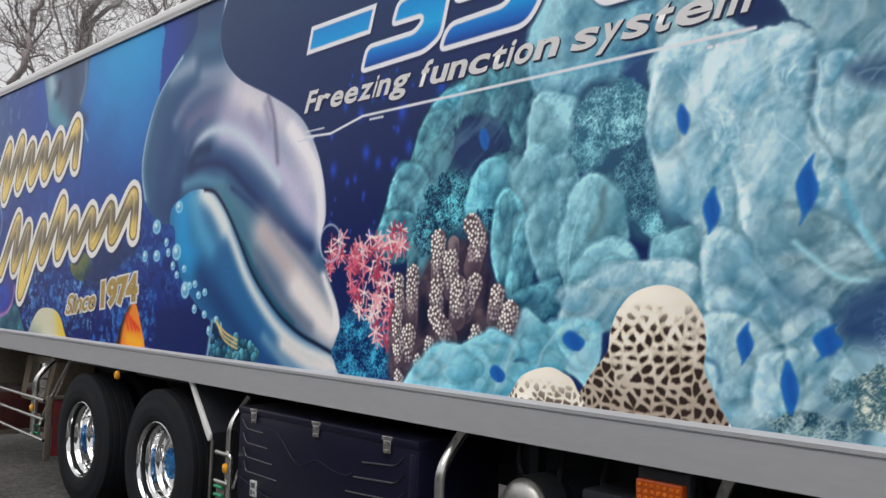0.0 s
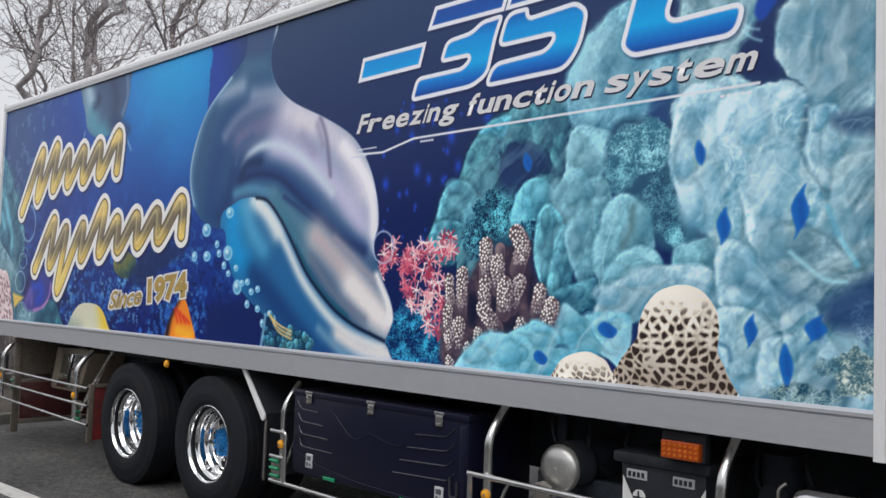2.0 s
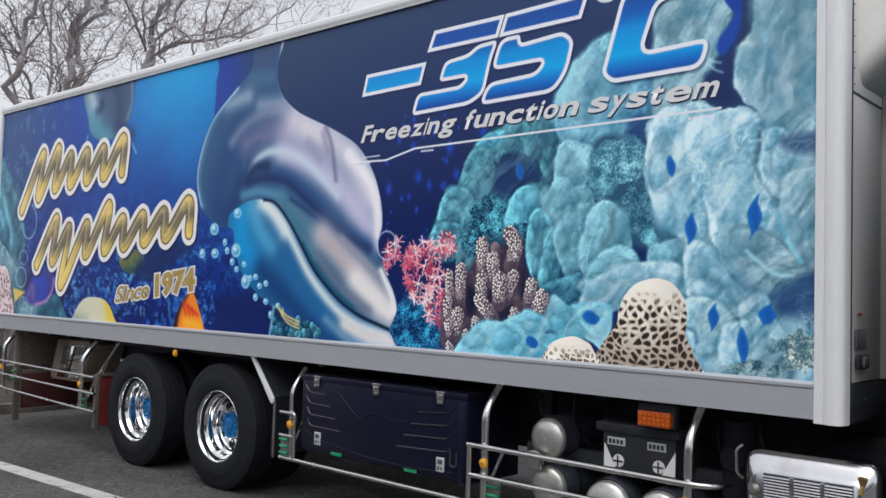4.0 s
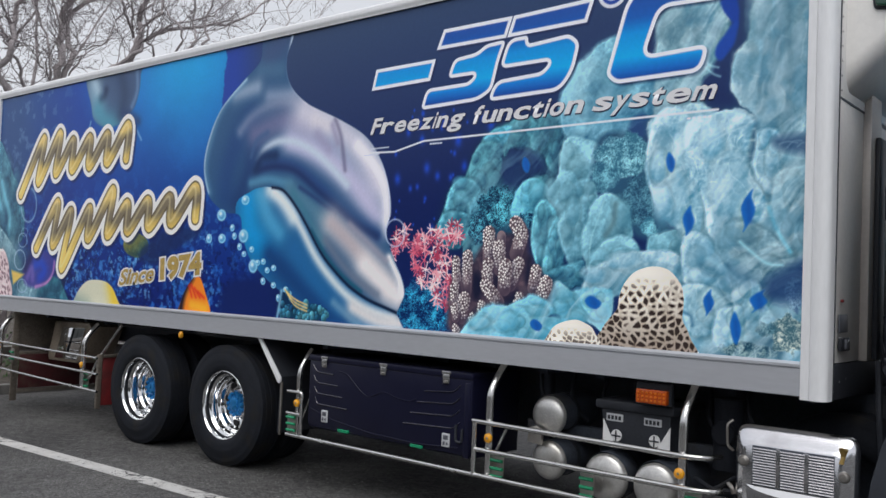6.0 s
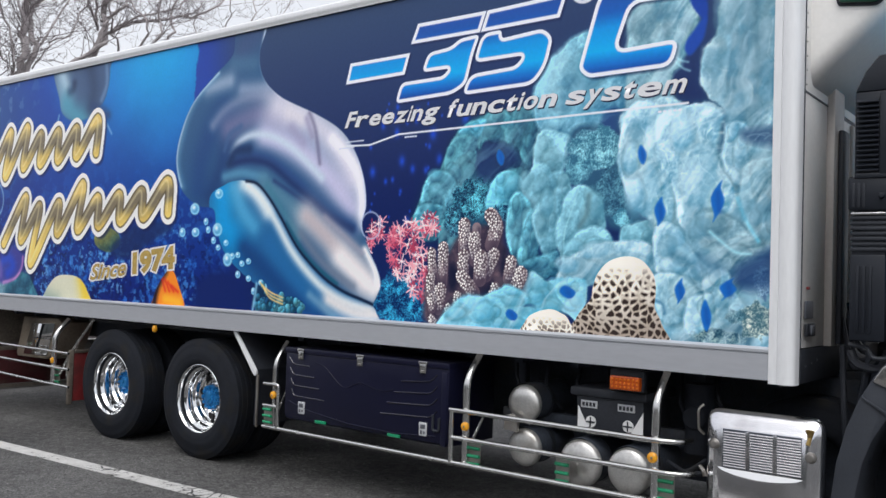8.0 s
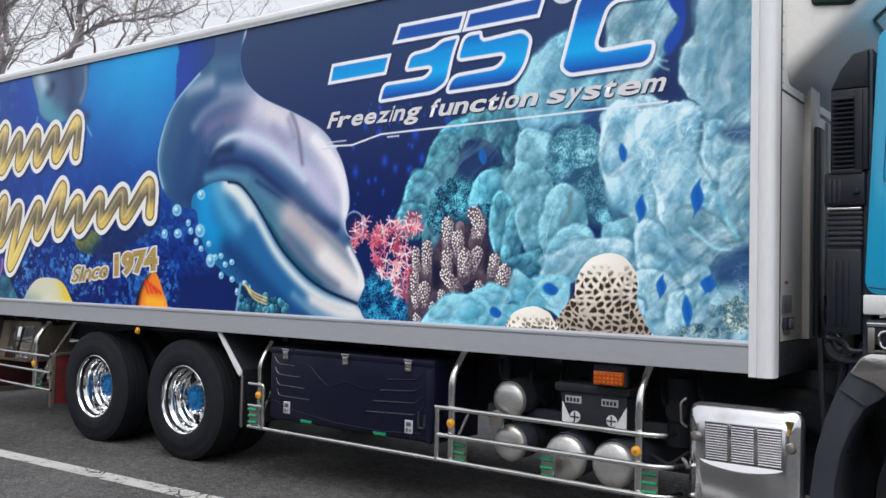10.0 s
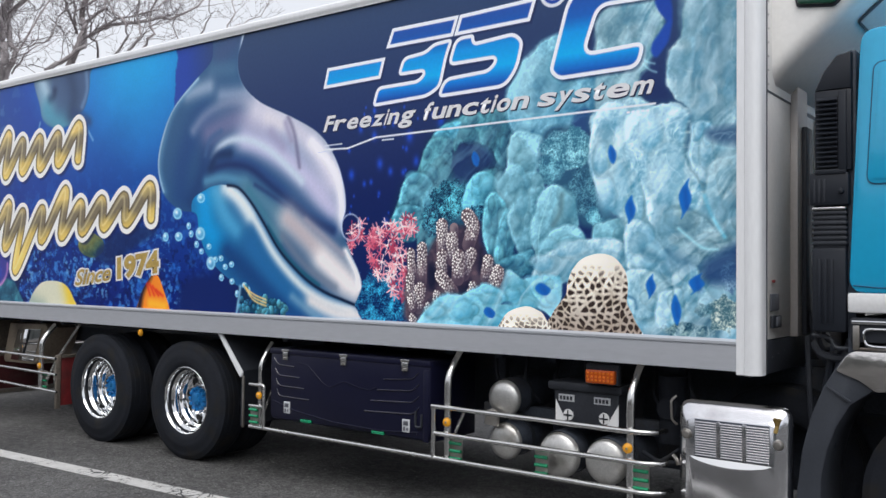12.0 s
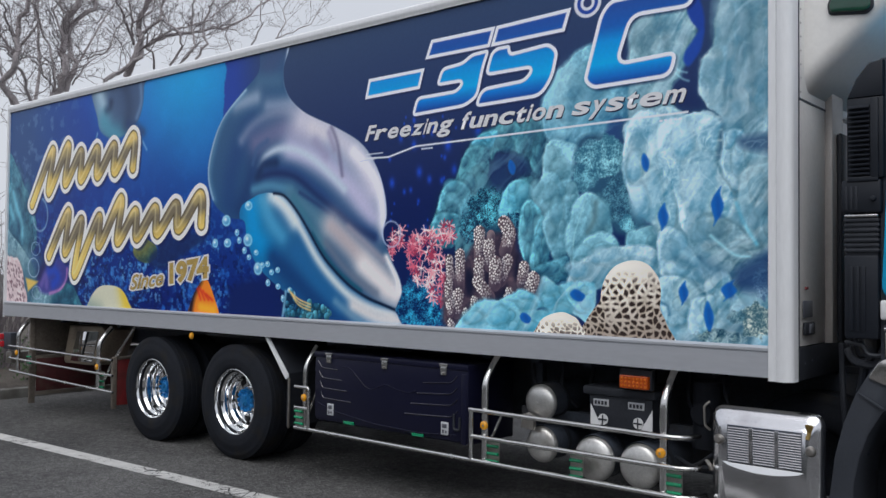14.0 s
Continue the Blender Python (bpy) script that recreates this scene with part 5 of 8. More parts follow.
# --- sheet pieces
def blur(a, k):
    for axis in (0, 1):
        c = np.cumsum(np.pad(a, [(k + 1, k) if i == axis else (0, 0) for i in range(3)], mode="edge"), axis)
        n = a.shape[axis]
        a = (np.take(c, range(2 * k + 1, 2 * k + 1 + n), axis) - np.take(c, range(0, n), axis)) / (2 * k + 1)
    return a


# thin pale veils that drift over the whole reef
strand_u = 0.72 * GX - 0.69 * GZ + 0.34 * (fbm(0.55, 701, 4) - 0.5)
strand_v = 0.16 * (0.69 * GX + 0.72 * GZ) + 0.12 * (fbm(0.4, 721, 3) - 0.5)
strand = sum(a * value_noise(c, 741 + i, np.clip(strand_u, PX0 - 1.5, PX1 + 1.5), np.clip(strand_v + 1.8, PZ0 - 1.5, PZ1 + 1.5))
             for i, (c, a) in enumerate([(0.11, 0.40), (0.045, 0.35), (0.02, 0.25)])) - 0.5
for kind, much, tint_ in (("pale_reef", 0.40, (196, 224, 233)), ("boulder_reef", 0.24, (158, 210, 224))):
    lay(np.s_[:, :], (owner == ID[kind]) * np.clip((GX - 2.3) / 0.3, 0, 1) * np.clip(0.14 + 3.4 * strand, 0, 1) * much, tint_)
hollow = np.clip((0.485 - fbm(0.17, 811, 4) - 0.35 * strand) * 7, 0, 1) * np.clip((GX - 3.95) / 0.2, 0, 1)
lay(np.s_[:, :], (owner == ID["pale_reef"]) * hollow * 0.34, (66, 128, 158))
thread = np.exp(-(np.abs(value_noise(0.06, 841, np.clip(strand_u, PX0 - 1.5, PX1 + 1.5), np.clip(4.0 * strand_v, PZ0 - 1.5, PZ1 + 1.5)) - 0.5) / 0.035) ** 2)
lay(np.s_[:, :], (owner == ID["pale_reef"]) * thread * np.clip(0.5 + 3 * strand, 0, 1) * np.clip((GX - 3.95) / 0.2, 0, 1) * 0.12, (226, 238, 240))
shape([(4.73, 1.70), (4.82, 1.76), (4.97, 1.83), (4.97, 1.63), (4.86, 1.60), (4.75, 1.62)], (36, 68, 112), None, 0.07, alpha=0.75)
shape([(4.76, 2.45), (4.84, 2.46), (4.97, 2.45), (4.97, 2.36), (4.84, 2.38), (4.77, 2.41)], (46, 80, 116), None, 0.05, alpha=0.6)
shape([(4.52, 1.80), (4.66, 1.74), (4.72, 1.68), (4.62, 1.68), (4.52, 1.72)], (60, 108, 140), None, 0.06, alpha=0.5)
crisp = np.isin(owner, [ID[k] for k in ("boulder_reef", "pale_reef", "finger_reef", "bushy_reef", "honeycomb_mound", "white_mound", "red_coral", "curved_grey_form")])[..., None]
mild = np.isin(owner, [ID[k] for k in ("finger_reef", "honeycomb_mound", "white_mound", "red_coral", "bushy_reef", "curved_grey_form")])[..., None]
paint = np.clip(paint + np.where(mild, 0.2, np.where(crisp, 0.5, 0)) * (0.8 * (paint - blur(paint, 3)) + 0.35 * (paint - blur(paint, 10))), 0, 255)
tone = np.array([lin((v, v, v))[0] for v in range(256)])
q = np.clip(paint, 0, 255)
lo = np.floor(q).astype(int)
linear = tone[lo] + (tone[np.minimum(lo + 1, 255)] - tone[lo]) * (q - lo)
linear = linear * (0.99, 1.0, 1.02)
linear = linear * np.where(np.isin(owner, [ID["pale_reef"], ID["boulder_reef"]])[..., None], (1.03, 1.0, 0.99), 1.0)
INK_GAIN = 1.42


def vinyl():
    m = bpy.data.materials.new("printed_vinyl")
    m.use_nodes = True
    n, l = m.node_tree.nodes, m.node_tree.links
    b = n["Principled BSDF"]
    a = n.new("ShaderNodeAttribute")
    a.attribute_name = "ink"
    tc = n.new("ShaderNodeTexCoord")
    ns = n.new("ShaderNodeTexNoise")
    ns.inputs["Scale"].default_value = 40
    ns.inputs["Detail"].default_value = 5
    l.new(tc.outputs["Object"], ns.inputs["Vector"])
    mr = n.new("ShaderNodeMapRange")
    mr.inputs["To Min"].default_value, mr.inputs["To Max"].default_value = INK_GAIN * 0.90, INK_GAIN * 1.10
    l.new(ns.outputs["Fac"], mr.inputs[0])
    mul = n.new("ShaderNodeVectorMath")
    mul.operation = "SCALE"
    l.new(a.outputs["Color"], mul.inputs[0])
    l.new(mr.outputs[0], mul.inputs["Scale"])
    l.new(mul.outputs[0], b.inputs["Base Color"])
    b.inputs["Roughness"].default_value = 0.28
    b.inputs["Specular IOR Level"].default_value = 0.20
    wave = n.new("ShaderNodeTexNoise")
    wave.inputs["Scale"].default_value = 1.3
    l.new(tc.outputs["Object"], wave.inputs["Vector"])
    bp = n.new("ShaderNodeBump")
    bp.inputs["Distance"].default_value = 0.004
    l.new(wave.outputs["Fac"], bp.inputs["Height"])
    l.new(bp.outputs[0], b.inputs["Normal"])
    return m


VINYL = vinyl()
cell_owner = owner[:-1, :-1].copy()
TX, TZ = GX + shift_x(GX, 0, GZ), GZ + shift_z(GX, 0, GZ)          # the print's points, shifted to fit the camera's view
cell_owner[(TX[:-1, :-1] < -4.128) | (TX[1:, 1:] > 4.915)] = -1     # trimmed along the posts


def islands(which, least=40):
    """Splits one kind of picture piece into its separate patches; crumbs fall to the sea around them."""
    todo = set(zip(*(a.tolist() for a in np.nonzero(cell_owner == which))))
    found = []
    while todo:
        stack = [todo.pop()]
        patch = list(stack)
        while stack:
            i, j = stack.pop()
            for n in ((i + 1, j), (i - 1, j), (i, j + 1), (i, j - 1)):
                if n in todo:
                    todo.remove(n)
                    stack.append(n)
                    patch.append(n)
        rows, cols = np.array(patch).T
        if len(patch) >= least:
            found.append((rows, cols))
        else:
            cell_owner[rows, cols] = 0
    return found


corner = (np.arange(NZ - 1)[:, None] * NX + np.arange(NX - 1)[None, :])


def sheet(name, cells, parent, label=""):
    """Some cells of the print, as a mesh of their own."""
    first = corner[cells]
    quads = np.stack([first, first + 1, first + NX + 1, first + NX], 1)
    used, index = np.unique(quads.ravel(), return_inverse=True)
    me = bpy.data.meshes.new(name)
    me.vertices.add(len(used))
    co = np.zeros((len(used), 3), np.float32)
    co[:, 0], co[:, 2] = TX.ravel()[used], TZ.ravel()[used]
    me.vertices.foreach_set("co", co.ravel())
    me.loops.add(len(index))
    me.loops.foreach_set("vertex_index", index.astype(np.int32))
    me.polygons.add(len(first))
    me.polygons.foreach_set("loop_start", np.arange(0, len(index), 4, dtype=np.int32))
    me.update(calc_edges=True)
    ink = me.color_attributes.new("ink", "FLOAT_COLOR", "POINT")
    rgba = np.ones((len(used), 4), np.float32)
    rgba[:, :3] = linear.reshape(-1, 3)[used]
    ink.data.foreach_set("color", rgba.ravel())
    return finish(name, me, VINYL, parent, label, 0)

# ---------------------------------------------------------------- ground
GROUND = 0.042


def asphalt():
    m = bpy.data.materials.new("asphalt")
    m.use_nodes = True
    n, l = m.node_tree.nodes, m.node_tree.links
    b = n["Principled BSDF"]
    tc = n.new("ShaderNodeTexCoord")
    big, mid, grit, stone = (n.new("ShaderNodeTexNoise") for _ in range(4))
    for node, s, d in ((big, 0.45, 6), (mid, 16.0, 6), (grit, 85.0, 3), (stone, 42.0, 4)):
        node.inputs["Scale"].default_value = s
        node.inputs["Detail"].default_value = d
        l.new(tc.outputs["Object"], node.inputs["Vector"])
    r = n.new("ShaderNodeValToRGB")
    r.color_ramp.elements[0].position, r.color_ramp.elements[0].color = 0.39, (0.031, 0.030, 0.030, 1)
    r.color_ramp.elements[1].position, r.color_ramp.elements[1].color = 0.62, (0.116, 0.113, 0.110, 1)
    add = n.new("ShaderNodeMath")
    add.operation = "MULTIPLY_ADD"
    add.inputs[1].default_value = 0.38
    sc = n.new("ShaderNodeMath")
    sc.operation = "MULTIPLY"
    sc.inputs[1].default_value = 0.62
    l.new(big.outputs["Fac"], sc.inputs[0])
    l.new(mid.outputs["Fac"], add.inputs[0])
    l.new(sc.outputs[0], add.inputs[2])
    l.new(add.outputs[0], r.inputs[0])
    pale = n.new("ShaderNodeValToRGB")
    pale.color_ramp.elements[0].position, pale.color_ramp.elements[0].color = 0.57, (0, 0, 0, 1)
    pale.color_ramp.elements[1].position, pale.color_ramp.elements[1].color = 0.70, (1, 1, 1, 1)
    l.new(stone.outputs["Fac"], pale.inputs[0])
    mx = n.new("ShaderNodeMix")
    mx.data_type = "RGBA"
    half = n.new("ShaderNodeMath")
    half.operation = "MULTIPLY"
    half.inputs[1].default_value = 0.7
    l.new(pale.outputs[0], half.inputs[0])
    l.new(half.outputs[0], mx.inputs[0])
    l.new(r.outputs[0], mx.inputs[6])
    mx.inputs[7].default_value = (0.175, 0.171, 0.168, 1)
    chip = n.new("ShaderNodeMapRange")
    chip.inputs["From Min"].default_value, chip.inputs["From Max"].default_value = 0.34, 0.66
    chip.inputs["To Min"].default_value, chip.inputs["To Max"].default_value = 0.35, 1.75
    l.new(grit.outputs["Fac"], chip.inputs[0])
    fleck = n.new("ShaderNodeTexVoronoi")
    fleck.inputs["Scale"].default_value = 26
    l.new(tc.outputs["Object"], fleck.inputs["Vector"])
    dot = n.new("ShaderNodeValToRGB")
    dot.color_ramp.elements[0].position, dot.color_ramp.elements[0].color = 0.10, (1, 1, 1, 1)
    dot.color_ramp.elements[1].position, dot.color_ramp.elements[1].color = 0.16, (0, 0, 0, 1)
    l.new(fleck.outputs["Distance"], dot.inputs[0])
    few = n.new("ShaderNodeSeparateColor")
    l.new(fleck.outputs["Color"], few.inputs[0])
    rare = n.new("ShaderNodeMath")
    rare.operation = "GREATER_THAN"
    rare.inputs[1].default_value = 0.80
    l.new(few.outputs[0], rare.inputs[0])
    both = n.new("ShaderNodeMath")
    both.operation = "MULTIPLY"
    l.new(dot.outputs[0], both.inputs[0])
    l.new(rare.outputs[0], both.inputs[1])
    gm = n.new("ShaderNodeVectorMath")
    gm.operation = "SCALE"
    l.new(mx.outputs[2], gm.inputs[0])
    l.new(chip.outputs[0], gm.inputs["Scale"])
    fin = n.new("ShaderNodeMix")
    fin.data_type = "RGBA"
    l.new(both.outputs[0], fin.inputs[0])
    l.new(gm.outputs[0], fin.inputs[6])
    fin.inputs[7].default_value = (0.38, 0.37, 0.36, 1)
    l.new(fin.outputs[2], b.inputs["Base Color"])
    b.inputs["Roughness"].default_value = 0.82
    bp = n.new("ShaderNodeBump")
    bp.inputs["Distance"].default_value = 0.010
    l.new(grit.outputs["Fac"], bp.inputs["Height"])
    bp2 = n.new("ShaderNodeBump")
    bp2.inputs["Distance"].default_value = 0.014
    l.new(stone.outputs["Fac"], bp2.inputs["Height"])
    l.new(bp.outputs[0], bp2.inputs["Normal"])
    l.new(bp2.outputs[0], b.inputs["Normal"])
    return m


def worn_line():
    """White road paint that has flaked, so that the asphalt shows through in places."""
    m = bpy.data.materials.new("worn_road_paint")
    m.use_nodes = True
    n, l = m.node_tree.nodes, m.node_tree.links
    b = n["Principled BSDF"]
    tc = n.new("ShaderNodeTexCoord")
    a, c = n.new("ShaderNodeTexNoise"), n.new("ShaderNodeTexNoise")
    for node, s, d in ((a, 9.0, 8), (c, 60.0, 4)):
        node.inputs["Scale"].default_value = s
        node.inputs["Detail"].default_value = d
        node.inputs["Roughness"].default_value = 0.7
        l.new(tc.outputs["Object"], node.inputs["Vector"])
    r = n.new("ShaderNodeValToRGB")
    r.color_ramp.elements[0].position, r.color_ramp.elements[0].color = 0.36, (0.06, 0.06, 0.06, 1)
    r.color_ramp.elements[1].position, r.color_ramp.elements[1].color = 0.41, (0.50, 0.49, 0.47, 1)
    e = r.color_ramp.elements.new(0.75)
    e.color = (0.66, 0.65, 0.63, 1)
    l.new(a.outputs["Fac"], r.inputs[0])
    crack = n.new("ShaderNodeTexVoronoi")
    crack.feature = "DISTANCE_TO_EDGE"
    crack.inputs["Scale"].default_value = 14
    mp = n.new("ShaderNodeMapping")
    mp.inputs["Rotation"].default_value = (0, 0, 0.7)
    mp.inputs["Scale"].default_value = (1, 0.45, 1)
    l.new(tc.outputs["Object"], mp.inputs[0])
    l.new(mp.outputs[0], crack.inputs["Vector"])
    where = n.new("ShaderNodeTexNoise")
    where.inputs["Scale"].default_value = 1.1
    l.new(tc.outputs["Object"], where.inputs["Vector"])
    width = n.new("ShaderNodeMapRange")
    width.inputs["From Min"].default_value, width.inputs["From Max"].default_value = 0.46, 0.62
    width.inputs["To Min"].default_value, width.inputs["To Max"].default_value = -0.01, 0.05
    l.new(where.outputs["Fac"], width.inputs[0])
    cut = n.new("ShaderNodeMath")
    cut.operation = "LESS_THAN"
    l.new(crack.outputs["Distance"], cut.inputs[0])
    l.new(width.outputs[0], cut.inputs[1])
    mx = n.new("ShaderNodeMix")
    mx.data_type = "RGBA"
    l.new(cut.outputs[0], mx.inputs[0])
    l.new(r.outputs[0], mx.inputs[6])
    mx.inputs[7].default_value = (0.05, 0.05, 0.05, 1)
    l.new(mx.outputs[2], b.inputs["Base Color"])
    b.inputs["Roughness"].default_value = 0.8
    bp = n.new("ShaderNodeBump")
    bp.inputs["Distance"].default_value = 0.004
    l.new(c.outputs["Fac"], bp.inputs["Height"])
    l.new(bp.outputs[0], b.inputs["Normal"])
    return m


bm = bmesh.new()
bmesh.ops.create_grid(bm, x_segments=2, y_segments=2, size=400)
for v in bm.verts:
    v.co.z = GROUND
ground = part("ground", bm, asphalt(), None, "dark grey worn asphalt of a parking lot", 0)
tagged(ground, kind="structure", category="asphalt")

bm = bmesh.new()
slope = 0.0496
prism(bm, [(x, -0.745 + slope * x + w) for x, w in ((-4.6, -0.078), (9.0, -0.078), (9.0, 0.078), (-4.6, 0.078))], "z", GROUND - 0.002, GROUND + 0.004)
line = part("parking_line", bm, worn_line(), None, "worn white painted parking line on the asphalt", 0)
tagged(line, kind="structure", category="road marking")

# unseen wall added behind the camera; it dims low sky light and reflections
wall = part("unseen_light_wall", boxes(((-40.0, -19.3, -0.05), (46.0, -19.0, 5.6)), ((-40.2, -19.4, 5.6), (46.2, -18.9, 5.75)), bevel=0.02),
            material("blocker_concrete", (0.115, 0.12, 0.115), 0.9, 0, 0.25, 0.5, 12, bump=0.01, dirt=(0.06, 0.065, 0.06)), None, "unseen plain concrete wall added to dim low light and reflections")
tagged(wall, kind="structure", category="wall")
kerb = part("kerb", boxes(((-4.925, -7.0, -0.05), (-4.786, 18.2, 0.148))), KERB, None, "weathered concrete kerb stones at the lot's edge")
for i in range(42):
    part("kerb_stone", boxes(((-4.93, -7.0 + 0.6 * i + 0.004, -0.05), (-4.78, -6.4 + 0.6 * i - 0.004, 0.16)), bevel=0.012), KERB, kerb)
tagged(kerb, kind="structure", category="kerb")
bm = bmesh.new()
bmesh.ops.create_grid(bm, x_segments=60, y_segments=60, size=1)
for v in bm.verts:
    x, y = v.co.x, v.co.y
    v.co = Vector((-4.92 - (x + 1) * 12, y * 14 + 5, 0.11 + 0.05 * noise.noise(Vector((x * 9, y * 9, 0)))))
soil = part("planting_strip", bm, SOIL, None, "bare brown soil of the planting strip behind the kerb", 60)
tagged(soil, kind="structure", category="soil")

# ---------------------------------------------------------------- the truck
truck = thing("refrigerated_truck", "silver refrigerated box truck with a blue sea print and cyan cab", "truck", at=(0, 0, 0))

# cargo box
BX0, BY1, BZ0 = -4.175, 2.46, 1.110
cargo = part("cargo_box", boxes(((BX0 + 0.05, 0.006, 1.16), (4.95, 0.07, 3.56)), ((BX0 + 0.05, BY1 - 0.07, 1.12), (4.99, BY1, 3.60)),
                                ((BX0, 0.05, 1.12), (BX0 + 0.07, BY1 - 0.05, 3.60)), ((4.95, 0.1, 1.33), (5.012, BY1 - 0.02, 3.60)),
                                ((BX0 + 0.02, 0.05, 3.56), (5.02, BY1 - 0.02, 3.618)), ((BX0 + 0.02, 0.06, 1.12), (5.02, BY1 - 0.02, 1.19)), bevel=0.006),
             PANEL_WHITE, truck, "white insulated cargo box")
LABELS = {"curved_grey_form": "grey and blue smooth curved form in print", "boulder_reef": "printed teal boulder coral", "pale_reef": "printed pale cyan coral",
          "honeycomb_mound": "printed cream honeycomb coral", "white_mound": "printed small white coral", "finger_reef": "printed finger coral with white dots",
          "red_coral": "printed pink-red branching coral", "bushy_reef": "printed bushy teal coral", "bubble": "printed pale air bubbles",
          "blue_lozenge": "printed bright blue lozenges", "minus_sign": "blue minus sign with white border", "digit_three": "blue digit 3 with white border",
          "digit_five": "blue digit 5 with white border", "degree_ring": "white degree ring", "letter_c": "blue letter C with white border",
          "gold_flourish": "gold flourish strokes with white border", "yellow_dome": "printed white and yellow dome", "orange_dome": "printed orange striped cone",
          "dark_form": "printed dark rounded forms", "underline": "thin white underline"}
patches = [(piece, cells) for piece in PIECES[1:] for cells in islands(ID[piece])]
side = sheet("side_print", cell_owner == 0, cargo, "printed blue sea picture on the box side")
for piece, cells in patches:
    sheet(piece, cells, cargo, LABELS.get(piece, ""))


def glyphs(words, bold, lean=0.0):
    """Text in the built-in font as a flat mesh, one unit high."""
    c = bpy.data.curves.new("text", "FONT")
    c.body, c.size, c.shear, c.offset, c.extrude, c.resolution_u = words, 1.0, lean, bold, 0.0, 4
    tmp = bpy.data.objects.new("text", c)
    scene.collection.objects.link(tmp)
    bpy.context.view_layer.update()
    me = bpy.data.meshes.new_from_object(tmp.evaluated_get(bpy.context.evaluated_depsgraph_get()))
    bpy.data.objects.remove(tmp)
    return me


def on_side(me, x, z, y, turn=0.0):
    """Stands flat text upright on the side panel."""
    me.transform(Matrix.Translation((x, y, z)) @ pose(0, 0, 0, 90, 0, 0) @ pose(0, 0, 0, 0, 0, turn))


def sloped_word(letters, base, tall, lean, parent, label):
    """A word of wide, sloped letters, each drawn out to its own width, with a dark edge below it."""
    up = max(v.co.y for v in glyphs("x", 0).vertices)
    for k, (mt, bold, drop, y) in enumerate(((TEXT_WHITE, 0.026, 0.0, -0.003), (TEXT_SHADE, 0.044, 0.005, -0.0018))):
        bm = bmesh.new()
        for ch, x0, x1 in letters:
            me = glyphs(ch, bold)
            xs = [v.co.x for v in me.vertices]
            wide, low = (x1 - x0) / (max(xs) - min(xs)), min(xs)
            for v in me.vertices:
                v.co.x = x0 + (v.co.x - low) * wide + lean * (v.co.y / up - 0.5) * tall
                v.co.y = v.co.y / up * tall
            bm.from_mesh(me)
        me = bpy.data.meshes.new("lettering")
        bm.to_mesh(me)
        bm.free()
        on_side(me, drop, base - drop, y)
        finish("lettering" if k == 0 else "lettering_border", me, mt, parent, label if k == 0 else "", 0)


def script_word(words, size, x, z, width, lean, bold, turn, parent, label):
    """Gold letters with a broad white edge behind them."""
    low = stretch = None
    for k, (mt, b, y) in enumerate(((TEXT_GOLD, bold, -0.003), (TEXT_WHITE, bold + 0.016, -0.0018))):
        me = glyphs(words, b / size, lean)
        xs = [v.co.x for v in me.vertices]
        if k == 0:
            low, stretch = min(xs), width / (max(xs) - min(xs))
        me.transform(Matrix.Diagonal((stretch, size, 1, 1)) @ Matrix.Translation((-low, 0, 0)))
        on_side(me, x, z, y, turn)
        finish("lettering" if k == 0 else "lettering_border", me, mt, parent, label if k == 0 else "", 0)


TEXT_WHITE = material("white_lettering", (0.84, 0.84, 0.86), 0.4, 0, 0.04, 5, 60)
TEXT_SHADE = material("navy_lettering_shade", lin((24, 34, 76)), 0.4, 0, 0.05, 5, 60)
TEXT_GOLD = material("gold_lettering", lin((190, 160, 86)), 0.4, 0, 0.3, 14, 60)
for word, edges in (("Freezing", (1.850, 1.947, 2.076, 2.197, 2.320, 2.435, 2.466, 2.573, 2.708)), ("function", (2.775, 2.852, 2.975, 3.099, 3.234, 3.330, 3.369, 3.483, 3.618)),
                    ("system", (3.676, 3.811, 3.915, 4.043, 4.135, 4.295, 4.438))):
    spans = [(ch, e0, e1 - 0.014) for ch, e0, e1 in zip(word, edges, edges[1:])]
    sloped_word(spans, 2.671, 0.071, 0.40, cargo, "white slanted word " + word)
script_word("Since", 0.20, -1.416, 1.480, 0.59, 0.35, 0.004, 6.0, cargo, "gold word Since with white border")
script_word("1974", 0.25, -0.736, 1.558, 0.63, 0.05, 0.013, 6.0, cargo, "gold digits 1974 with white border")

bm = bmesh.new()
prism(bm, [(-0.022, 1.127), (-0.022, 1.259), (-0.017, 1.263), (-0.017, 1.266), (-0.027, 1.270), (-0.027, 1.284), (-0.010, 1.297), (0.05, 1.297), (0.05, 1.127)],
      "x", BX0 + 0.02, 4.904)
part("bottom_rail", bm, ALU, truck, "grey aluminium lower side rail", 30)
bm = bmesh.new()
prism(bm, [(-0.018, 3.538), (-0.020, 3.555), (-0.024, 3.561), (-0.026, 3.582), (-0.024, 3.603), (-0.014, 3.617), (0.0, 3.621), (0.05, 3.623), (0.05, 3.538)], "x", BX0 + 0.02, 4.93)
part("top_rail", bm, ALU_PALE, truck, "pale aluminium upper side rail", 30)
part("print_edge", boxes(((-4.12, -0.006, 3.535), (4.905, 0.003, 3.5385))), BLACK, truck, "dark seal under the top rail", 0)
arc = [(4.985 + 0.048 * math.sin(a), 0.016 - 0.048 * math.cos(a)) for a in np.linspace(0, math.pi / 2, 10)]
bm = bmesh.new()
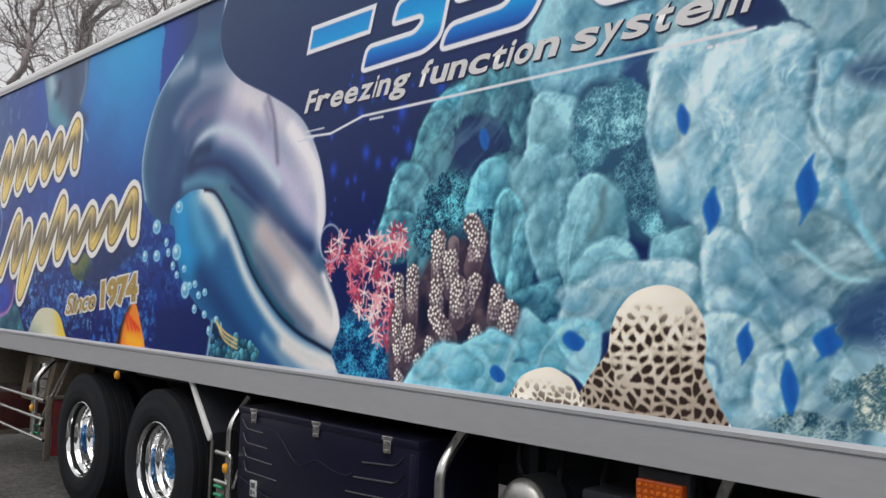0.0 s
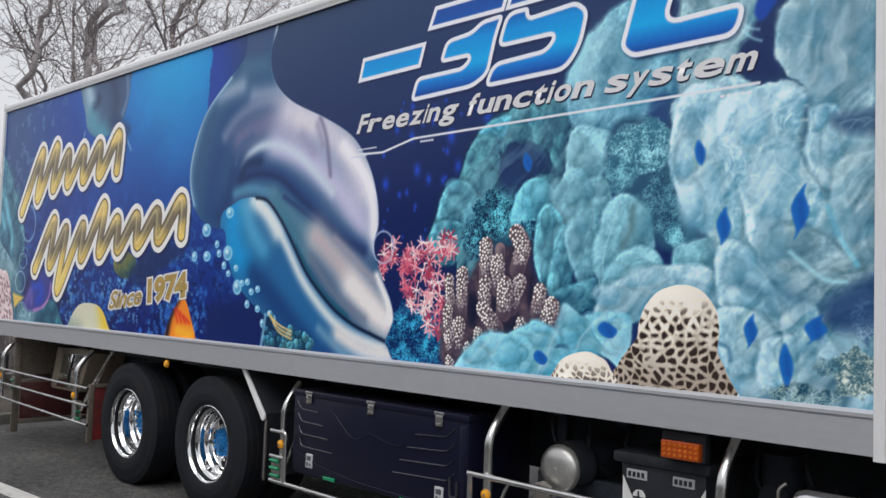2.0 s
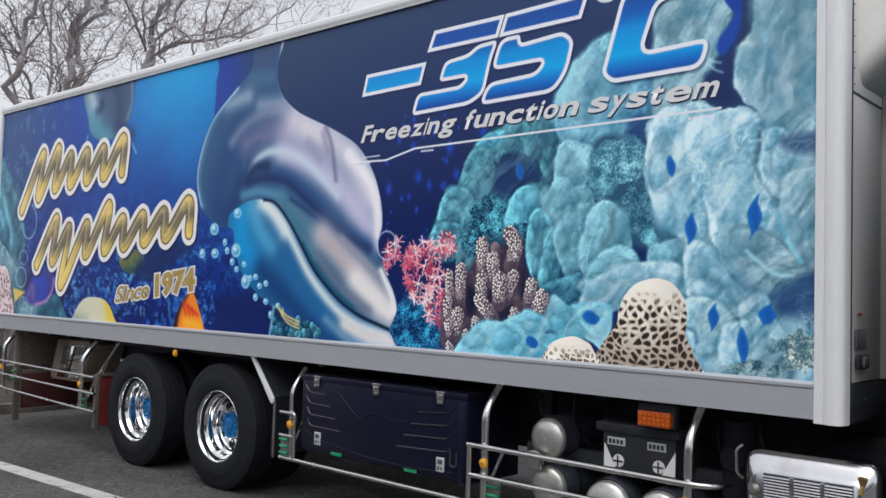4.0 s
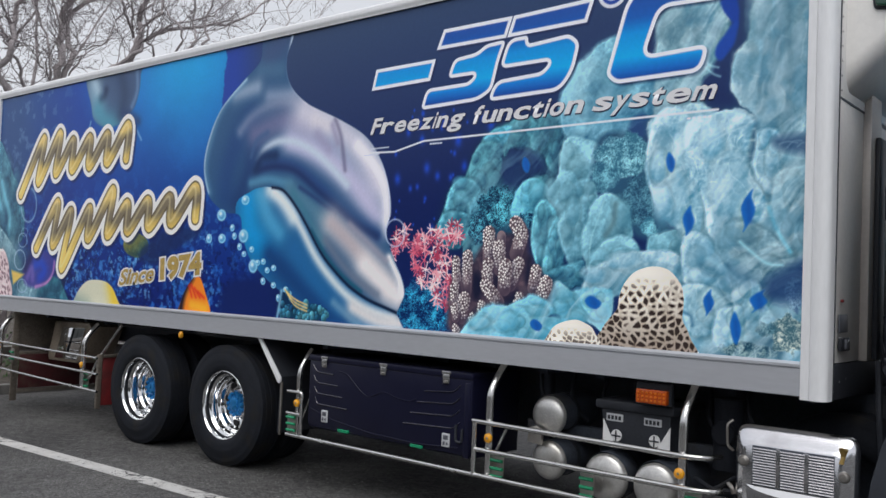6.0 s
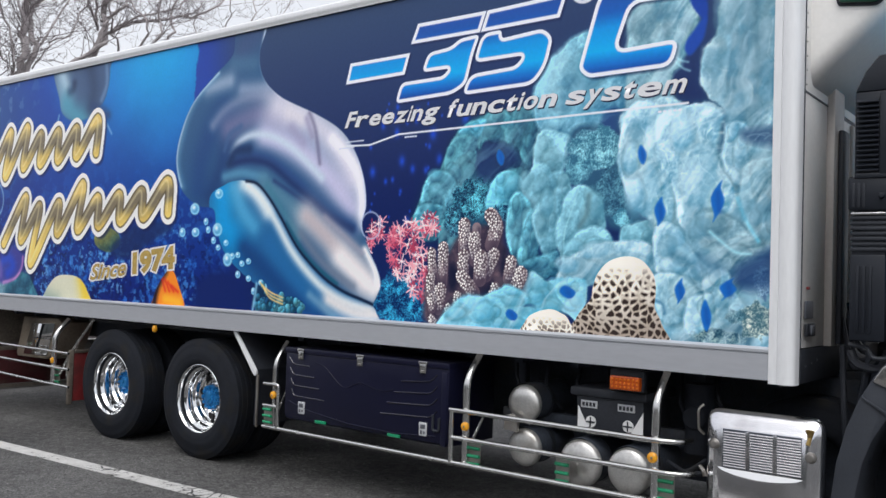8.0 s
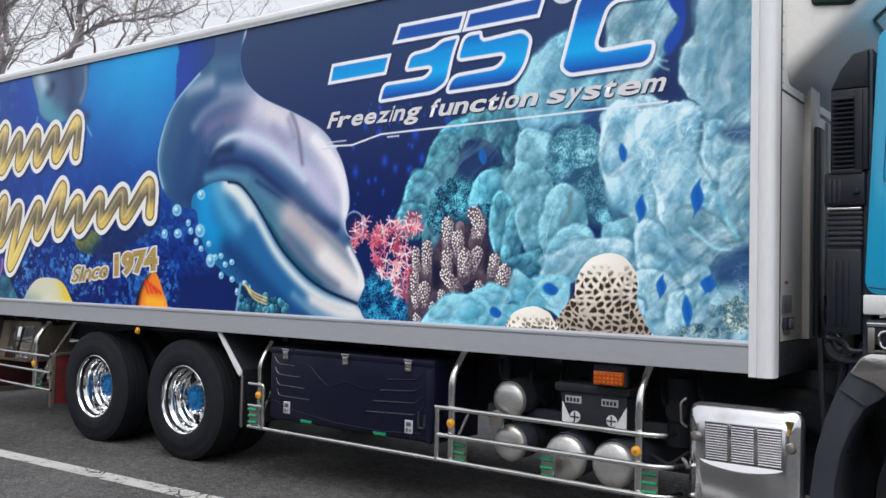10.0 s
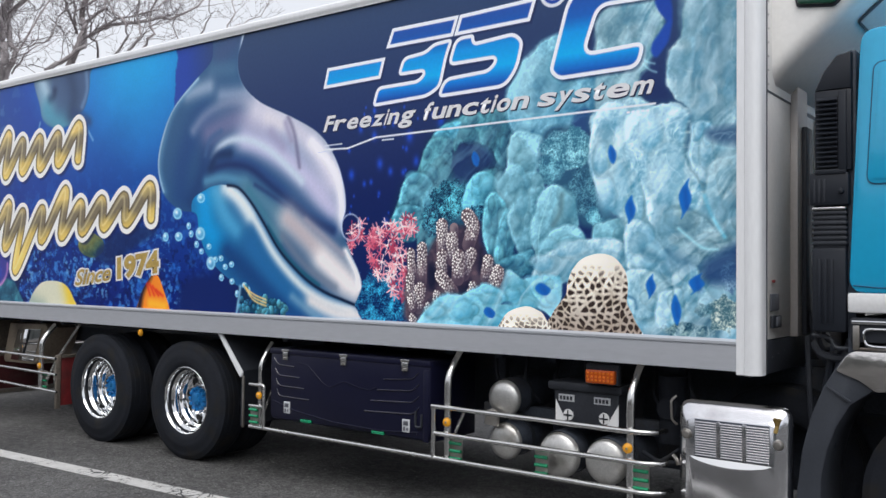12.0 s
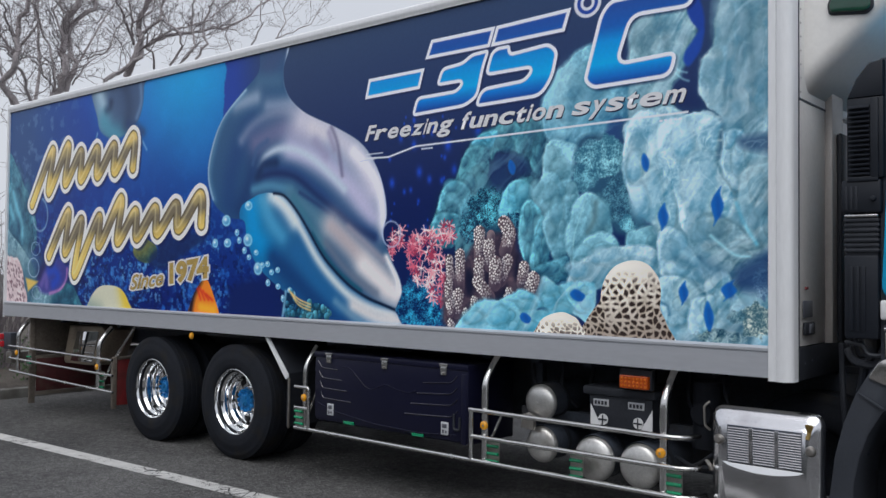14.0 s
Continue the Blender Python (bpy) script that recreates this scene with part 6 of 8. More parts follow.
prism(bm, [(4.905, 0.05), (4.905, -0.022), (4.944, -0.022), (4.947, -0.015), (4.952, -0.024), (4.968, -0.031)] + arc + [(5.033, 0.070), (4.99, 0.075), (4.99, 0.05)],
      "z", BZ0, 3.638)
part("front_corner_post", bm, ALU_PALE, truck, "rounded pale aluminium corner post", 32)
bm = bmesh.new()
prism(bm, [(-4.119, 0.05), (-4.119, -0.02), (-4.163, -0.022), (-4.178, -0.008), (-4.183, 0.1), (-4.10, 0.1)], "z", BZ0, 3.634)
part("rear_corner_post", bm, ALU_PALE, truck, "aluminium rear corner post", 32)
# front wall of the box
part("front_wall_sheet", boxes(((5.013, 0.078, 1.295), (5.033, 0.528, 2.622)), ((5.013, 0.746, 1.295), (5.033, 2.40, 2.608)), bevel=0.003), PANEL_GREY, truck, "grey front wall sheets")
part("front_wall_head", boxes(((5.013, 0.079, 2.631), (5.035, 2.40, 3.60)), bevel=0.003), PANEL_WHITE, truck, "white upper front wall")
part("front_wall_foot", boxes(((4.975, 0.080, 1.113), (5.037, 2.38, 1.290)), bevel=0.004), BLACK, truck, "black lower front wall")
part("wall_seam", boxes(((5.0125, 0.0715, 1.295), (5.0375, 0.0785, 3.60)), ((5.0125, 0.0785, 2.6215), (5.0365, 0.532, 2.6315)), ((5.0125, 0.5275, 1.295), (5.031, 0.5335, 2.6215)), ((5.0125, 0.744, 2.6075), (5.030, 2.38, 2.6305))), BLACK_WING, truck, "dark sealant seams of the front wall", 0)
part("vertical_post", boxes(((5.020, 0.533, 1.292), (5.073, 0.742, 2.730)), bevel=0.006), POST_TAUPE, truck, "taupe vertical post")
part("vertical_post", boxes(((5.020, 1.05, 1.35), (5.050, 1.30, 2.60)), bevel=0.005), POST_TAUPE, truck, "taupe vertical post")
# black box added to darken the post's front face up to z 2.50
part("post_dark_box", boxes(((5.076, 0.600, 1.30), (5.104, 0.736, 2.50)), bevel=0.008), BLACK, truck, "flat black box added over the post's front face")
part("marker_lamp", boxes(((5.056, 0.150, 1.602), (5.066, 0.190, 1.618)), bevel=0.004), RED, truck, "small dark red marker lamp")

part("socket_plate", boxes(((5.056, 0.115, 1.447), (5.064, 0.262, 1.540)), bevel=0.003), LABEL, truck, "grey rating plate")
socket = part("socket_box", boxes(((5.056, 0.115, 1.352), (5.074, 0.270, 1.420)), bevel=0.006), BLACK, truck, "black socket")
part("socket_flap", boxes(((5.072, 0.165, 1.362), (5.084, 0.205, 1.410)), ((5.072, 0.205, 1.395), (5.080, 0.235, 1.412)), bevel=0.003), LABEL, socket, "grey socket flap")
for i in range(3):
    part("bolt", lathe(bmesh.new(), [(0.0, 0.0), (0.005, 0.001), (0.006, 0.006)], (0, 0), 8), BLACK_WING, truck).matrix_world = pose(5.041, 0.17 + 0.11 * i, 1.20 + 0.012 * i, 0, 0, 90)

# refrigeration unit over the cab
CHIN = [(4.90, 2.675), (5.035, 2.678), (5.13, 2.783), (5.275, 2.905), (5.413, 3.025), (5.60, 3.185), (5.70, 3.30), (5.75, 3.45), (5.77, 3.73), (4.90, 3.73)]
bm = bmesh.new()
prism(bm, CHIN, "y", 0.165, 2.30, 0.085, 6)
unit = part("refrigeration_unit", bm, PANEL_WHITE, truck, "white refrigeration unit with a sloped chin", 50)
bm = bmesh.new()
prism(bm, [(5.424, 3.021), (5.60, 3.173), (5.608, 3.164), (5.432, 3.012)], "y", 0.425, 2.0, 0.003)
part("chin_panel", bm, PANEL_GREY, unit, "flat service panel on the chin", 30)
part("chin_seam", tube(bmesh.new(), [(5.60, 0.419, 3.170), (5.421, 0.419, 3.017), (5.421, 2.0, 3.017)], 0.008, 6, 0.03), LABEL, unit, "grey seal round the panel")
bm = bmesh.new()
prism(bm, rounded([(5.190, 3.142), (5.200, 3.086), (5.39, 3.060), (5.425, 3.090), (5.42, 3.150), (5.34, 3.178), (5.21, 3.180)], 0.02), "y", 0.152, 0.168, 0.006)
lamp = part("lamp_bezel", bm, BLACK, unit)
bm = bmesh.new()
prism(bm, rounded([(5.202, 3.138), (5.212, 3.098), (5.385, 3.074), (5.412, 3.096), (5.408, 3.144), (5.335, 3.167), (5.22, 3.168)], 0.016), "y", 0.136, 0.153, 0.008, 4)
part("lamp_lens", bm, GREEN_LENS, lamp, "dark green lamp lens")
for i in range(14):
    part("rivet", boxes(((5.034, 0.094, 2.66 + 0.075 * i), (5.0385, 0.104, 2.667 + 0.075 * i))), STEEL_DULL, truck, "", 0)

# underbody
frame_parts = [((-4.1, 0.78, 0.80), (6.6, 0.86, 1.06)), ((-4.1, 1.60, 0.80), (6.6, 1.68, 1.06)), ((-4.2, 0.3, 1.06), (5.0, 2.2, 1.12))]
frame_parts += [((x, 0.34, 1.02), (x + 0.06, 2.10, 1.105)) for x in np.arange(-4.0, 5.0, 0.42)]
frame_parts += [((x, 0.8, 0.82), (x + 0.1, 1.66, 0.98)) for x in (-3.6, -2.0, -0.7, 1.2, 2.6, 4.2, 5.3)]
part("chassis_frame", boxes(*frame_parts), CHASSIS, truck, "black chassis frame and cross-members", 0)
bm = bmesh.new()
for x in (0.250, -1.023, 5.98):
    bm = tube(bmesh.new(), [(x, 0.3, 0.5), (x, 2.2, 0.5)], 0.08, 12, 0)
    tube(bm, [(x, 1.0, 0.5), (x, 1.46, 0.5)], 0.20, 16, 0)
    part("axle", bm, CHASSIS, truck, "dark axle")
for x in (0.146, -1.141):
    for s in (-0.42, 0.42):
        part("air_spring", tube(bmesh.new(), [(x + s, 0.82, 0.80), (x + s, 0.82, 0.45)], 0.11, 12, 0), BLACK, truck, "black air spring")


def build_tyre(cx, cz, y0, y1, R, parent, label="", name="wheel"):
    """A truck tyre: bulged side walls with moulded ribs, four tread grooves."""
    bead, mid = 0.288, (y0 + y1) / 2
    half = (y1 - y0) / 2
    wall = [(bead, 0.80), (0.302, 0.90), (0.315, 0.95), (0.330, 0.965), (0.345, 0.99), (0.350, 0.985), (0.37, 1.0), (0.40, 1.0), (0.405, 0.985), (0.43, 0.965),
            (0.436, 0.945), (0.455, 0.92), (0.472, 0.90), (0.484, 0.875), (0.492, 0.83)]
    tread = [(0.515, 0.76)]
    for g in (0.54, 0.18):
        tread += [(0.516, g + 0.06), (0.511, g + 0.04), (0.511, g - 0.04), (0.516, g - 0.06)]
    front = wall + tread
    prof = [(r, mid - half * k) for r, k in front] + [(r, mid + half * k) for r, k in reversed(front)]
    prof += [(0.27, mid + half * 0.6), (0.27, mid - half * 0.6)]
    prof = [(r * R / 0.515, y) for r, y in prof]
    return part(name, lathe(bmesh.new(), prof, (cx, cz), 72, True), RUBBER, parent, label, 30)


def build_wheel(x, z=0.537, y=0.0, deep=0.0):
    """The outer wheel of a dual pair: deep chrome dish, hand holes, nuts, blue hub cap, and the inner tyre behind."""
    wheel = build_tyre(x, z, y, y + 0.285, 0.496, truck, "black radial truck tyre")
    def d(v):
        """How far in a point of the dish lies."""
        return y + v + deep * min(1.0, max(0.0, (v - 0.07) / 0.07))

    rim = part("rim", lathe(bmesh.new(), [(0.275, d(0.055)), (0.286, d(0.036)), (0.289, d(0.026)), (0.286, d(0.019)), (0.280, d(0.017)), (0.273, d(0.024)), (0.268, d(0.040)),
                                          (0.265, d(0.062)), (0.259, d(0.074)), (0.248, d(0.080)), (0.240, d(0.088)), (0.236, d(0.102)), (0.234, d(0.130)),
                                          (0.229, d(0.142)), (0.220, d(0.148)), (0.213, d(0.158)), (0.209, d(0.180)), (0.200, d(0.194)), (0.185, d(0.198)),
                                          (0.159, d(0.194)), (0.133, d(0.182)), (0.119, d(0.174)), (0.108, d(0.172)), (0.091, d(0.172)), (0.091, d(0.24)), (0.000, d(0.24))], (x, z), 72),
               CHROME, wheel, "polished deep-dish chrome rim", 60)
    for k in range(8):
        a = 2 * math.pi * k / 8 + 0.2
        hx, hz = x + 0.1615 * math.sin(a), z + 0.1615 * math.cos(a)
        # a dark disc on the rim; the hole's shade is in its colour
        part("hand_hole", lathe(bmesh.new(), [(0.0, d(0.187)), (0.028, d(0.187)), (0.030, d(0.184)), (0.033, d(0.185)), (0.035, d(0.200))], (hx, hz), 18), HOLE_SHADE, rim)
        b = a + math.pi / 8
        nx, nz = x + 0.121 * math.sin(b), z + 0.121 * math.cos(b)
        part("wheel_nut", lathe(bmesh.new(), [(0.015, d(0.178)), (0.015, d(0.152)), (0.011, d(0.144)), (0.0, d(0.142))], (nx, nz), 6), CHROME, rim, "", 20)
    bm = bmesh.new()
    lathe(bm, [(0.096, d(0.22)), (0.096, d(0.150)), (0.090, d(0.140)), (0.056, d(0.134)), (0.053, d(0.124)), (0.046, d(0.120)), (0.0, d(0.120))], (x, z), 40)
    for k in range(12):
        a = 2 * math.pi * k / 12
        lathe(bm, [(0.017, d(0.16)), (0.017, d(0.136)), (0.012, d(0.128)), (0.0, d(0.127))], (x + 0.088 * math.sin(a), z + 0.088 * math.cos(a)), 10)
    part("hub_cap", bm, BLUE_CAP, wheel, "blue anodised hub cap")
    build_tyre(x, z, y + 0.325, y + 0.61, 0.496, truck, "inner dual tyre", "inner_tyre")
    build_tyre(x, z, 2.40 - y - 0.285, 2.40 - y, 0.496, truck, "tyre on the far side", "far_tyre")


build_wheel(0.250)
build_wheel(-1.023, deep=0.03)

# wings over the rear wheels
for x0, x1, z in ((-1.70, -0.60, 1.06), (-0.40, 0.60, 1.06)):
    part("wheel_wing", boxes(((x0, 0.12, z), (x1, 0.75, z + 0.02)), bevel=0.006), BLACK, truck, "black wheel wing")
bm = bmesh.new()
prism(bm, [(0.585, 1.118), (0.630, 1.118), (0.893, 0.818), (0.892, 0.790), (0.872, 0.776), (0.852, 0.792)], "y", 0.012, 0.032, 0.004)
part("wing_stay", bm, ALU_PALE, truck, "bent aluminium stay in front of the wheel")
part("apron_edge", boxes(((0.862, 0.026, 0.36), (0.882, 0.040, 0.782)), bevel=0.003), STEEL_DULL, truck, "dull metal edge of the apron")
bm = bmesh.new()
prism(bm, [(0.62, 1.10), (0.635, 1.10), (0.888, 0.81), (0.878, 0.36), (0.866, 0.36), (0.872, 0.80)], "y", 0.033, 0.70)
part("wing_apron", bm, BLACK, truck, "black apron behind the stay", 0)


def small_lamp(x, z, y=-0.012):
    ob = part("side_marker", lathe(bmesh.new(), [(0.0, y - 0.018), (0.014, y - 0.016), (0.021, y - 0.006), (0.021, y + 0.012)], (x, z), 18), YELLOW, truck, "small amber side marker")
    me = ob.data
    for v in me.vertices:
        v.co.z = z + (v.co.z - z) * 1.5
    return ob


small_lamp(-0.44, 1.078)


def round_reflector(x, z, y=-0.03):
    base = part("reflector", lathe(bmesh.new(), [(0.0, y - 0.012), (0.018, y - 0.010), (0.026, y - 0.004), (0.029, y - 0.004), (0.031, y + 0.006), (0.0, y + 0.006)], (x, z), 24),
                YELLOW, truck, "round amber reflector")
    part("reflector_screw", lathe(bmesh.new(), [(0.0, y - 0.016), (0.006, y - 0.015), (0.008, y - 0.011)], (x, z), 10), STEEL_DULL, base)


def guard_post(x, top, foot, y=0.0, reach_in=0.14, r=0.025):
    """A bent stainless upright that carries the side guard."""
    bm = tube(bmesh.new(), [(x, y + reach_in, top + 0.035), (x, y + reach_in * 0.55, top - 0.03), (x, y, top - 0.13), (x, y, foot)], r, 12, 0.07)
    return part("guard_post", bm, STEEL, truck, "bent stainless guard upright")


def light_plate(x, z, y=0.0, w=0.095, h=0.145, n=2):
    """A small stainless plate with green light strips."""
    plate = part("light_plate", boxes(((x - w / 2, y + 0.004, z - h / 2), (x + w / 2, y + 0.012, z + h / 2)), bevel=0.003), STEEL_DULL, truck, "stainless plate with green strips")
    for i in range(n):
        zz = z + (0.5 - (i + 0.5) / n) * h * 0.95
        bm = tube(bmesh.new(), [(x - w * 0.47, y - 0.004, zz), (x + w * 0.47, y - 0.004, zz)], 0.0115, 10, 0)
        part("green_strip", bm, GREEN, plate, "green light strip")


# side guard between the axles
def bar(points, name="guard_bar", r=0.0165, bend=0.06):
    return part(name, tube(bmesh.new(), points, r, 12, bend), STEEL, truck, "polished stainless guard bar")


bar([(0.97, 0.01, 0.382), (1.6, -0.01, 0.384), (2.85, -0.04, 0.386), (4.38, -0.04, 0.378), (4.46, 0.01, 0.378), (4.48, 0.12, 0.378)])
bar([(2.868, -0.04, 0.386), (2.868, -0.04, 0.737)], bend=0)
bar([(2.862, -0.04, 0.737), (4.33, -0.04, 0.728), (4.42, 0.0, 0.727), (4.45, 0.12, 0.727)])
bar([(2.868, -0.04, 0.553), (4.38, -0.04, 0.550), (4.46, 0.0, 0.550), (4.49, 0.12, 0.550)])
bar([(0.985, 0.0, 0.728), (1.152, 0.0, 0.728), (1.152, 0.0, 0.386)], r=0.014, bend=0.02)
bar([(0.985, 0.0, 0.556), (1.152, 0.0, 0.556)], r=0.014, bend=0)
guard_post(1.09, 1.02, 0.37, 0.03, 0.12, 0.020)
guard_post(2.965, 1.06, 0.37, 0.0)
guard_post(4.285, 1.06, 0.30, 0.0)
round_reflector(1.096, 0.645, 0.0)
round_reflector(2.972, 0.640)
round_reflector(4.274, 0.628)
for x, z in ((3.025, 0.445), (3.68, 0.44), (4.345, 0.445)):
    light_plate(x, z, h=0.165, n=3)
light_plate(1.035, 0.475, 0.0, 0.10, 0.16, 3)
for x in (1.20, 3.06):
    part("guard_brace", tube(bmesh.new(), [(x, 0.05, 0.70), (x - 0.09, 0.05, 0.52)], 0.010, 8, 0), STEEL, truck, "thin stainless brace")

# tool box
TX0, TX1, TZ0, TZ1, TY = 1.235, 2.815, 0.452, 1.026, 0.010
bm = bmesh.new()
prism(bm, [(TY + 0.012, TZ0 + 0.02), (TY, TZ0 + 0.06), (TY, TZ1 - 0.06), (TY + 0.014, TZ1 - 0.012), (TY + 0.04, TZ1), (0.55, TZ1), (0.55, TZ0), (TY + 0.05, TZ0)], "x", TX0, TX1, 0.012)
tool = part("tool_box", bm, TOOLBOX, truck, "dark purple plastic tool box under the floor", 34)


def rib(points, r=0.0052, mat=RIB):
    part("moulded_rib", tube(bmesh.new(), [(x, TY - 0.001, z) for x, z in points], r, 6, 0.04), mat, tool)


for i in range(4):
    z0 = 0.955 - 0.082 * i
    e = 1.50 + 0.05 * i
    rib([(1.275 + 0.008 * i, z0 + 0.008), (1.32, z0 - 0.045), (e, z0 - 0.05)])
    s = 2.40 - 0.065 * i
    rib([(s, z0 - 0.075), (2.66, z0 - 0.055), (2.715, z0 - 0.005)])
rib([(1.55, 0.935), (1.64, 0.925), (1.80, 0.80), (1.87, 0.775), (2.02, 0.835), (2.15, 0.80), (2.27, 0.79), (2.33, 0.815)], 0.0034, TOOLBOX)
rib([(1.25, 0.62), (1.5, 0.56), (1.9, 0.515), (2.35, 0.505), (2.7, 0.53)], 0.005, TOOLBOX)
part("tool_box_lid", boxes(((TX0 - 0.006, TY - 0.004, 0.986), (TX1 + 0.006, 0.3, 1.031)), bevel=0.010), TOOLBOX, tool, "purple-black hinged lid")
part("side_rib", boxes(((2.745, TY - 0.006, 0.47), (2.795, TY + 0.02, 0.97)), bevel=0.008), TOOLBOX, tool)
for x in (1.408, 2.018, 2.598):
    latch = part("latch", boxes(((x - 0.028, TY - 0.012, 0.953), (x + 0.028, TY - 0.002, 1.014)), ((x - 0.038, TY - 0.014, 1.014), (x + 0.038, TY + 0.03, 1.034)), bevel=0.003),
                 STEEL, tool, "stainless latch")
    part("latch_pin", boxes(((x - 0.014, TY - 0.020, 0.955), (x + 0.014, TY - 0.011, 0.972)), bevel=0.002), STEEL_DULL, latch)
for x, z in ((1.407, 0.578), (2.593, 0.566)):
    st = part("lock_plate", boxes(((x - 0.034, TY - 0.007, z - 0.046), (x + 0.034, TY + 0.004, z + 0.046)), bevel=0.004), LABEL_PALE, tool, "pale metal lock plate")
    part("lock_window", boxes(((x - 0.022, TY - 0.009, z + 0.004), (x + 0.022, TY - 0.006, z + 0.034)), ((x - 0.022, TY - 0.009, z - 0.034), (x - 0.004, TY - 0.006, z - 0.008)), ((x + 0.006, TY - 0.009, z - 0.030), (x + 0.022, TY - 0.006, z - 0.012)), bevel=0.0015), LABEL, st)
bm = bmesh.new()
tube(bm, [(2.682, TY - 0.008, 0.68), (2.682, TY - 0.008, 0.57), (2.735, TY - 0.008, 0.57), (2.735, TY - 0.008, 0.66)], 0.009, 8, 0.02)
part("handle_recess", bm, BLACK, tool, "black recessed handle")
for x, z in ((1.606, 0.490), (2.328, 0.486)):
    part("green_tag", boxes(((x - 0.058, TY - 0.004, z - 0.012), (x + 0.058, TY + 0.01, z + 0.012)), bevel=0.004), GREEN, tool, "green tag")


# air tanks
def tank(x, z, r, y0, y1, label, mat=TANK):
    y0 += r * 0.19
    edge = y0 + r * 0.36
    prof = [(0.0, y0)] + [(r * math.sin(a), y0 + r * 0.36 * (1 - math.cos(a))) for a in np.linspace(0.18, math.pi / 2, 9)]
    prof += [(r + 0.003, edge + 0.004), (r + 0.003, edge + 0.016), (r - 0.004, edge + 0.018)]
    body_ = part("air_tank", lathe(bmesh.new(), prof, (x, z), 40), mat, truck, label, 30)
    # the shell's shade is put into its colour: dark chassis paint
    part("tank_shell", lathe(bmesh.new(), [(r - 0.003, edge + 0.016), (r - 0.001, edge + 0.022), (r - 0.001, y1 - 0.03), (r * 0.7, y1), (0.0, y1)], (x, z), 40), CHASSIS, body_, "tank shell in a dark colour that stands for shade", 30)
    part("strap", lathe(bmesh.new(), [(r, y0 + 0.2), (r + 0.006, y0 + 0.2), (r + 0.006, y0 + 0.235), (r, y0 + 0.235)], (x, z), 32), BLACK, body_)
    part("drain_boss", lathe(bmesh.new(), [(0.0, y0 - 0.004), (0.010, y0 - 0.003), (0.014, y0 + 0.004)], (x, z), 12), mat, body_)


tank(3.300, 0.800, 0.120, 0.115, 0.66, "stainless air tank with a domed end")
tank(3.303, 0.512, 0.120, 0.115, 0.66, "stainless air tank with a domed end")
tank(3.748, 0.490, 0.141, 0.03, 0.62, "larger stainless air tank with a domed end")
tank(4.072, 0.489, 0.137, 0.03, 0.62, "larger stainless air tank with a domed end")
bm = bmesh.new()
prism(bm, [(3.19, 0.63), (3.29, 0.62), (3.30, 0.71), (3.245, 0.735), (3.20, 0.72)], "y", 0.10, 0.13, 0.004)
part("tank_bracket", bm, STEEL_DULL, truck, "cast tank bracket")
for k in range(7):
    x = 3.1 + 0.23 * k
    bm = tube(bmesh.new(), [(x, 0.4 + 0.04 * (k % 3), 1.05), (x + 0.05, 0.32, 0.92 - 0.05 * (k % 2)), (x + 0.12, 0.42, 0.75)], 0.014, 7, 0.06)
    part("hose", bm, BLACK, truck, "black air hose")
part("carrier", boxes(((3.02, 0.36, 0.62), (4.46, 0.42, 0.72)), bevel=0.006), CHASSIS, truck, "black tank carrier")
for x in (3.05, 4.4):
    part("carrier_post", boxes(((x, 0.5, 0.3), (x + 0.06, 0.56, 1.05)), bevel=0.006), CHASSIS, truck)
# dark sheet added to darken the gap behind the tanks
part("tank_dark_sheet", boxes(((3.05, 0.86, 0.3), (4.45, 0.90, 1.05)), bevel=0.006), CHASSIS, truck)

# dark sheets added on the unseen far side; they stop light under the truck
for x0, x1, z0 in ((0.72, 4.52, 0.24), (-4.2, -2.0, 0.36)):
    part("far_dark_sheet", boxes(((x0, 2.36, z0), (x1, 2.40, 1.10)), bevel=0.008), CHASSIS, truck, "dark sheet added on the far side to stop light")

# battery box
bm = bmesh.new()
prism(bm, [(3.715, 0.905), (4.165, 0.905), (4.155, 0.69), (3.735, 0.69)], "y", 0.115, 0.5, 0.01)
battery = part("battery_box", bm, BLACK, truck, "black battery box with white marks")
part("battery_lid", boxes(((3.685, 0.09, 0.900), (4.195, 0.52, 0.955)), bevel=0.015), BLACK, battery, "black lid")
for tri in ([(3.728, 0.845), (3.728, 0.715), (3.80, 0.715)], [(4.158, 0.845), (4.158, 0.715), (4.08, 0.715)]):
    bm = bmesh.new()
    prism(bm, tri, "y", 0.108, 0.1135)
    part("white_corner", bm, WHITE, battery, "white triangle mark", 0)
for x in (3.805, 4.050):
    plate = part("label_plate", boxes(((x - 0.055, 0.108, 0.838), (x + 0.055, 0.1145, 0.882)), bevel=0.001), LABEL_PALE, battery, "pale label")
    part("label_bar", boxes(*[((x - 0.045 + 0.024 * i, 0.1055, 0.848), (x - 0.029 + 0.024 * i, 0.1075, 0.872)) for i in range(4)]), BLACK, plate)
    disc = part("round_mark", lathe(bmesh.new(), [(0.0, 0.109), (0.034, 0.109), (0.036, 0.1145)], (x + 0.01, 0.753), 24), WHITE, battery, "round white mark")
    part("mark_bar", boxes(((x - 0.020, 0.105, 0.748), (x + 0.040, 0.108, 0.757)), ((x + 0.006, 0.1045, 0.722), (x + 0.014, 0.1075, 0.784))), BLACK, disc)

# amber side lamp
lampb = part("side_lamp", boxes(((3.988, 0.010, 0.985), (4.178, 0.05, 1.066)), bevel=0.006), AMBER, truck, "amber rectangular side lamp")
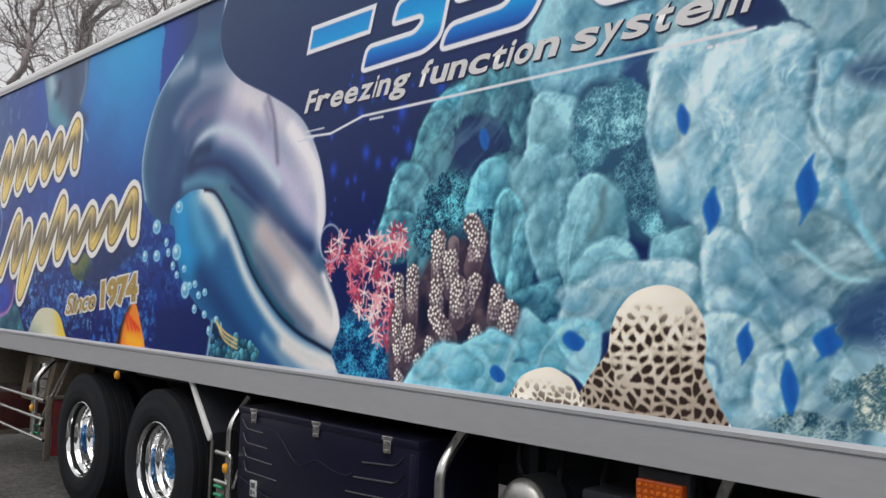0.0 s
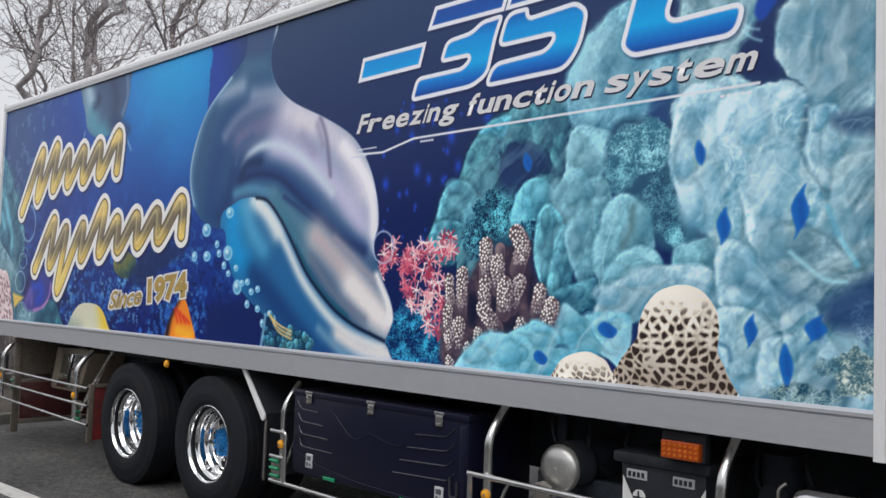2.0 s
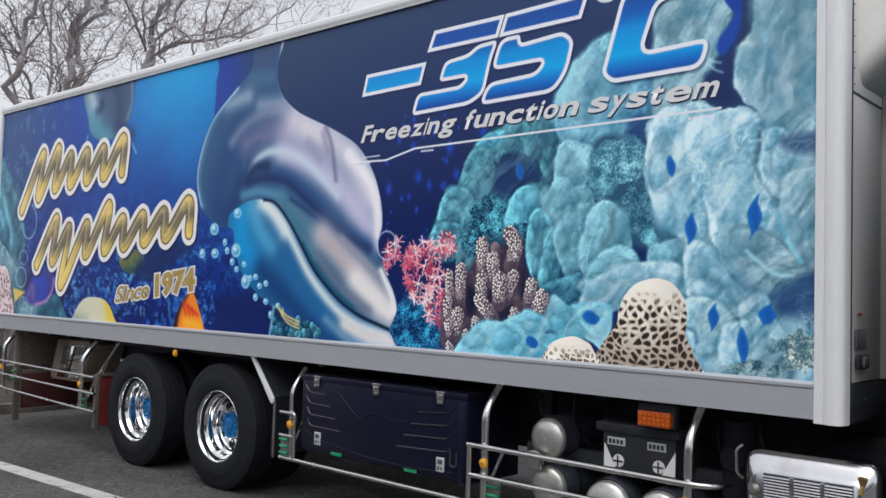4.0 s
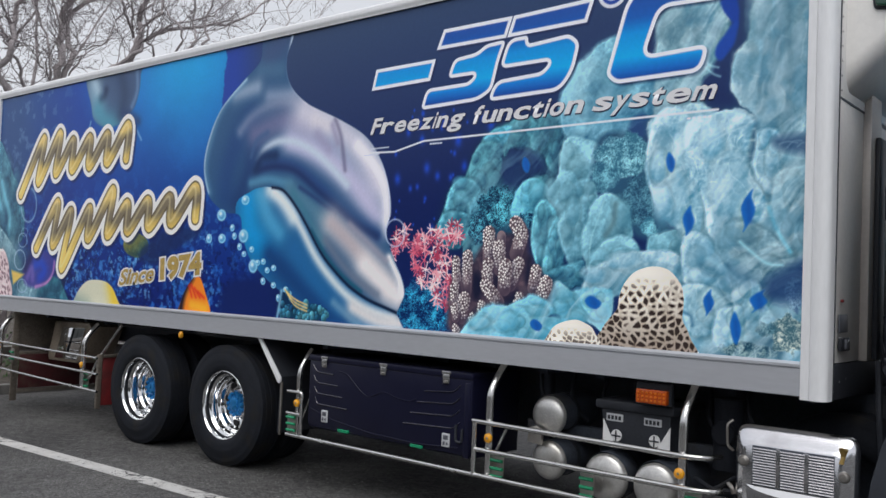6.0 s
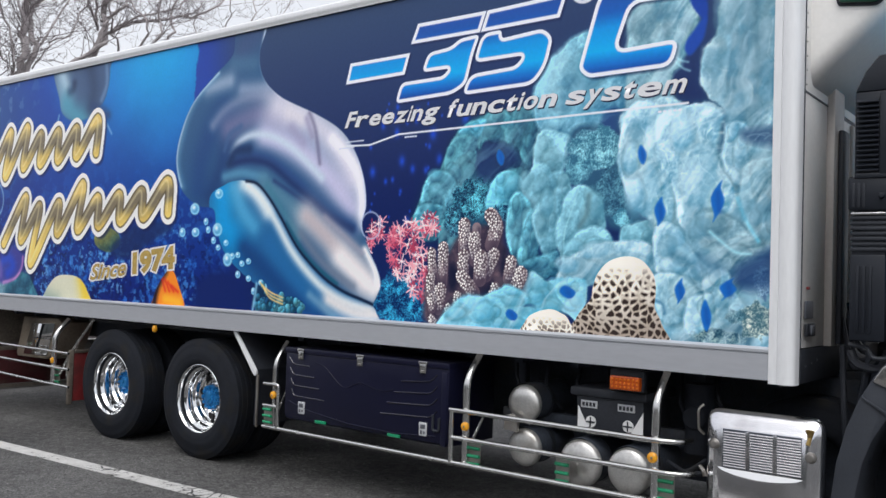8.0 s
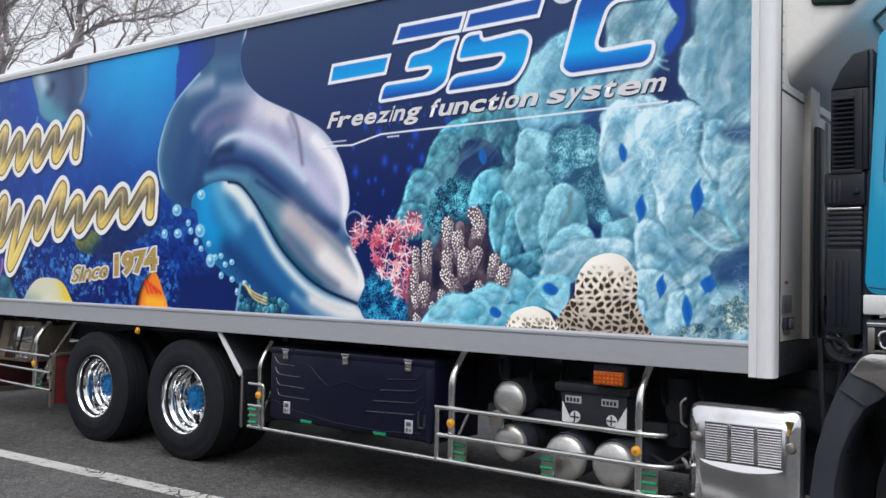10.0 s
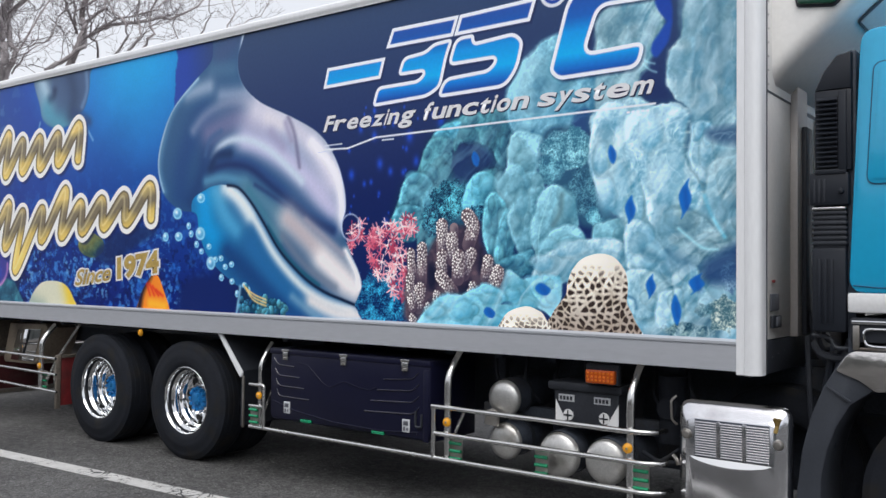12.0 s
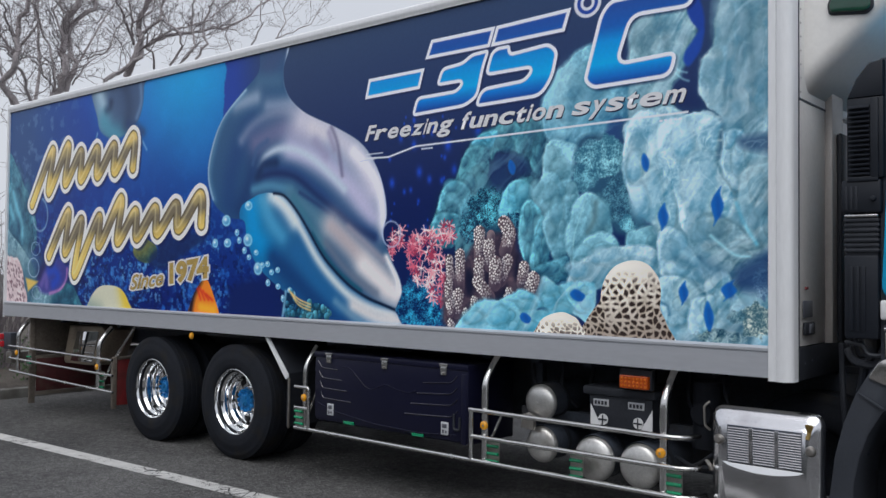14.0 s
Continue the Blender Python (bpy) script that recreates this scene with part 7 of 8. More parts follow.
for i in range(7):
    for j in range(3):
        x, z = 4.004 + 0.0265 * i, 1.003 + 0.0225 * j
        part("lamp_cell", lathe(bmesh.new(), [(0.0, 0.0055), (0.007, 0.0065), (0.009, 0.0105)], (x, z), 8), AMBER_CELL, lampb)
part("lamp_backing", boxes(((3.975, 0.045, 0.975), (4.19, 0.09, 1.10)), bevel=0.004), BLACK, truck, "black lamp bracket")
part("filter_can", lathe(bmesh.new(), [(0.0, 0.2), (0.06, 0.2), (0.07, 0.21), (0.07, 0.4)], (4.43, 0.83), 20), RUBBER, truck, "black canister")
bm = bmesh.new()
tube(bm, [(4.43, 0.30, 1.02), (4.43, 0.30, 0.62)], 0.085, 20, 0)
part("reservoir", bm, RUBBER, truck, "black upright canister")

part("guard_strut", tube(bmesh.new(), [(4.33, 0.05, 0.60), (4.44, 0.06, 0.545), (4.53, 0.08, 0.555)], 0.014, 8, 0.03), RUBBER, truck, "black strut behind the guard bars")
part("guard_strut", tube(bmesh.new(), [(4.35, 0.06, 0.52), (4.46, 0.07, 0.565), (4.54, 0.10, 0.63)], 0.011, 8, 0.03), RUBBER, truck, "black strut behind the guard bars")
part("pipe_fitting", tube(bmesh.new(), [(4.525, 0.10, 0.94), (4.500, 0.08, 0.915), (4.505, 0.08, 0.80), (4.53, 0.10, 0.775)], 0.007, 8, 0.02), STEEL_DULL, truck, "bent metal pipe beside the cover")
part("pipe_fitting", tube(bmesh.new(), [(4.50, 0.09, 0.60), (4.535, 0.07, 0.575), (4.545, 0.07, 0.545)], 0.012, 8, 0.02), STEEL_DULL, truck, "short metal elbow beside the cover")

# chrome cover
CX0, CX1, CZ1, CZ0, CY = 4.558, 5.186, 0.948, 0.26, 0.008
bm = bmesh.new()
rim_outline = rounded([(CX0, CZ0), (CX1, CZ0), (CX1, CZ1), (CX0, CZ1)], 0.075, 8)
rings = []
for grow, dy in [(-0.064, 0.0), (-0.060, 0.004), (-0.046, 0.015), (-0.030, 0.027), (-0.015, 0.041), (-0.004, 0.058), (0.0, 0.078), (-0.012, 0.13)]:
    sx, sz = 1 + 2 * grow / (CX1 - CX0), 1 + 2 * grow / (CZ1 - CZ0)
    mx_, mz_ = (CX0 + CX1) / 2, (CZ0 + CZ1) / 2
    rings.append([bm.verts.new((mx_ + (x - mx_) * sx, CY + dy, mz_ + (z - mz_) * sz + 0.55 * grow * max(0, (z - mz_) / (CZ1 - mz_)) ** 3)) for x, z in rim_outline])
for a, b in zip(rings, rings[1:]):
    for k in range(len(a)):
        bm.faces.new((a[k], a[(k + 1) % len(a)], b[(k + 1) % len(a)], b[k]))
bm.faces.new(rings[0])
bm.faces.new(rings[-1][::-1])
cover = part("chrome_cover", bm, CHROME_SOFT, truck, "chrome louvred cover behind the cab", 50)
cover.location = (-0.010, 0, -0.012)
part("louvre_recess", boxes(((4.672, CY - 0.004, 0.642), (5.086, CY + 0.004, 0.850)), bevel=0.002), CHASSIS, cover)
for c in range(3):
    x0 = 4.676 + 0.1410 * c
    for i in range(14):
        z = 0.838 - 0.0142 * i
        bm = bmesh.new()
        prism(bm, [(CY - 0.012, z - 0.0035), (CY - 0.0075, z + 0.0030), (CY - 0.004, z + 0.0028), (CY - 0.008, z - 0.0042)], "x", x0 + 0.004, x0 + 0.126)
        part("louvre", bm, LOUVRE_STEEL, cover, "", 0)
    if c:
        part("louvre_mullion", boxes(((x0 - 0.0175, CY - 0.012, 0.648), (x0 + 0.0035, CY, 0.848)), bevel=0.003), CHROME_SOFT, cover)
bm = bmesh.new()
upper, nose, lower_ = [], [], []
for k in range(17):
    f = k / 16
    x, belly = 4.640 + 0.455 * f, math.sin(math.pi * f) ** 0.6
    upper.append(bm.verts.new((x, CY - 0.001, 0.640 - 0.006 * f)))
    nose.append(bm.verts.new((x, CY - 0.001 - 0.022 * belly, 0.640 - 0.006 * f - 0.036 * belly)))
    lower_.append(bm.verts.new((x, CY + 0.002, 0.638 - 0.006 * f - 0.046 * belly)))
for a, b in ((upper, nose), (nose, lower_)):
    for k in range(16):
        bm.faces.new((a[k], a[k + 1], b[k + 1], b[k]))
part("lower_lip", bm, CHROME, cover, "bright chrome lip")
for x, z in ((4.628, 0.762), (5.128, 0.755)):
    part("knob", lathe(bmesh.new(), [(0.0, CY - 0.022), (0.018, CY - 0.019), (0.027, CY - 0.008), (0.030, CY + 0.004)], (x, z), 20), STEEL_DULL, cover)
bm = bmesh.new()
for a in (60, 115, 250):
    tube(bm, [(5.128, CY - 0.010, 0.862), (5.128 + 0.026 * math.cos(radians(a)), CY - 0.020, 0.862 + 0.042 * math.sin(radians(a)))], (0.010, 0.012), 7, 0)
part("gold_ornament", bm, GOLD, cover, "small gold ornament")

# rear guard, flaps and stainless boxes
bar([(-1.815, -0.03, 0.752), (-2.2, -0.03, 0.754), (-4.16, -0.03, 0.766), (-4.24, 0.03, 0.766)], r=0.0135)
bar([(-1.815, -0.03, 0.592), (-2.2, -0.03, 0.596), (-4.16, -0.03, 0.622), (-4.24, 0.03, 0.622)], r=0.0135)
bar([(-1.815, -0.03, 0.418), (-2.2, -0.03, 0.424), (-4.16, -0.03, 0.470), (-4.24, 0.03, 0.470)], r=0.0135)
guard_post(-2.13, 1.03, 0.42, 0.0, 0.14)
guard_post(-3.96, 1.05, 0.45, 0.0, 0.14)
round_reflector(-2.13, 0.662)
round_reflector(-3.965, 0.695)
light_plate(-2.12, 0.505, 0.02, 0.09, 0.2, 3)
light_plate(-3.74, 0.62, 0.02, 0.09, 0.16, 2)
bm = bmesh.new()
tube(bm, [(-1.55, 0.06, 1.09), (-1.90, 0.04, 0.74), (-2.06, 0.03, 0.52)], 0.014, 8, 0.02)
tube(bm, [(-1.62, 0.10, 1.09), (-1.94, 0.10, 0.76)], 0.010, 8, 0)
part("flap_stay", bm, STEEL, truck, "thin stainless stays")
flap = part("rear_mudflap", boxes(((-1.877, 0.060, 0.255), (-1.864, 0.64, 0.735)), bevel=0.004), RED, truck, "red rubber mudflap")
part("flap_frame", boxes(((-1.888, 0.004, 0.225), (-1.854, 0.050, 0.765)), ((-1.890, 0.056, 0.735), (-1.852, 0.66, 0.765)), bevel=0.004), STEEL_DIRTY, flap, "grimy stainless flap frame")
inner = part("inner_mudflap", boxes(((-3.765, 0.12, 0.215), (-3.75, 1.05, 0.60)), bevel=0.004), RED_DIRTY_SHADED, truck, "dirty red inner mudflap, darkened for shade")
part("inner_flap_frame", boxes(((-3.775, 0.045, 0.08), (-3.748, 0.115, 1.10)), ((-3.772, 0.115, 0.60), (-3.745, 1.08, 0.64)), ((-3.772, 0.115, 0.17), (-3.745, 1.08, 0.212)), bevel=0.004),
     STEEL_DIRTY, inner, "grimy stainless frame")
part("back_plate", boxes(((-3.77, 0.12, 0.70), (-3.75, 0.66, 1.10)), bevel=0.004), STEEL_DIRTY, truck, "brownish stainless sheet")
bm = bmesh.new()
prism(bm, [(-3.40, 1.01), (-2.66, 1.03), (-2.60, 0.98), (-2.80, 0.60), (-2.88, 0.57), (-3.50, 0.56), (-3.53, 0.60)], "y", 0.34, 0.72, 0.02)
sbox = part("stainless_box", bm, STEEL_TAN, truck, "slanted stainless storage box")
bm = bmesh.new()
prism(bm, [(-3.20, 0.955), (-2.72, 0.975), (-2.87, 0.61), (-3.36, 0.605)], "y", 0.328, 0.338, 0.004)
part("box_door", bm, CHROME, sbox, "mirror-polished box door")
bm = bmesh.new()
tube(bm, [(-3.12, 0.322, 0.80), (-2.80, 0.322, 0.83)], 0.006, 7, 0)
tube(bm, [(-2.95, 0.322, 0.96), (-3.08, 0.322, 0.66)], 0.006, 7, 0)
part("box_seam", bm, BLACK, sbox)
# tail
part("lamp_carrier", boxes(((-4.50, 0.06, 0.70), (-4.30, 0.18, 0.90)), bevel=0.01), CHASSIS, truck, "dark carrier of the tail lamps")
part("rear_bumper", boxes(((-4.45, 0.08, 0.50), (-4.30, 2.38, 0.64)), bevel=0.015), STEEL_DULL, truck, "stainless rear bumper")
for z in (0.85, 0.76):
    part("tail_lamp", boxes(((-4.56, 0.02, z - 0.035), (-4.47, 0.22, z + 0.035)), bevel=0.012), RED_LENS, truck, "red tail lamp")

# ---------------------------------------------------------------- cab
bm = bmesh.new()
prism(bm, rounded([(5.480, 1.528), (5.540, 2.868), (7.30, 2.90), (7.30, 1.528)], 0.085, 6), "y", 0.050, 2.38, 0.018)
cab = part("cab", bm, CYAN, truck, "cyan painted cab", 40)


def panel_outline(grow):
    """The rounded outline of the pressed panel in the cab's side."""
    return rounded([(5.551 - grow, 2.112 - grow), (5.586 - grow, 2.728 + grow), (6.5, 2.735 + grow), (6.5, 2.112 - grow)], 0.05 + grow, 6)


# the groove's shade is painted: a darker cyan sheet under the panel
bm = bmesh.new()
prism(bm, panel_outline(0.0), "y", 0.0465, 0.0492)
panel_seam = part("panel_seam", bm, CYAN_SHADE, cab, "groove round the pressed panel, its shade painted dark cyan", 0)
bm = bmesh.new()
prism(bm, panel_outline(-0.006), "y", 0.0435, 0.046, 0.0012)
pressed = part("side_panel", bm, CYAN, cab, "pressed cyan side panel", 40)
bm = bmesh.new()
prism(bm, panel_outline(-0.026), "y", 0.0405, 0.043, 0.0012)
part("inner_field", bm, CYAN, pressed, "", 40)
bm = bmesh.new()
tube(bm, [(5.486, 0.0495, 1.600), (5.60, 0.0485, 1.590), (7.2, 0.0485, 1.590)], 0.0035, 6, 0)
part("door_seam", bm, CYAN_SHADE, cab, "lower seam, its shade painted dark cyan")
part("cab_band", boxes(((5.474, 0.046, 1.424), (7.32, 2.39, 1.524)), bevel=0.010), WHITE, cab, "white band below the cyan paint")
part("chrome_strip", boxes(((5.476, 0.042, 1.400), (7.32, 0.12, 1.421)), bevel=0.005), CHROME, cab, "thin chrome strip")
sill = part("cab_sill", boxes(((5.484, 0.056, 1.272), (7.30, 2.37, 1.398)), bevel=0.010), BLACK, cab, "black sill")
part("sill_frame", boxes(((5.480, 0.048, 1.268), (5.512, 0.062, 1.396)), ((5.512, 0.048, 1.268), (7.30, 0.062, 1.284)), bevel=0.004), STEEL_DULL, sill, "dull stainless sill frame")
bm = bmesh.new()
tube(bm, [(6.4, 0.046, 1.378), (5.525, 0.046, 1.380), (5.540, 0.040, 1.300), (5.58, 0.040, 1.292), (6.4, 0.040, 1.292)], 0.008, 8, 0.04)
part("chrome_loop", bm, CHROME, sill, "chrome trim loop")
part("cab_floor", boxes(((5.45, 0.5, 0.85), (7.2, 2.0, 1.25)), bevel=0.02), CHASSIS, truck, "dark cab underside")

# air intake duct at the back of the cab
bm = bmesh.new()
prism(bm, [(5.315, 2.60), (5.36, 2.70), (5.42, 2.775), (5.475, 2.785), (5.49, 2.785), (5.49, 2.60)], "y", 0.045, 0.42, 0.012)
duct = part("intake_duct", bm, BLACK_DUCT, truck, "dark grey louvred air intake duct")
part("grille_housing", boxes(((5.312, 0.050, 2.185), (5.488, 0.42, 2.60)), bevel=0.008), BLACK_DUCT, duct)
for i in range(15):
    z = 2.565 - 0.0245 * i
    bm = bmesh.new()
    prism(bm, [(0.030, z - 0.010), (0.050, z + 0.006), (0.050, z - 0.001), (0.034, z - 0.015)], "x", 5.320, 5.420)
    part("grille_slat", bm, BLACK_DUCT, duct, "", 0)
part("grille_frame", boxes(((5.425, 0.034, 2.19), (5.462, 0.056, 2.60)), ((5.312, 0.034, 2.175), (5.462, 0.056, 2.20)), bevel=0.004), BLACK_DUCT, duct)
mid_duct = part("middle_duct", boxes(((5.282, 0.040, 2.005), (5.475, 0.42, 2.175)), bevel=0.014), BLACK_DUCT, duct)
part("duct_slot", boxes(*[((5.300 + 0.024 * i, 0.036, 2.03), (5.312 + 0.024 * i, 0.042, 2.15)) for i in range(3)], bevel=0.002), BLACK, mid_duct)
part("knob", lathe(bmesh.new(), [(0.0, 0.018), (0.012, 0.022), (0.016, 0.042)], (5.435, 2.085), 14), BLACK_DUCT, mid_duct)
part("clamp_band", boxes(((5.296, 0.042, 1.982), (5.458, 0.40, 1.996)), bevel=0.004), STEEL, duct, "bright clamp band")
bellows = part("bellows", boxes(((5.300, 0.056, 1.78), (5.455, 0.39, 1.98)), bevel=0.004), BLACK, duct, "black ribbed bellows")
for i in range(7):
    z = 1.968 - 0.0262 * i
    part("rib", boxes(((5.292, 0.046 + 0.004 * (i % 2), z - 0.010), (5.462, 0.40, z + 0.008)), bevel=0.005), BLACK, bellows)
lower = part("lower_duct", boxes(((5.288, 0.050, 1.350), (5.456, 0.40, 1.785)), bevel=0.014), BLACK_DUCT, duct)
part("duct_flute", boxes(*[((5.315 + 0.030 * i, 0.042, 1.40), (5.331 + 0.030 * i, 0.052, 1.735)) for i in range(3)], bevel=0.003), BLACK_DUCT, lower)
bm = bmesh.new()
tube(bm, [(5.27, 0.12, 1.330), (5.36, 0.11, 1.322), (5.385, 0.11, 1.268), (5.45, 0.11, 1.268), (5.47, 0.11, 1.318), (5.56, 0.12, 1.322)], 0.011, 8, 0.02)
part("duct_bracket", bm, BLACK_WING, duct, "bent bracket under the duct")
bm = bmesh.new()
tube(bm, [(5.30, 0.20, 0.72), (5.315, 0.20, 1.02), (5.345, 0.20, 1.20), (5.40, 0.20, 1.255), (5.455, 0.20, 1.235), (5.47, 0.20, 1.16), (5.42, 0.20, 1.06), (5.36, 0.20, 0.98), (5.345, 0.20, 0.72)], 0.022, 8, 0.05)
part("wing_bracket", bm, BLACK_DUCT, truck, "dark looped wing bracket")
part("cab_back_frame", boxes(((5.47, 0.09, 1.0), (5.51, 0.30, 2.78)), ((5.30, 0.45, 0.9), (5.36, 2.0, 1.30)), bevel=0.004), CHASSIS, truck, "dark frame behind the cab")
part("cable", tube(bmesh.new(), [(5.20, 0.30, 1.3), (5.22, 0.26, 1.0), (5.24, 0.3, 0.6)], 0.016, 8, 0.05), BLACK, truck, "black cable")
part("cable", tube(bmesh.new(), [(5.26, 0.2, 1.28), (5.30, 0.16, 1.22), (5.42, 0.16, 1.20), (5.44, 0.2, 1.3)], 0.022, 8, 0.05), BLACK, truck, "black cable")
for k in range(5):
    part("cable", tube(bmesh.new(), [(5.1, 0.7 + 0.1 * k, 1.5), (5.2, 0.6 + 0.1 * k, 1.1 + 0.04 * k), (5.4, 0.65 + 0.1 * k, 1.35)], 0.013, 7, 0.1), BLACK, truck, "black cable")

# front wing and wheel
FX, FZ = 5.98, 0.52
bm = bmesh.new()
prism(bm, [(5.205, 0.30), (5.210, 0.50), (5.236, 0.715), (5.280, 0.899), (5.338, 1.053), (5.399, 1.161), (5.452, 1.240), (5.50, 1.258), (6.46, 1.258), (6.62, 1.10),
           (6.45, 1.04), (6.25, 1.115), (5.98, 1.14), (5.74, 1.118), (5.586, 1.062), (5.472, 0.975), (5.404, 0.854), (5.361, 0.731), (5.332, 0.579), (5.325, 0.30)], "y", 0.036, 0.50, 0.010)
wing = part("front_wing", bm, BLACK_WING, truck, "slate grey front wheel arch", 36)
bm = bmesh.new()
prism(bm, [(5.352, 1.082), (5.360, 1.066), (5.462, 1.000), (5.474, 1.010)], "y", 0.024, 0.050, 0.004)
part("wing_rib", bm, BLACK_WING, wing, "raised rib across the arch")
bm = bmesh.new()
prism(bm, rounded([(5.398, 1.160), (5.448, 1.240), (5.488, 1.266), (6.10, 1.268), (6.10, 1.10), (5.72, 1.082), (5.590, 1.064), (5.512, 1.118)], 0.014, 3), "y", 0.022, 0.035, 0.004)
part("wing_plate", bm, CHROME_WAVY, wing, "dented polished plate on the wheel arch")
# dark sheet added behind the wing; it hides lit ground under the cab
part("under_cab_dark_sheet", boxes(((4.60, 0.85, 0.28), (6.60, 0.90, 1.10)), bevel=0.01), CHASSIS, truck, "dark sheet added to hide lit ground under the cab")
front = build_tyre(FX, 0.537, 0.12, 0.40, 0.496, truck, "front tyre")
part("rim", lathe(bmesh.new(), [(0.286, 0.16), (0.300, 0.14), (0.294, 0.128), (0.27, 0.15), (0.25, 0.20), (0.16, 0.17), (0.10, 0.12), (0.0, 0.115)], (FX, 0.537), 48), CHROME, front, "chrome front rim")
build_tyre(4.98, 0.5, 0.52, 0.80, 0.46, truck, "tyre behind the chrome cover", "spare_tyre")

# ---------------------------------------------------------------- bare trees behind the truck
def bare_tree(at, seed, limbs, trunk_r, fine=1.0):
    """A leafless tree: a trunk that forks into the given crooked limbs, each with many side shoots and twigs."""
    r = random.Random(seed)
    tree = thing("bare_tree", "leafless winter tree with grey-brown forking branches on bare soil", "tree", "trees behind the truck", at=at)
    wood, twigs = bmesh.new(), bmesh.new()
    base = Vector(at)

    def shoot(p, d, length, rad, depth):
        n = 4 if depth < 2 else 3
        path, q, v = [p.copy()], p.copy(), d.copy()
        for i in range(n):
            kink = Vector((r.uniform(-1, 1), r.uniform(-1, 1), r.uniform(-0.7, 0.9))) * 0.45
            v = (v + kink + Vector((0, 0, 0.06))).normalized()
            q = q + v * length / n
            path.append(q.copy())
        end = max(0.0026, rad * 0.6)
        tube(twigs, path, (rad, end), 5 if depth < 1 else (4 if depth < 2 else 3), 0, caps=False)
        if depth >= 3 or length < 0.09:
            return
        for k in range(r.choice((2, 2, 3, 3))):
            i = r.randint(1, n)
            turn = Vector((r.uniform(-1, 1), r.uniform(-1, 1), r.uniform(-0.45, 0.75))).normalized()
            shoot(path[i], (v * 0.45 + turn).normalized(), length * r.uniform(0.42, 0.75), max(0.0024, end * r.uniform(0.6, 0.95)), depth + 1)

    for line, r0, r1 in limbs:
        pts = [Vector(q) - base for q in line]
        path = []
        for a, b in zip(pts, pts[1:]):
            for k in range(3):
                j = 0.02 + 0.25 * r1
                path.append(a.lerp(b, k / 3) + (Vector((r.uniform(-j, j), r.uniform(-j, j), r.uniform(-j, j))) if path else Vector()))
        path.append(pts[-1])
        r0, r1 = r0 * 0.42, r1 * 0.42
        tube(wood, path, (r0, r1), 9 if r0 > 0.05 else 7, 0, caps=False)
        n = len(path)
        for i in range(1, n):
            if path[i].z + base.z < 3.0:
                continue
            v = (path[i] - path[i - 1]).normalized()
            rad = r0 + (r1 - r0) * i / (n - 1)
            for k in range(int(0.8 * fine + r.random())):
                turn = Vector((r.uniform(-1, 1), r.uniform(-1, 1), r.uniform(-0.4, 0.8))).normalized()
                shoot(path[i], (v * 0.5 + turn).normalized(), r.uniform(0.35, 0.9), min(0.008, max(0.004, rad * 0.30)), 1 if r.random() < 0.8 else 0)
        shoot(path[-1], (path[-1] - path[-2]).normalized(), 0.9, r1 * 0.9, 0)
    part("trunk", wood, BARK, tree, "", 60)
    tagged(part("crown", twigs, TWIG, tree, "", 60), kind="stuff")
    return tree


S = 0.09
limbs_ = []
limbs_.append(([(-7, 1.75, S), (-7, 1.59, 2.3), (-7.16, 1.43, 4.19), (-7.15, 1.21, 4.48), (-6.86, 1.27, 4.81), (-6.94, 1.33, 5.08), (-7.18, 1.4, 5.4), (-6.93, 1.48, 5.76), (-6.83, 1.63, 6.26), (-6.73, 1.73, 6.86)], 0.15, 0.06))
limbs_.append(([(-7.17, 1.67, 4.29), (-7.02, 1.49, 4.57), (-6.87, 1.22, 4.87), (-6.85, 1.11, 4.98), (-7.05, 0.97, 5.05)], 0.07, 0.03))
limbs_.append(([(-7.14, 1.33, 5.04), (-7.16, 1.17, 5.22), (-6.96, 1.04, 5.32)], 0.06, 0.02))
limbs_.append(([(-7.15, 1.37, 5.24), (-7.13, 1.27, 5.41), (-6.92, 1.12, 5.55), (-6.83, 1.04, 5.63), (-6.73, 0.74, 6.03), (-6.63, 0.54, 6.53)], 0.05, 0.02))
limbs_.append(([(-7.12, 1.3, 4.92), (-7.01, 1.51, 5.19), (-6.83, 1.58, 5.48), (-7.08, 1.59, 5.79), (-6.98, 1.74, 6.29), (-6.88, 1.84, 6.89)], 0.05, 0.02))
limbs_.append(([(-7.12, 1.28, 4.85), (-6.96, 1.61, 4.96), (-6.91, 1.83, 4.84), (-7.18, 1.95, 4.58)], 0.035, 0.02))
bare_tree((-7, 1.75, S), 3, limbs_, 0.13, 1)
limbs_ = []
limbs_.append(([(-7, 2.25, S), (-7, 2.12, 2.44), (-7.05, 2, 4.43), (-6.82, 2.04, 4.78), (-7.04, 2.09, 5.14), (-7.16, 2.13, 5.52), (-6.87, 2.19, 5.89), (-6.77, 2.34, 6.39), (-6.67, 2.44, 6.99)], 0.17, 0.1))
limbs_.append(([(-6.99, 2.12, 4.5), (-6.83, 2.17, 4.96), (-7.09, 2.19, 5.33), (-7.11, 2.28, 5.64), (-6.82, 2.49, 5.89), (-7.12, 2.65, 6.17), (-7.02, 2.95, 6.67), (-6.92, 3.25, 7.27)], 0.11, 0.06))
limbs_.append(([(-7.08, 1.94, 4.45), (-6.84, 1.88, 4.66), (-6.92, 1.85, 5.01), (-7.15, 1.77, 5.44), (-7.12, 1.69, 5.84), (-7.02, 1.84, 6.34), (-6.92, 1.94, 6.94)], 0.05, 0.03))
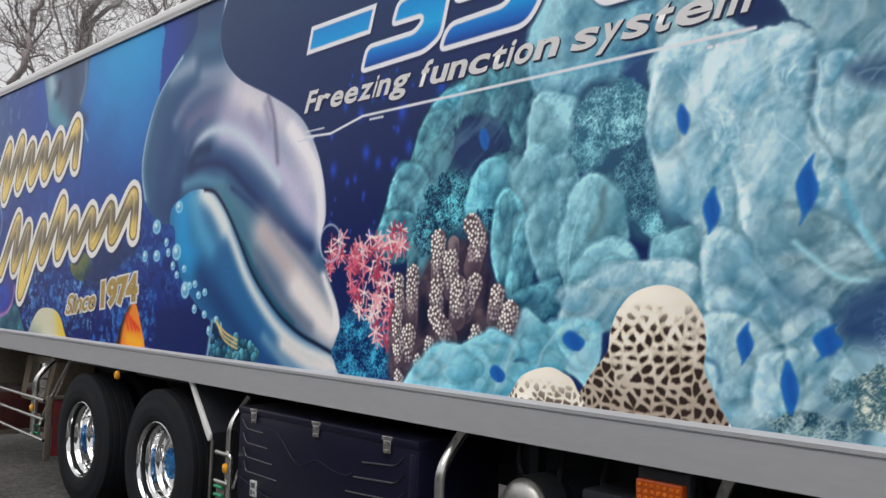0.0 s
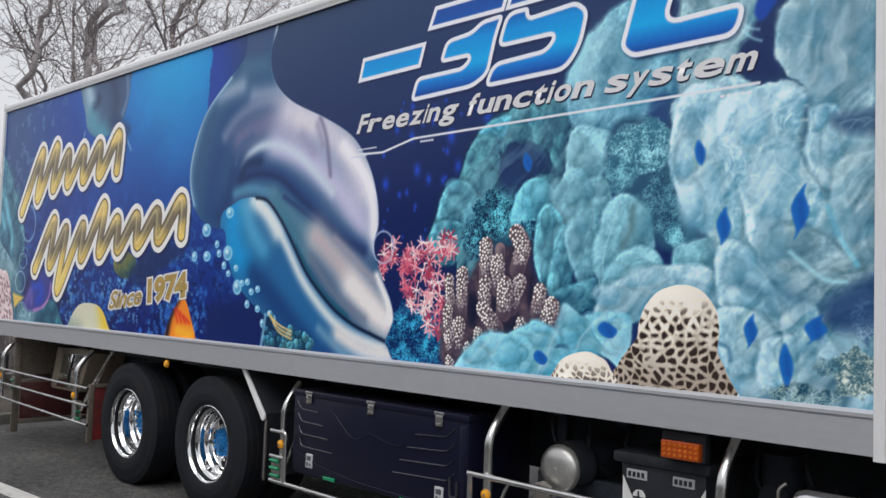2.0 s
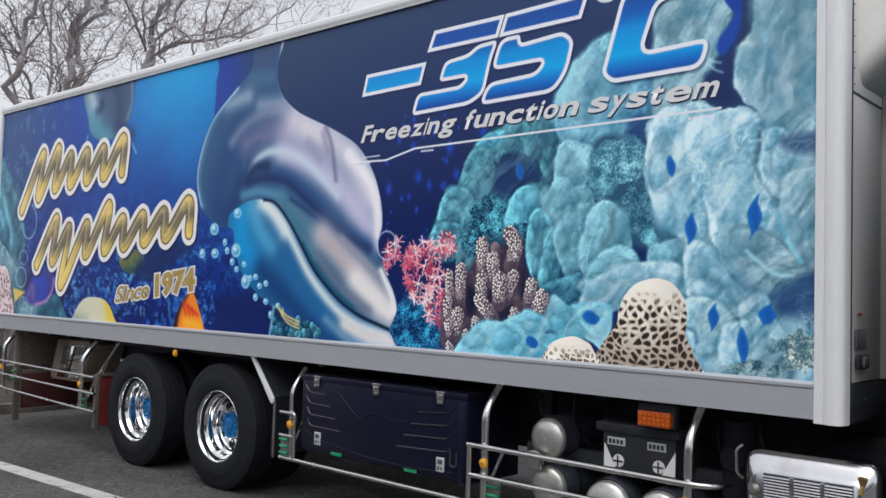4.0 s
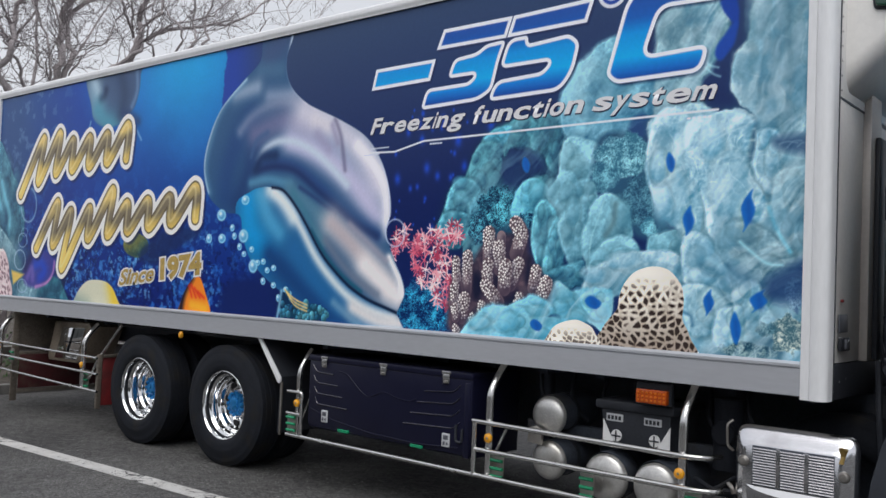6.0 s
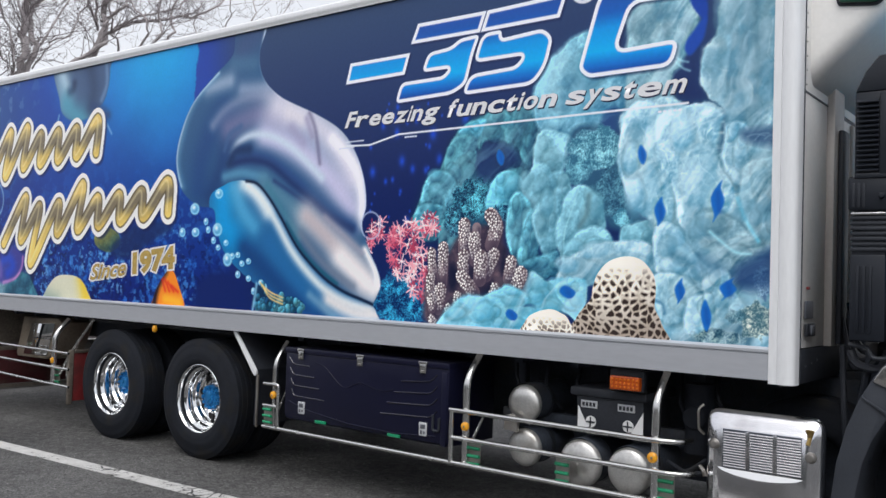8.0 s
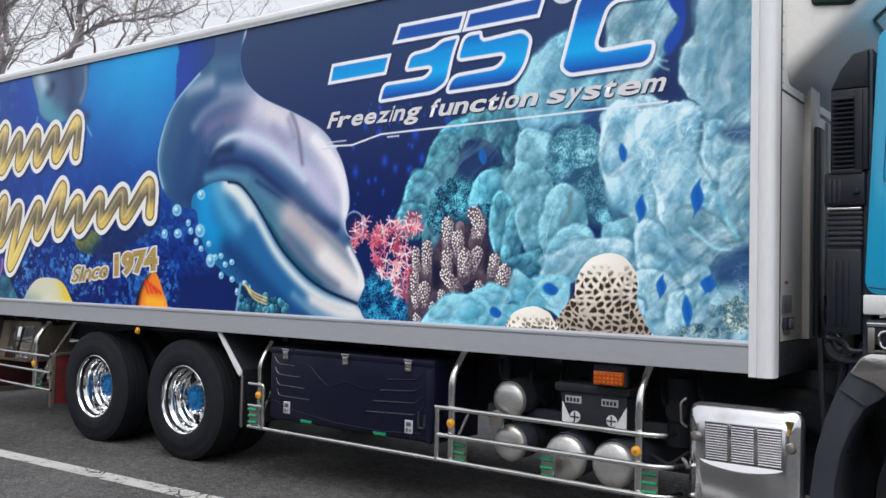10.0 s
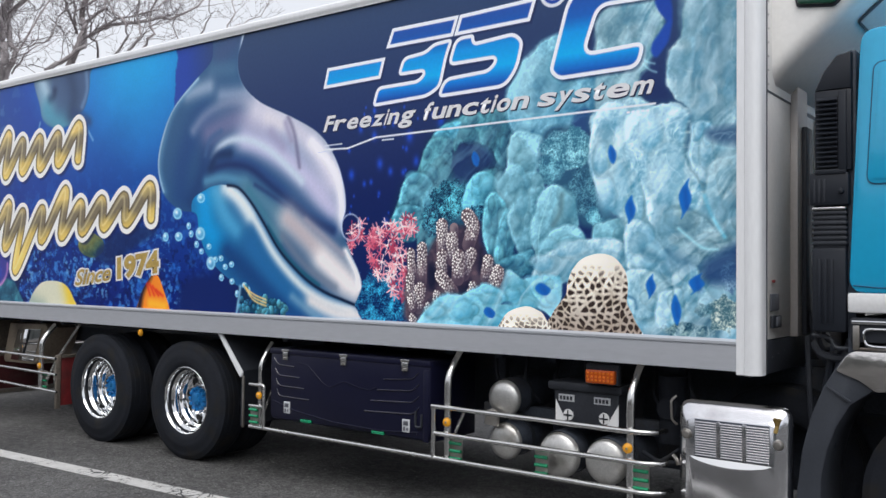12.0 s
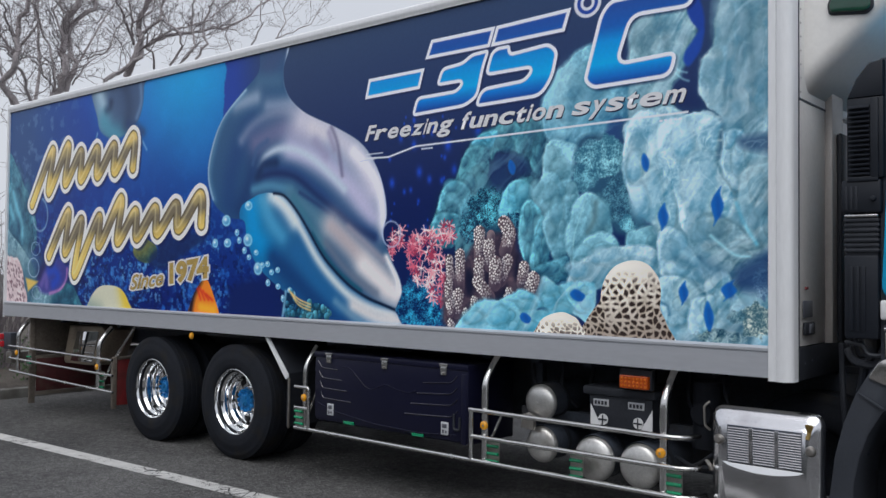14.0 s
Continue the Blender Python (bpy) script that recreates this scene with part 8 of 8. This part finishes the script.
limbs_.append(([(-7.11, 1.88, 4.68), (-6.92, 1.68, 4.78), (-6.82, 1.48, 4.89), (-6.91, 1.26, 4.94)], 0.035, 0.012))
limbs_.append(([(-6.98, 2.14, 5.43), (-6.82, 2.02, 5.67), (-6.98, 1.97, 5.93), (-6.88, 2.12, 6.43), (-6.78, 2.22, 7.03)], 0.06, 0.03))
limbs_.append(([(-6.94, 2.2, 4.62), (-6.88, 2.34, 4.88), (-7.18, 2.58, 5.15), (-6.86, 2.78, 5.28), (-6.95, 2.87, 5.51), (-7.16, 3.07, 5.77), (-6.88, 3.13, 5.97), (-6.83, 2.92, 6.13), (-6.73, 2.62, 6.53), (-6.63, 2.42, 7.03)], 0.035, 0.02))
limbs_.append(([(-6.96, 2.17, 4.96), (-6.87, 2.3, 5.1), (-7.17, 2.42, 5.4), (-7, 2.49, 5.6)], 0.03, 0.012))
limbs_.append(([(-7, 2.09, 5.13), (-6.83, 1.95, 5.39), (-6.93, 1.87, 5.73), (-6.83, 2.02, 6.23), (-6.73, 2.12, 6.83)], 0.05, 0.03))
bare_tree((-7, 2.25, S), 8, limbs_, 0.15, 1.2)
limbs_ = []
limbs_.append(([(-7.7, 3.4, S), (-7.7, 3.31, 2.73), (-7.74, 3.22, 4.97), (-7.77, 3.48, 5.18), (-7.54, 3.75, 5.48), (-7.88, 3.99, 5.74), (-7.6, 4.22, 5.93), (-7.78, 4.66, 6.11), (-7.57, 5.25, 6.32), (-7.82, 5.69, 6.44), (-7.62, 6.09, 6.73), (-7.75, 6.51, 7.06), (-7.73, 6.84, 7.31), (-7.63, 7.14, 7.81), (-7.53, 7.44, 8.41)], 0.11, 0.025))
limbs_.append(([(-7.88, 3.68, 5.13), (-7.64, 3.73, 5.52), (-7.56, 3.81, 5.78), (-7.84, 3.84, 6.01), (-7.78, 3.87, 6.32), (-7.52, 3.97, 6.61), (-7.42, 4.12, 7.11), (-7.32, 4.22, 7.71)], 0.15, 0.07))
limbs_.append(([(-7.86, 3.81, 5.75), (-7.72, 3.58, 5.99), (-7.56, 3.36, 6.24), (-7.56, 3.23, 6.4), (-7.46, 2.93, 6.8), (-7.36, 2.73, 7.3)], 0.06, 0.03))
limbs_.append(([(-7.85, 3.85, 5.91), (-7.52, 4.11, 6.22), (-7.81, 4.32, 6.52), (-7.8, 4.38, 6.71), (-7.7, 4.68, 7.21), (-7.6, 4.98, 7.81)], 0.07, 0.04))
limbs_.append(([(-7.8, 3.99, 5.74), (-7.58, 4.42, 6.12), (-7.8, 4.96, 6.34), (-7.53, 5.22, 6.47), (-7.87, 5.68, 6.86), (-7.57, 5.81, 7.06), (-7.47, 6.11, 7.56), (-7.37, 6.41, 8.16)], 0.05, 0.02))
limbs_.append(([(-7.73, 4.14, 5.35), (-7.54, 3.99, 5.55), (-7.6, 3.9, 5.68)], 0.05, 0.045))
limbs_.append(([(-7.88, 3.73, 6.09), (-7.54, 3.97, 6.35), (-7.71, 4.12, 6.59), (-7.61, 4.42, 7.09), (-7.51, 4.72, 7.69)], 0.04, 0.02))
limbs_.append(([(-7.87, 3.8, 5.88), (-7.69, 3.64, 6.22), (-7.52, 3.52, 6.49), (-7.42, 3.67, 6.99), (-7.32, 3.77, 7.59)], 0.05, 0.025))
limbs_.append(([(-7.52, 4.66, 6.11), (-7.88, 5.15, 6.17), (-7.52, 5.6, 6.36), (-7.88, 6.21, 6.59)], 0.03, 0.012))
bare_tree((-7.7, 3.4, S), 14, limbs_, 0.13, 1.1)
limbs_ = []
limbs_.append(([(-6.6, 4.6, S), (-6.6, 4.3, 2.9), (-6.7, 4, 5.27), (-6.42, 4.13, 5.54), (-6.66, 4.22, 5.86), (-6.75, 4.24, 6.16), (-6.53, 4.15, 6.38), (-6.43, 4.3, 6.88), (-6.33, 4.4, 7.48)], 0.06, 0.025))
limbs_.append(([(-6.58, 4.23, 5.37), (-6.46, 4.37, 5.64), (-6.76, 4.48, 5.96), (-6.63, 4.52, 6.28), (-6.42, 4.47, 6.49), (-6.32, 4.62, 6.99), (-6.22, 4.72, 7.59)], 0.055, 0.025))
limbs_.append(([(-6.76, 3.84, 5.22), (-6.47, 3.88, 5.49), (-6.47, 3.82, 5.72), (-6.69, 3.71, 5.99), (-6.77, 3.62, 6.21), (-6.67, 3.32, 6.61), (-6.57, 3.12, 7.11)], 0.05, 0.02))
limbs_.append(([(-6.63, 4.13, 5.54), (-6.44, 4.3, 5.71), (-6.78, 4.63, 5.84)], 0.025, 0.01))
bare_tree((-6.6, 4.6, S), 21, limbs_, 0.09, 0.8)
limbs_ = []
limbs_.append(([(-7, 6.2, S), (-7, 5.76, 3.21), (-7.04, 5.32, 5.84), (-7.17, 5.28, 6.1), (-6.97, 5.2, 6.26), (-6.87, 5.35, 6.76), (-6.77, 5.45, 7.36)], 0.04, 0.012))
limbs_.append(([(-7.17, 5.88, 6.06), (-6.9, 5.91, 6.4), (-6.84, 5.82, 6.76), (-6.74, 5.97, 7.26), (-6.64, 6.07, 7.86)], 0.035, 0.012))
limbs_.append(([(-6.96, 6.35, 6.27), (-6.86, 6.46, 6.58), (-7.18, 6.65, 6.94), (-7.08, 6.95, 7.44), (-6.98, 7.25, 8.04)], 0.035, 0.012))
limbs_.append(([(-6.98, 6.32, 6.25), (-7.01, 6.78, 6.48), (-7.01, 7.22, 6.75), (-6.91, 7.52, 7.25), (-6.81, 7.82, 7.85)], 0.03, 0.01))
bare_tree((-7, 6.2, S), 41, limbs_, 0.06, 0.6)
limbs_ = []
limbs_.append(([(-10.2, 3.2, S), (-10.2, 3.00, 3.58), (-10.1, 3.20, 5.55), (-10, 3.05, 6.62), (-10, 3.27, 8.20)], 0.11, 0.03))
limbs_.append(([(-10.2, 2.98, 4.07), (-10, 2.33, 5.51), (-10, 1.89, 6.58), (-9.9, 1.72, 7.95)], 0.07, 0.02))
limbs_.append(([(-10.2, 3.16, 4.47), (-10, 3.97, 5.88), (-10, 4.50, 6.88), (-9.9, 5.13, 8.07)], 0.07, 0.02))
bare_tree((-10.2, 3.2, S), 33, limbs_, 0.11)


def brush(at, seed, size, height):
    """A leafless bush: many thin crooked stems from one root."""
    r = random.Random(seed)
    ob = thing("bare_bush", "tall leafless brown bush on the planting strip", "bush", "bushes behind the truck", at=at)
    stems = bmesh.new()
    for k in range(55):
        a = r.uniform(0, 6.28)
        h = height * r.uniform(0.5, 1.0)
        x, y = math.cos(a) * size * r.random(), math.sin(a) * size * r.random()
        path = [(x * 0.4, y * 0.4, -0.05)]
        for i in range(1, 6):
            path.append((x * (0.4 + 0.16 * i) + r.uniform(-0.08, 0.08), y * (0.4 + 0.16 * i) + r.uniform(-0.08, 0.08), h * i / 5))
            if i > 1:
                p = Vector(path[-1])
                q = p + Vector((r.uniform(-0.4, 0.4), r.uniform(-0.4, 0.4), r.uniform(0.0, 0.4)))
                tube(stems, [tuple(p), tuple(p.lerp(q, 0.5) + Vector((0, 0, 0.05))), tuple(q)], (0.005, 0.003), 3, 0, caps=False)
        tube(stems, path, (0.012, 0.004), 4, 0, caps=False)
    tagged(part("stems", stems, TWIG, ob, "", 60), kind="stuff")


for i, (x, y) in enumerate([(-7.6, -0.6), (-7.8, 0.4), (-8.0, 1.6), (-8.2, 2.8), (-8.0, 4.2)]):
    brush((x, y, S), 70 + i, 0.8, 3.0)


def shrub(at, seed, size, group="shrubs behind the truck"):
    """A low shrub: stems and many small separate leaves."""
    r = random.Random(seed)
    ob = thing("shrub", "low dark green evergreen shrub on the planting strip", "shrub", group, at=at)
    stems, leaves = bmesh.new(), bmesh.new()
    for k in range(16):
        a, h = r.uniform(0, 6.28), r.uniform(0.5, 1.0) * size
        tip = Vector((math.cos(a) * size * r.uniform(0.1, 0.6), math.sin(a) * size * r.uniform(0.1, 0.6), h))
        tube(stems, [(0, 0, -0.05), tuple(tip * 0.5 + Vector((0, 0, 0.05))), tuple(tip)], (0.008, 0.004), 4, 0)
        for j in range(70):
            c = tip * r.uniform(0.2, 1.05) + Vector([r.gauss(0, 0.09) for _ in range(3)])
            c.z = max(0.02, c.z)
            m = Matrix.Translation(c) @ Euler([r.uniform(0, 6.28) for _ in range(3)]).to_matrix().to_4x4()
            s = r.uniform(0.015, 0.035)
            v = [leaves.verts.new(m @ Vector(p)) for p in ((-s, 0, 0), (0, -s * 0.5, s * 0.15), (s, 0, 0), (0, s * 0.5, s * 0.15))]
            leaves.faces.new(v)
    tagged(part("stems", stems, TWIG, ob, "", 60), kind="stuff")
    tagged(part("leaves", leaves, LEAF, ob, "", 0), kind="stuff")


shrub((-5.5, 0.30, 0.11), 2, 0.55)
shrub((-5.9, 1.3, 0.11), 5, 0.6)
shrub((-5.6, -0.5, 0.11), 9, 0.5)
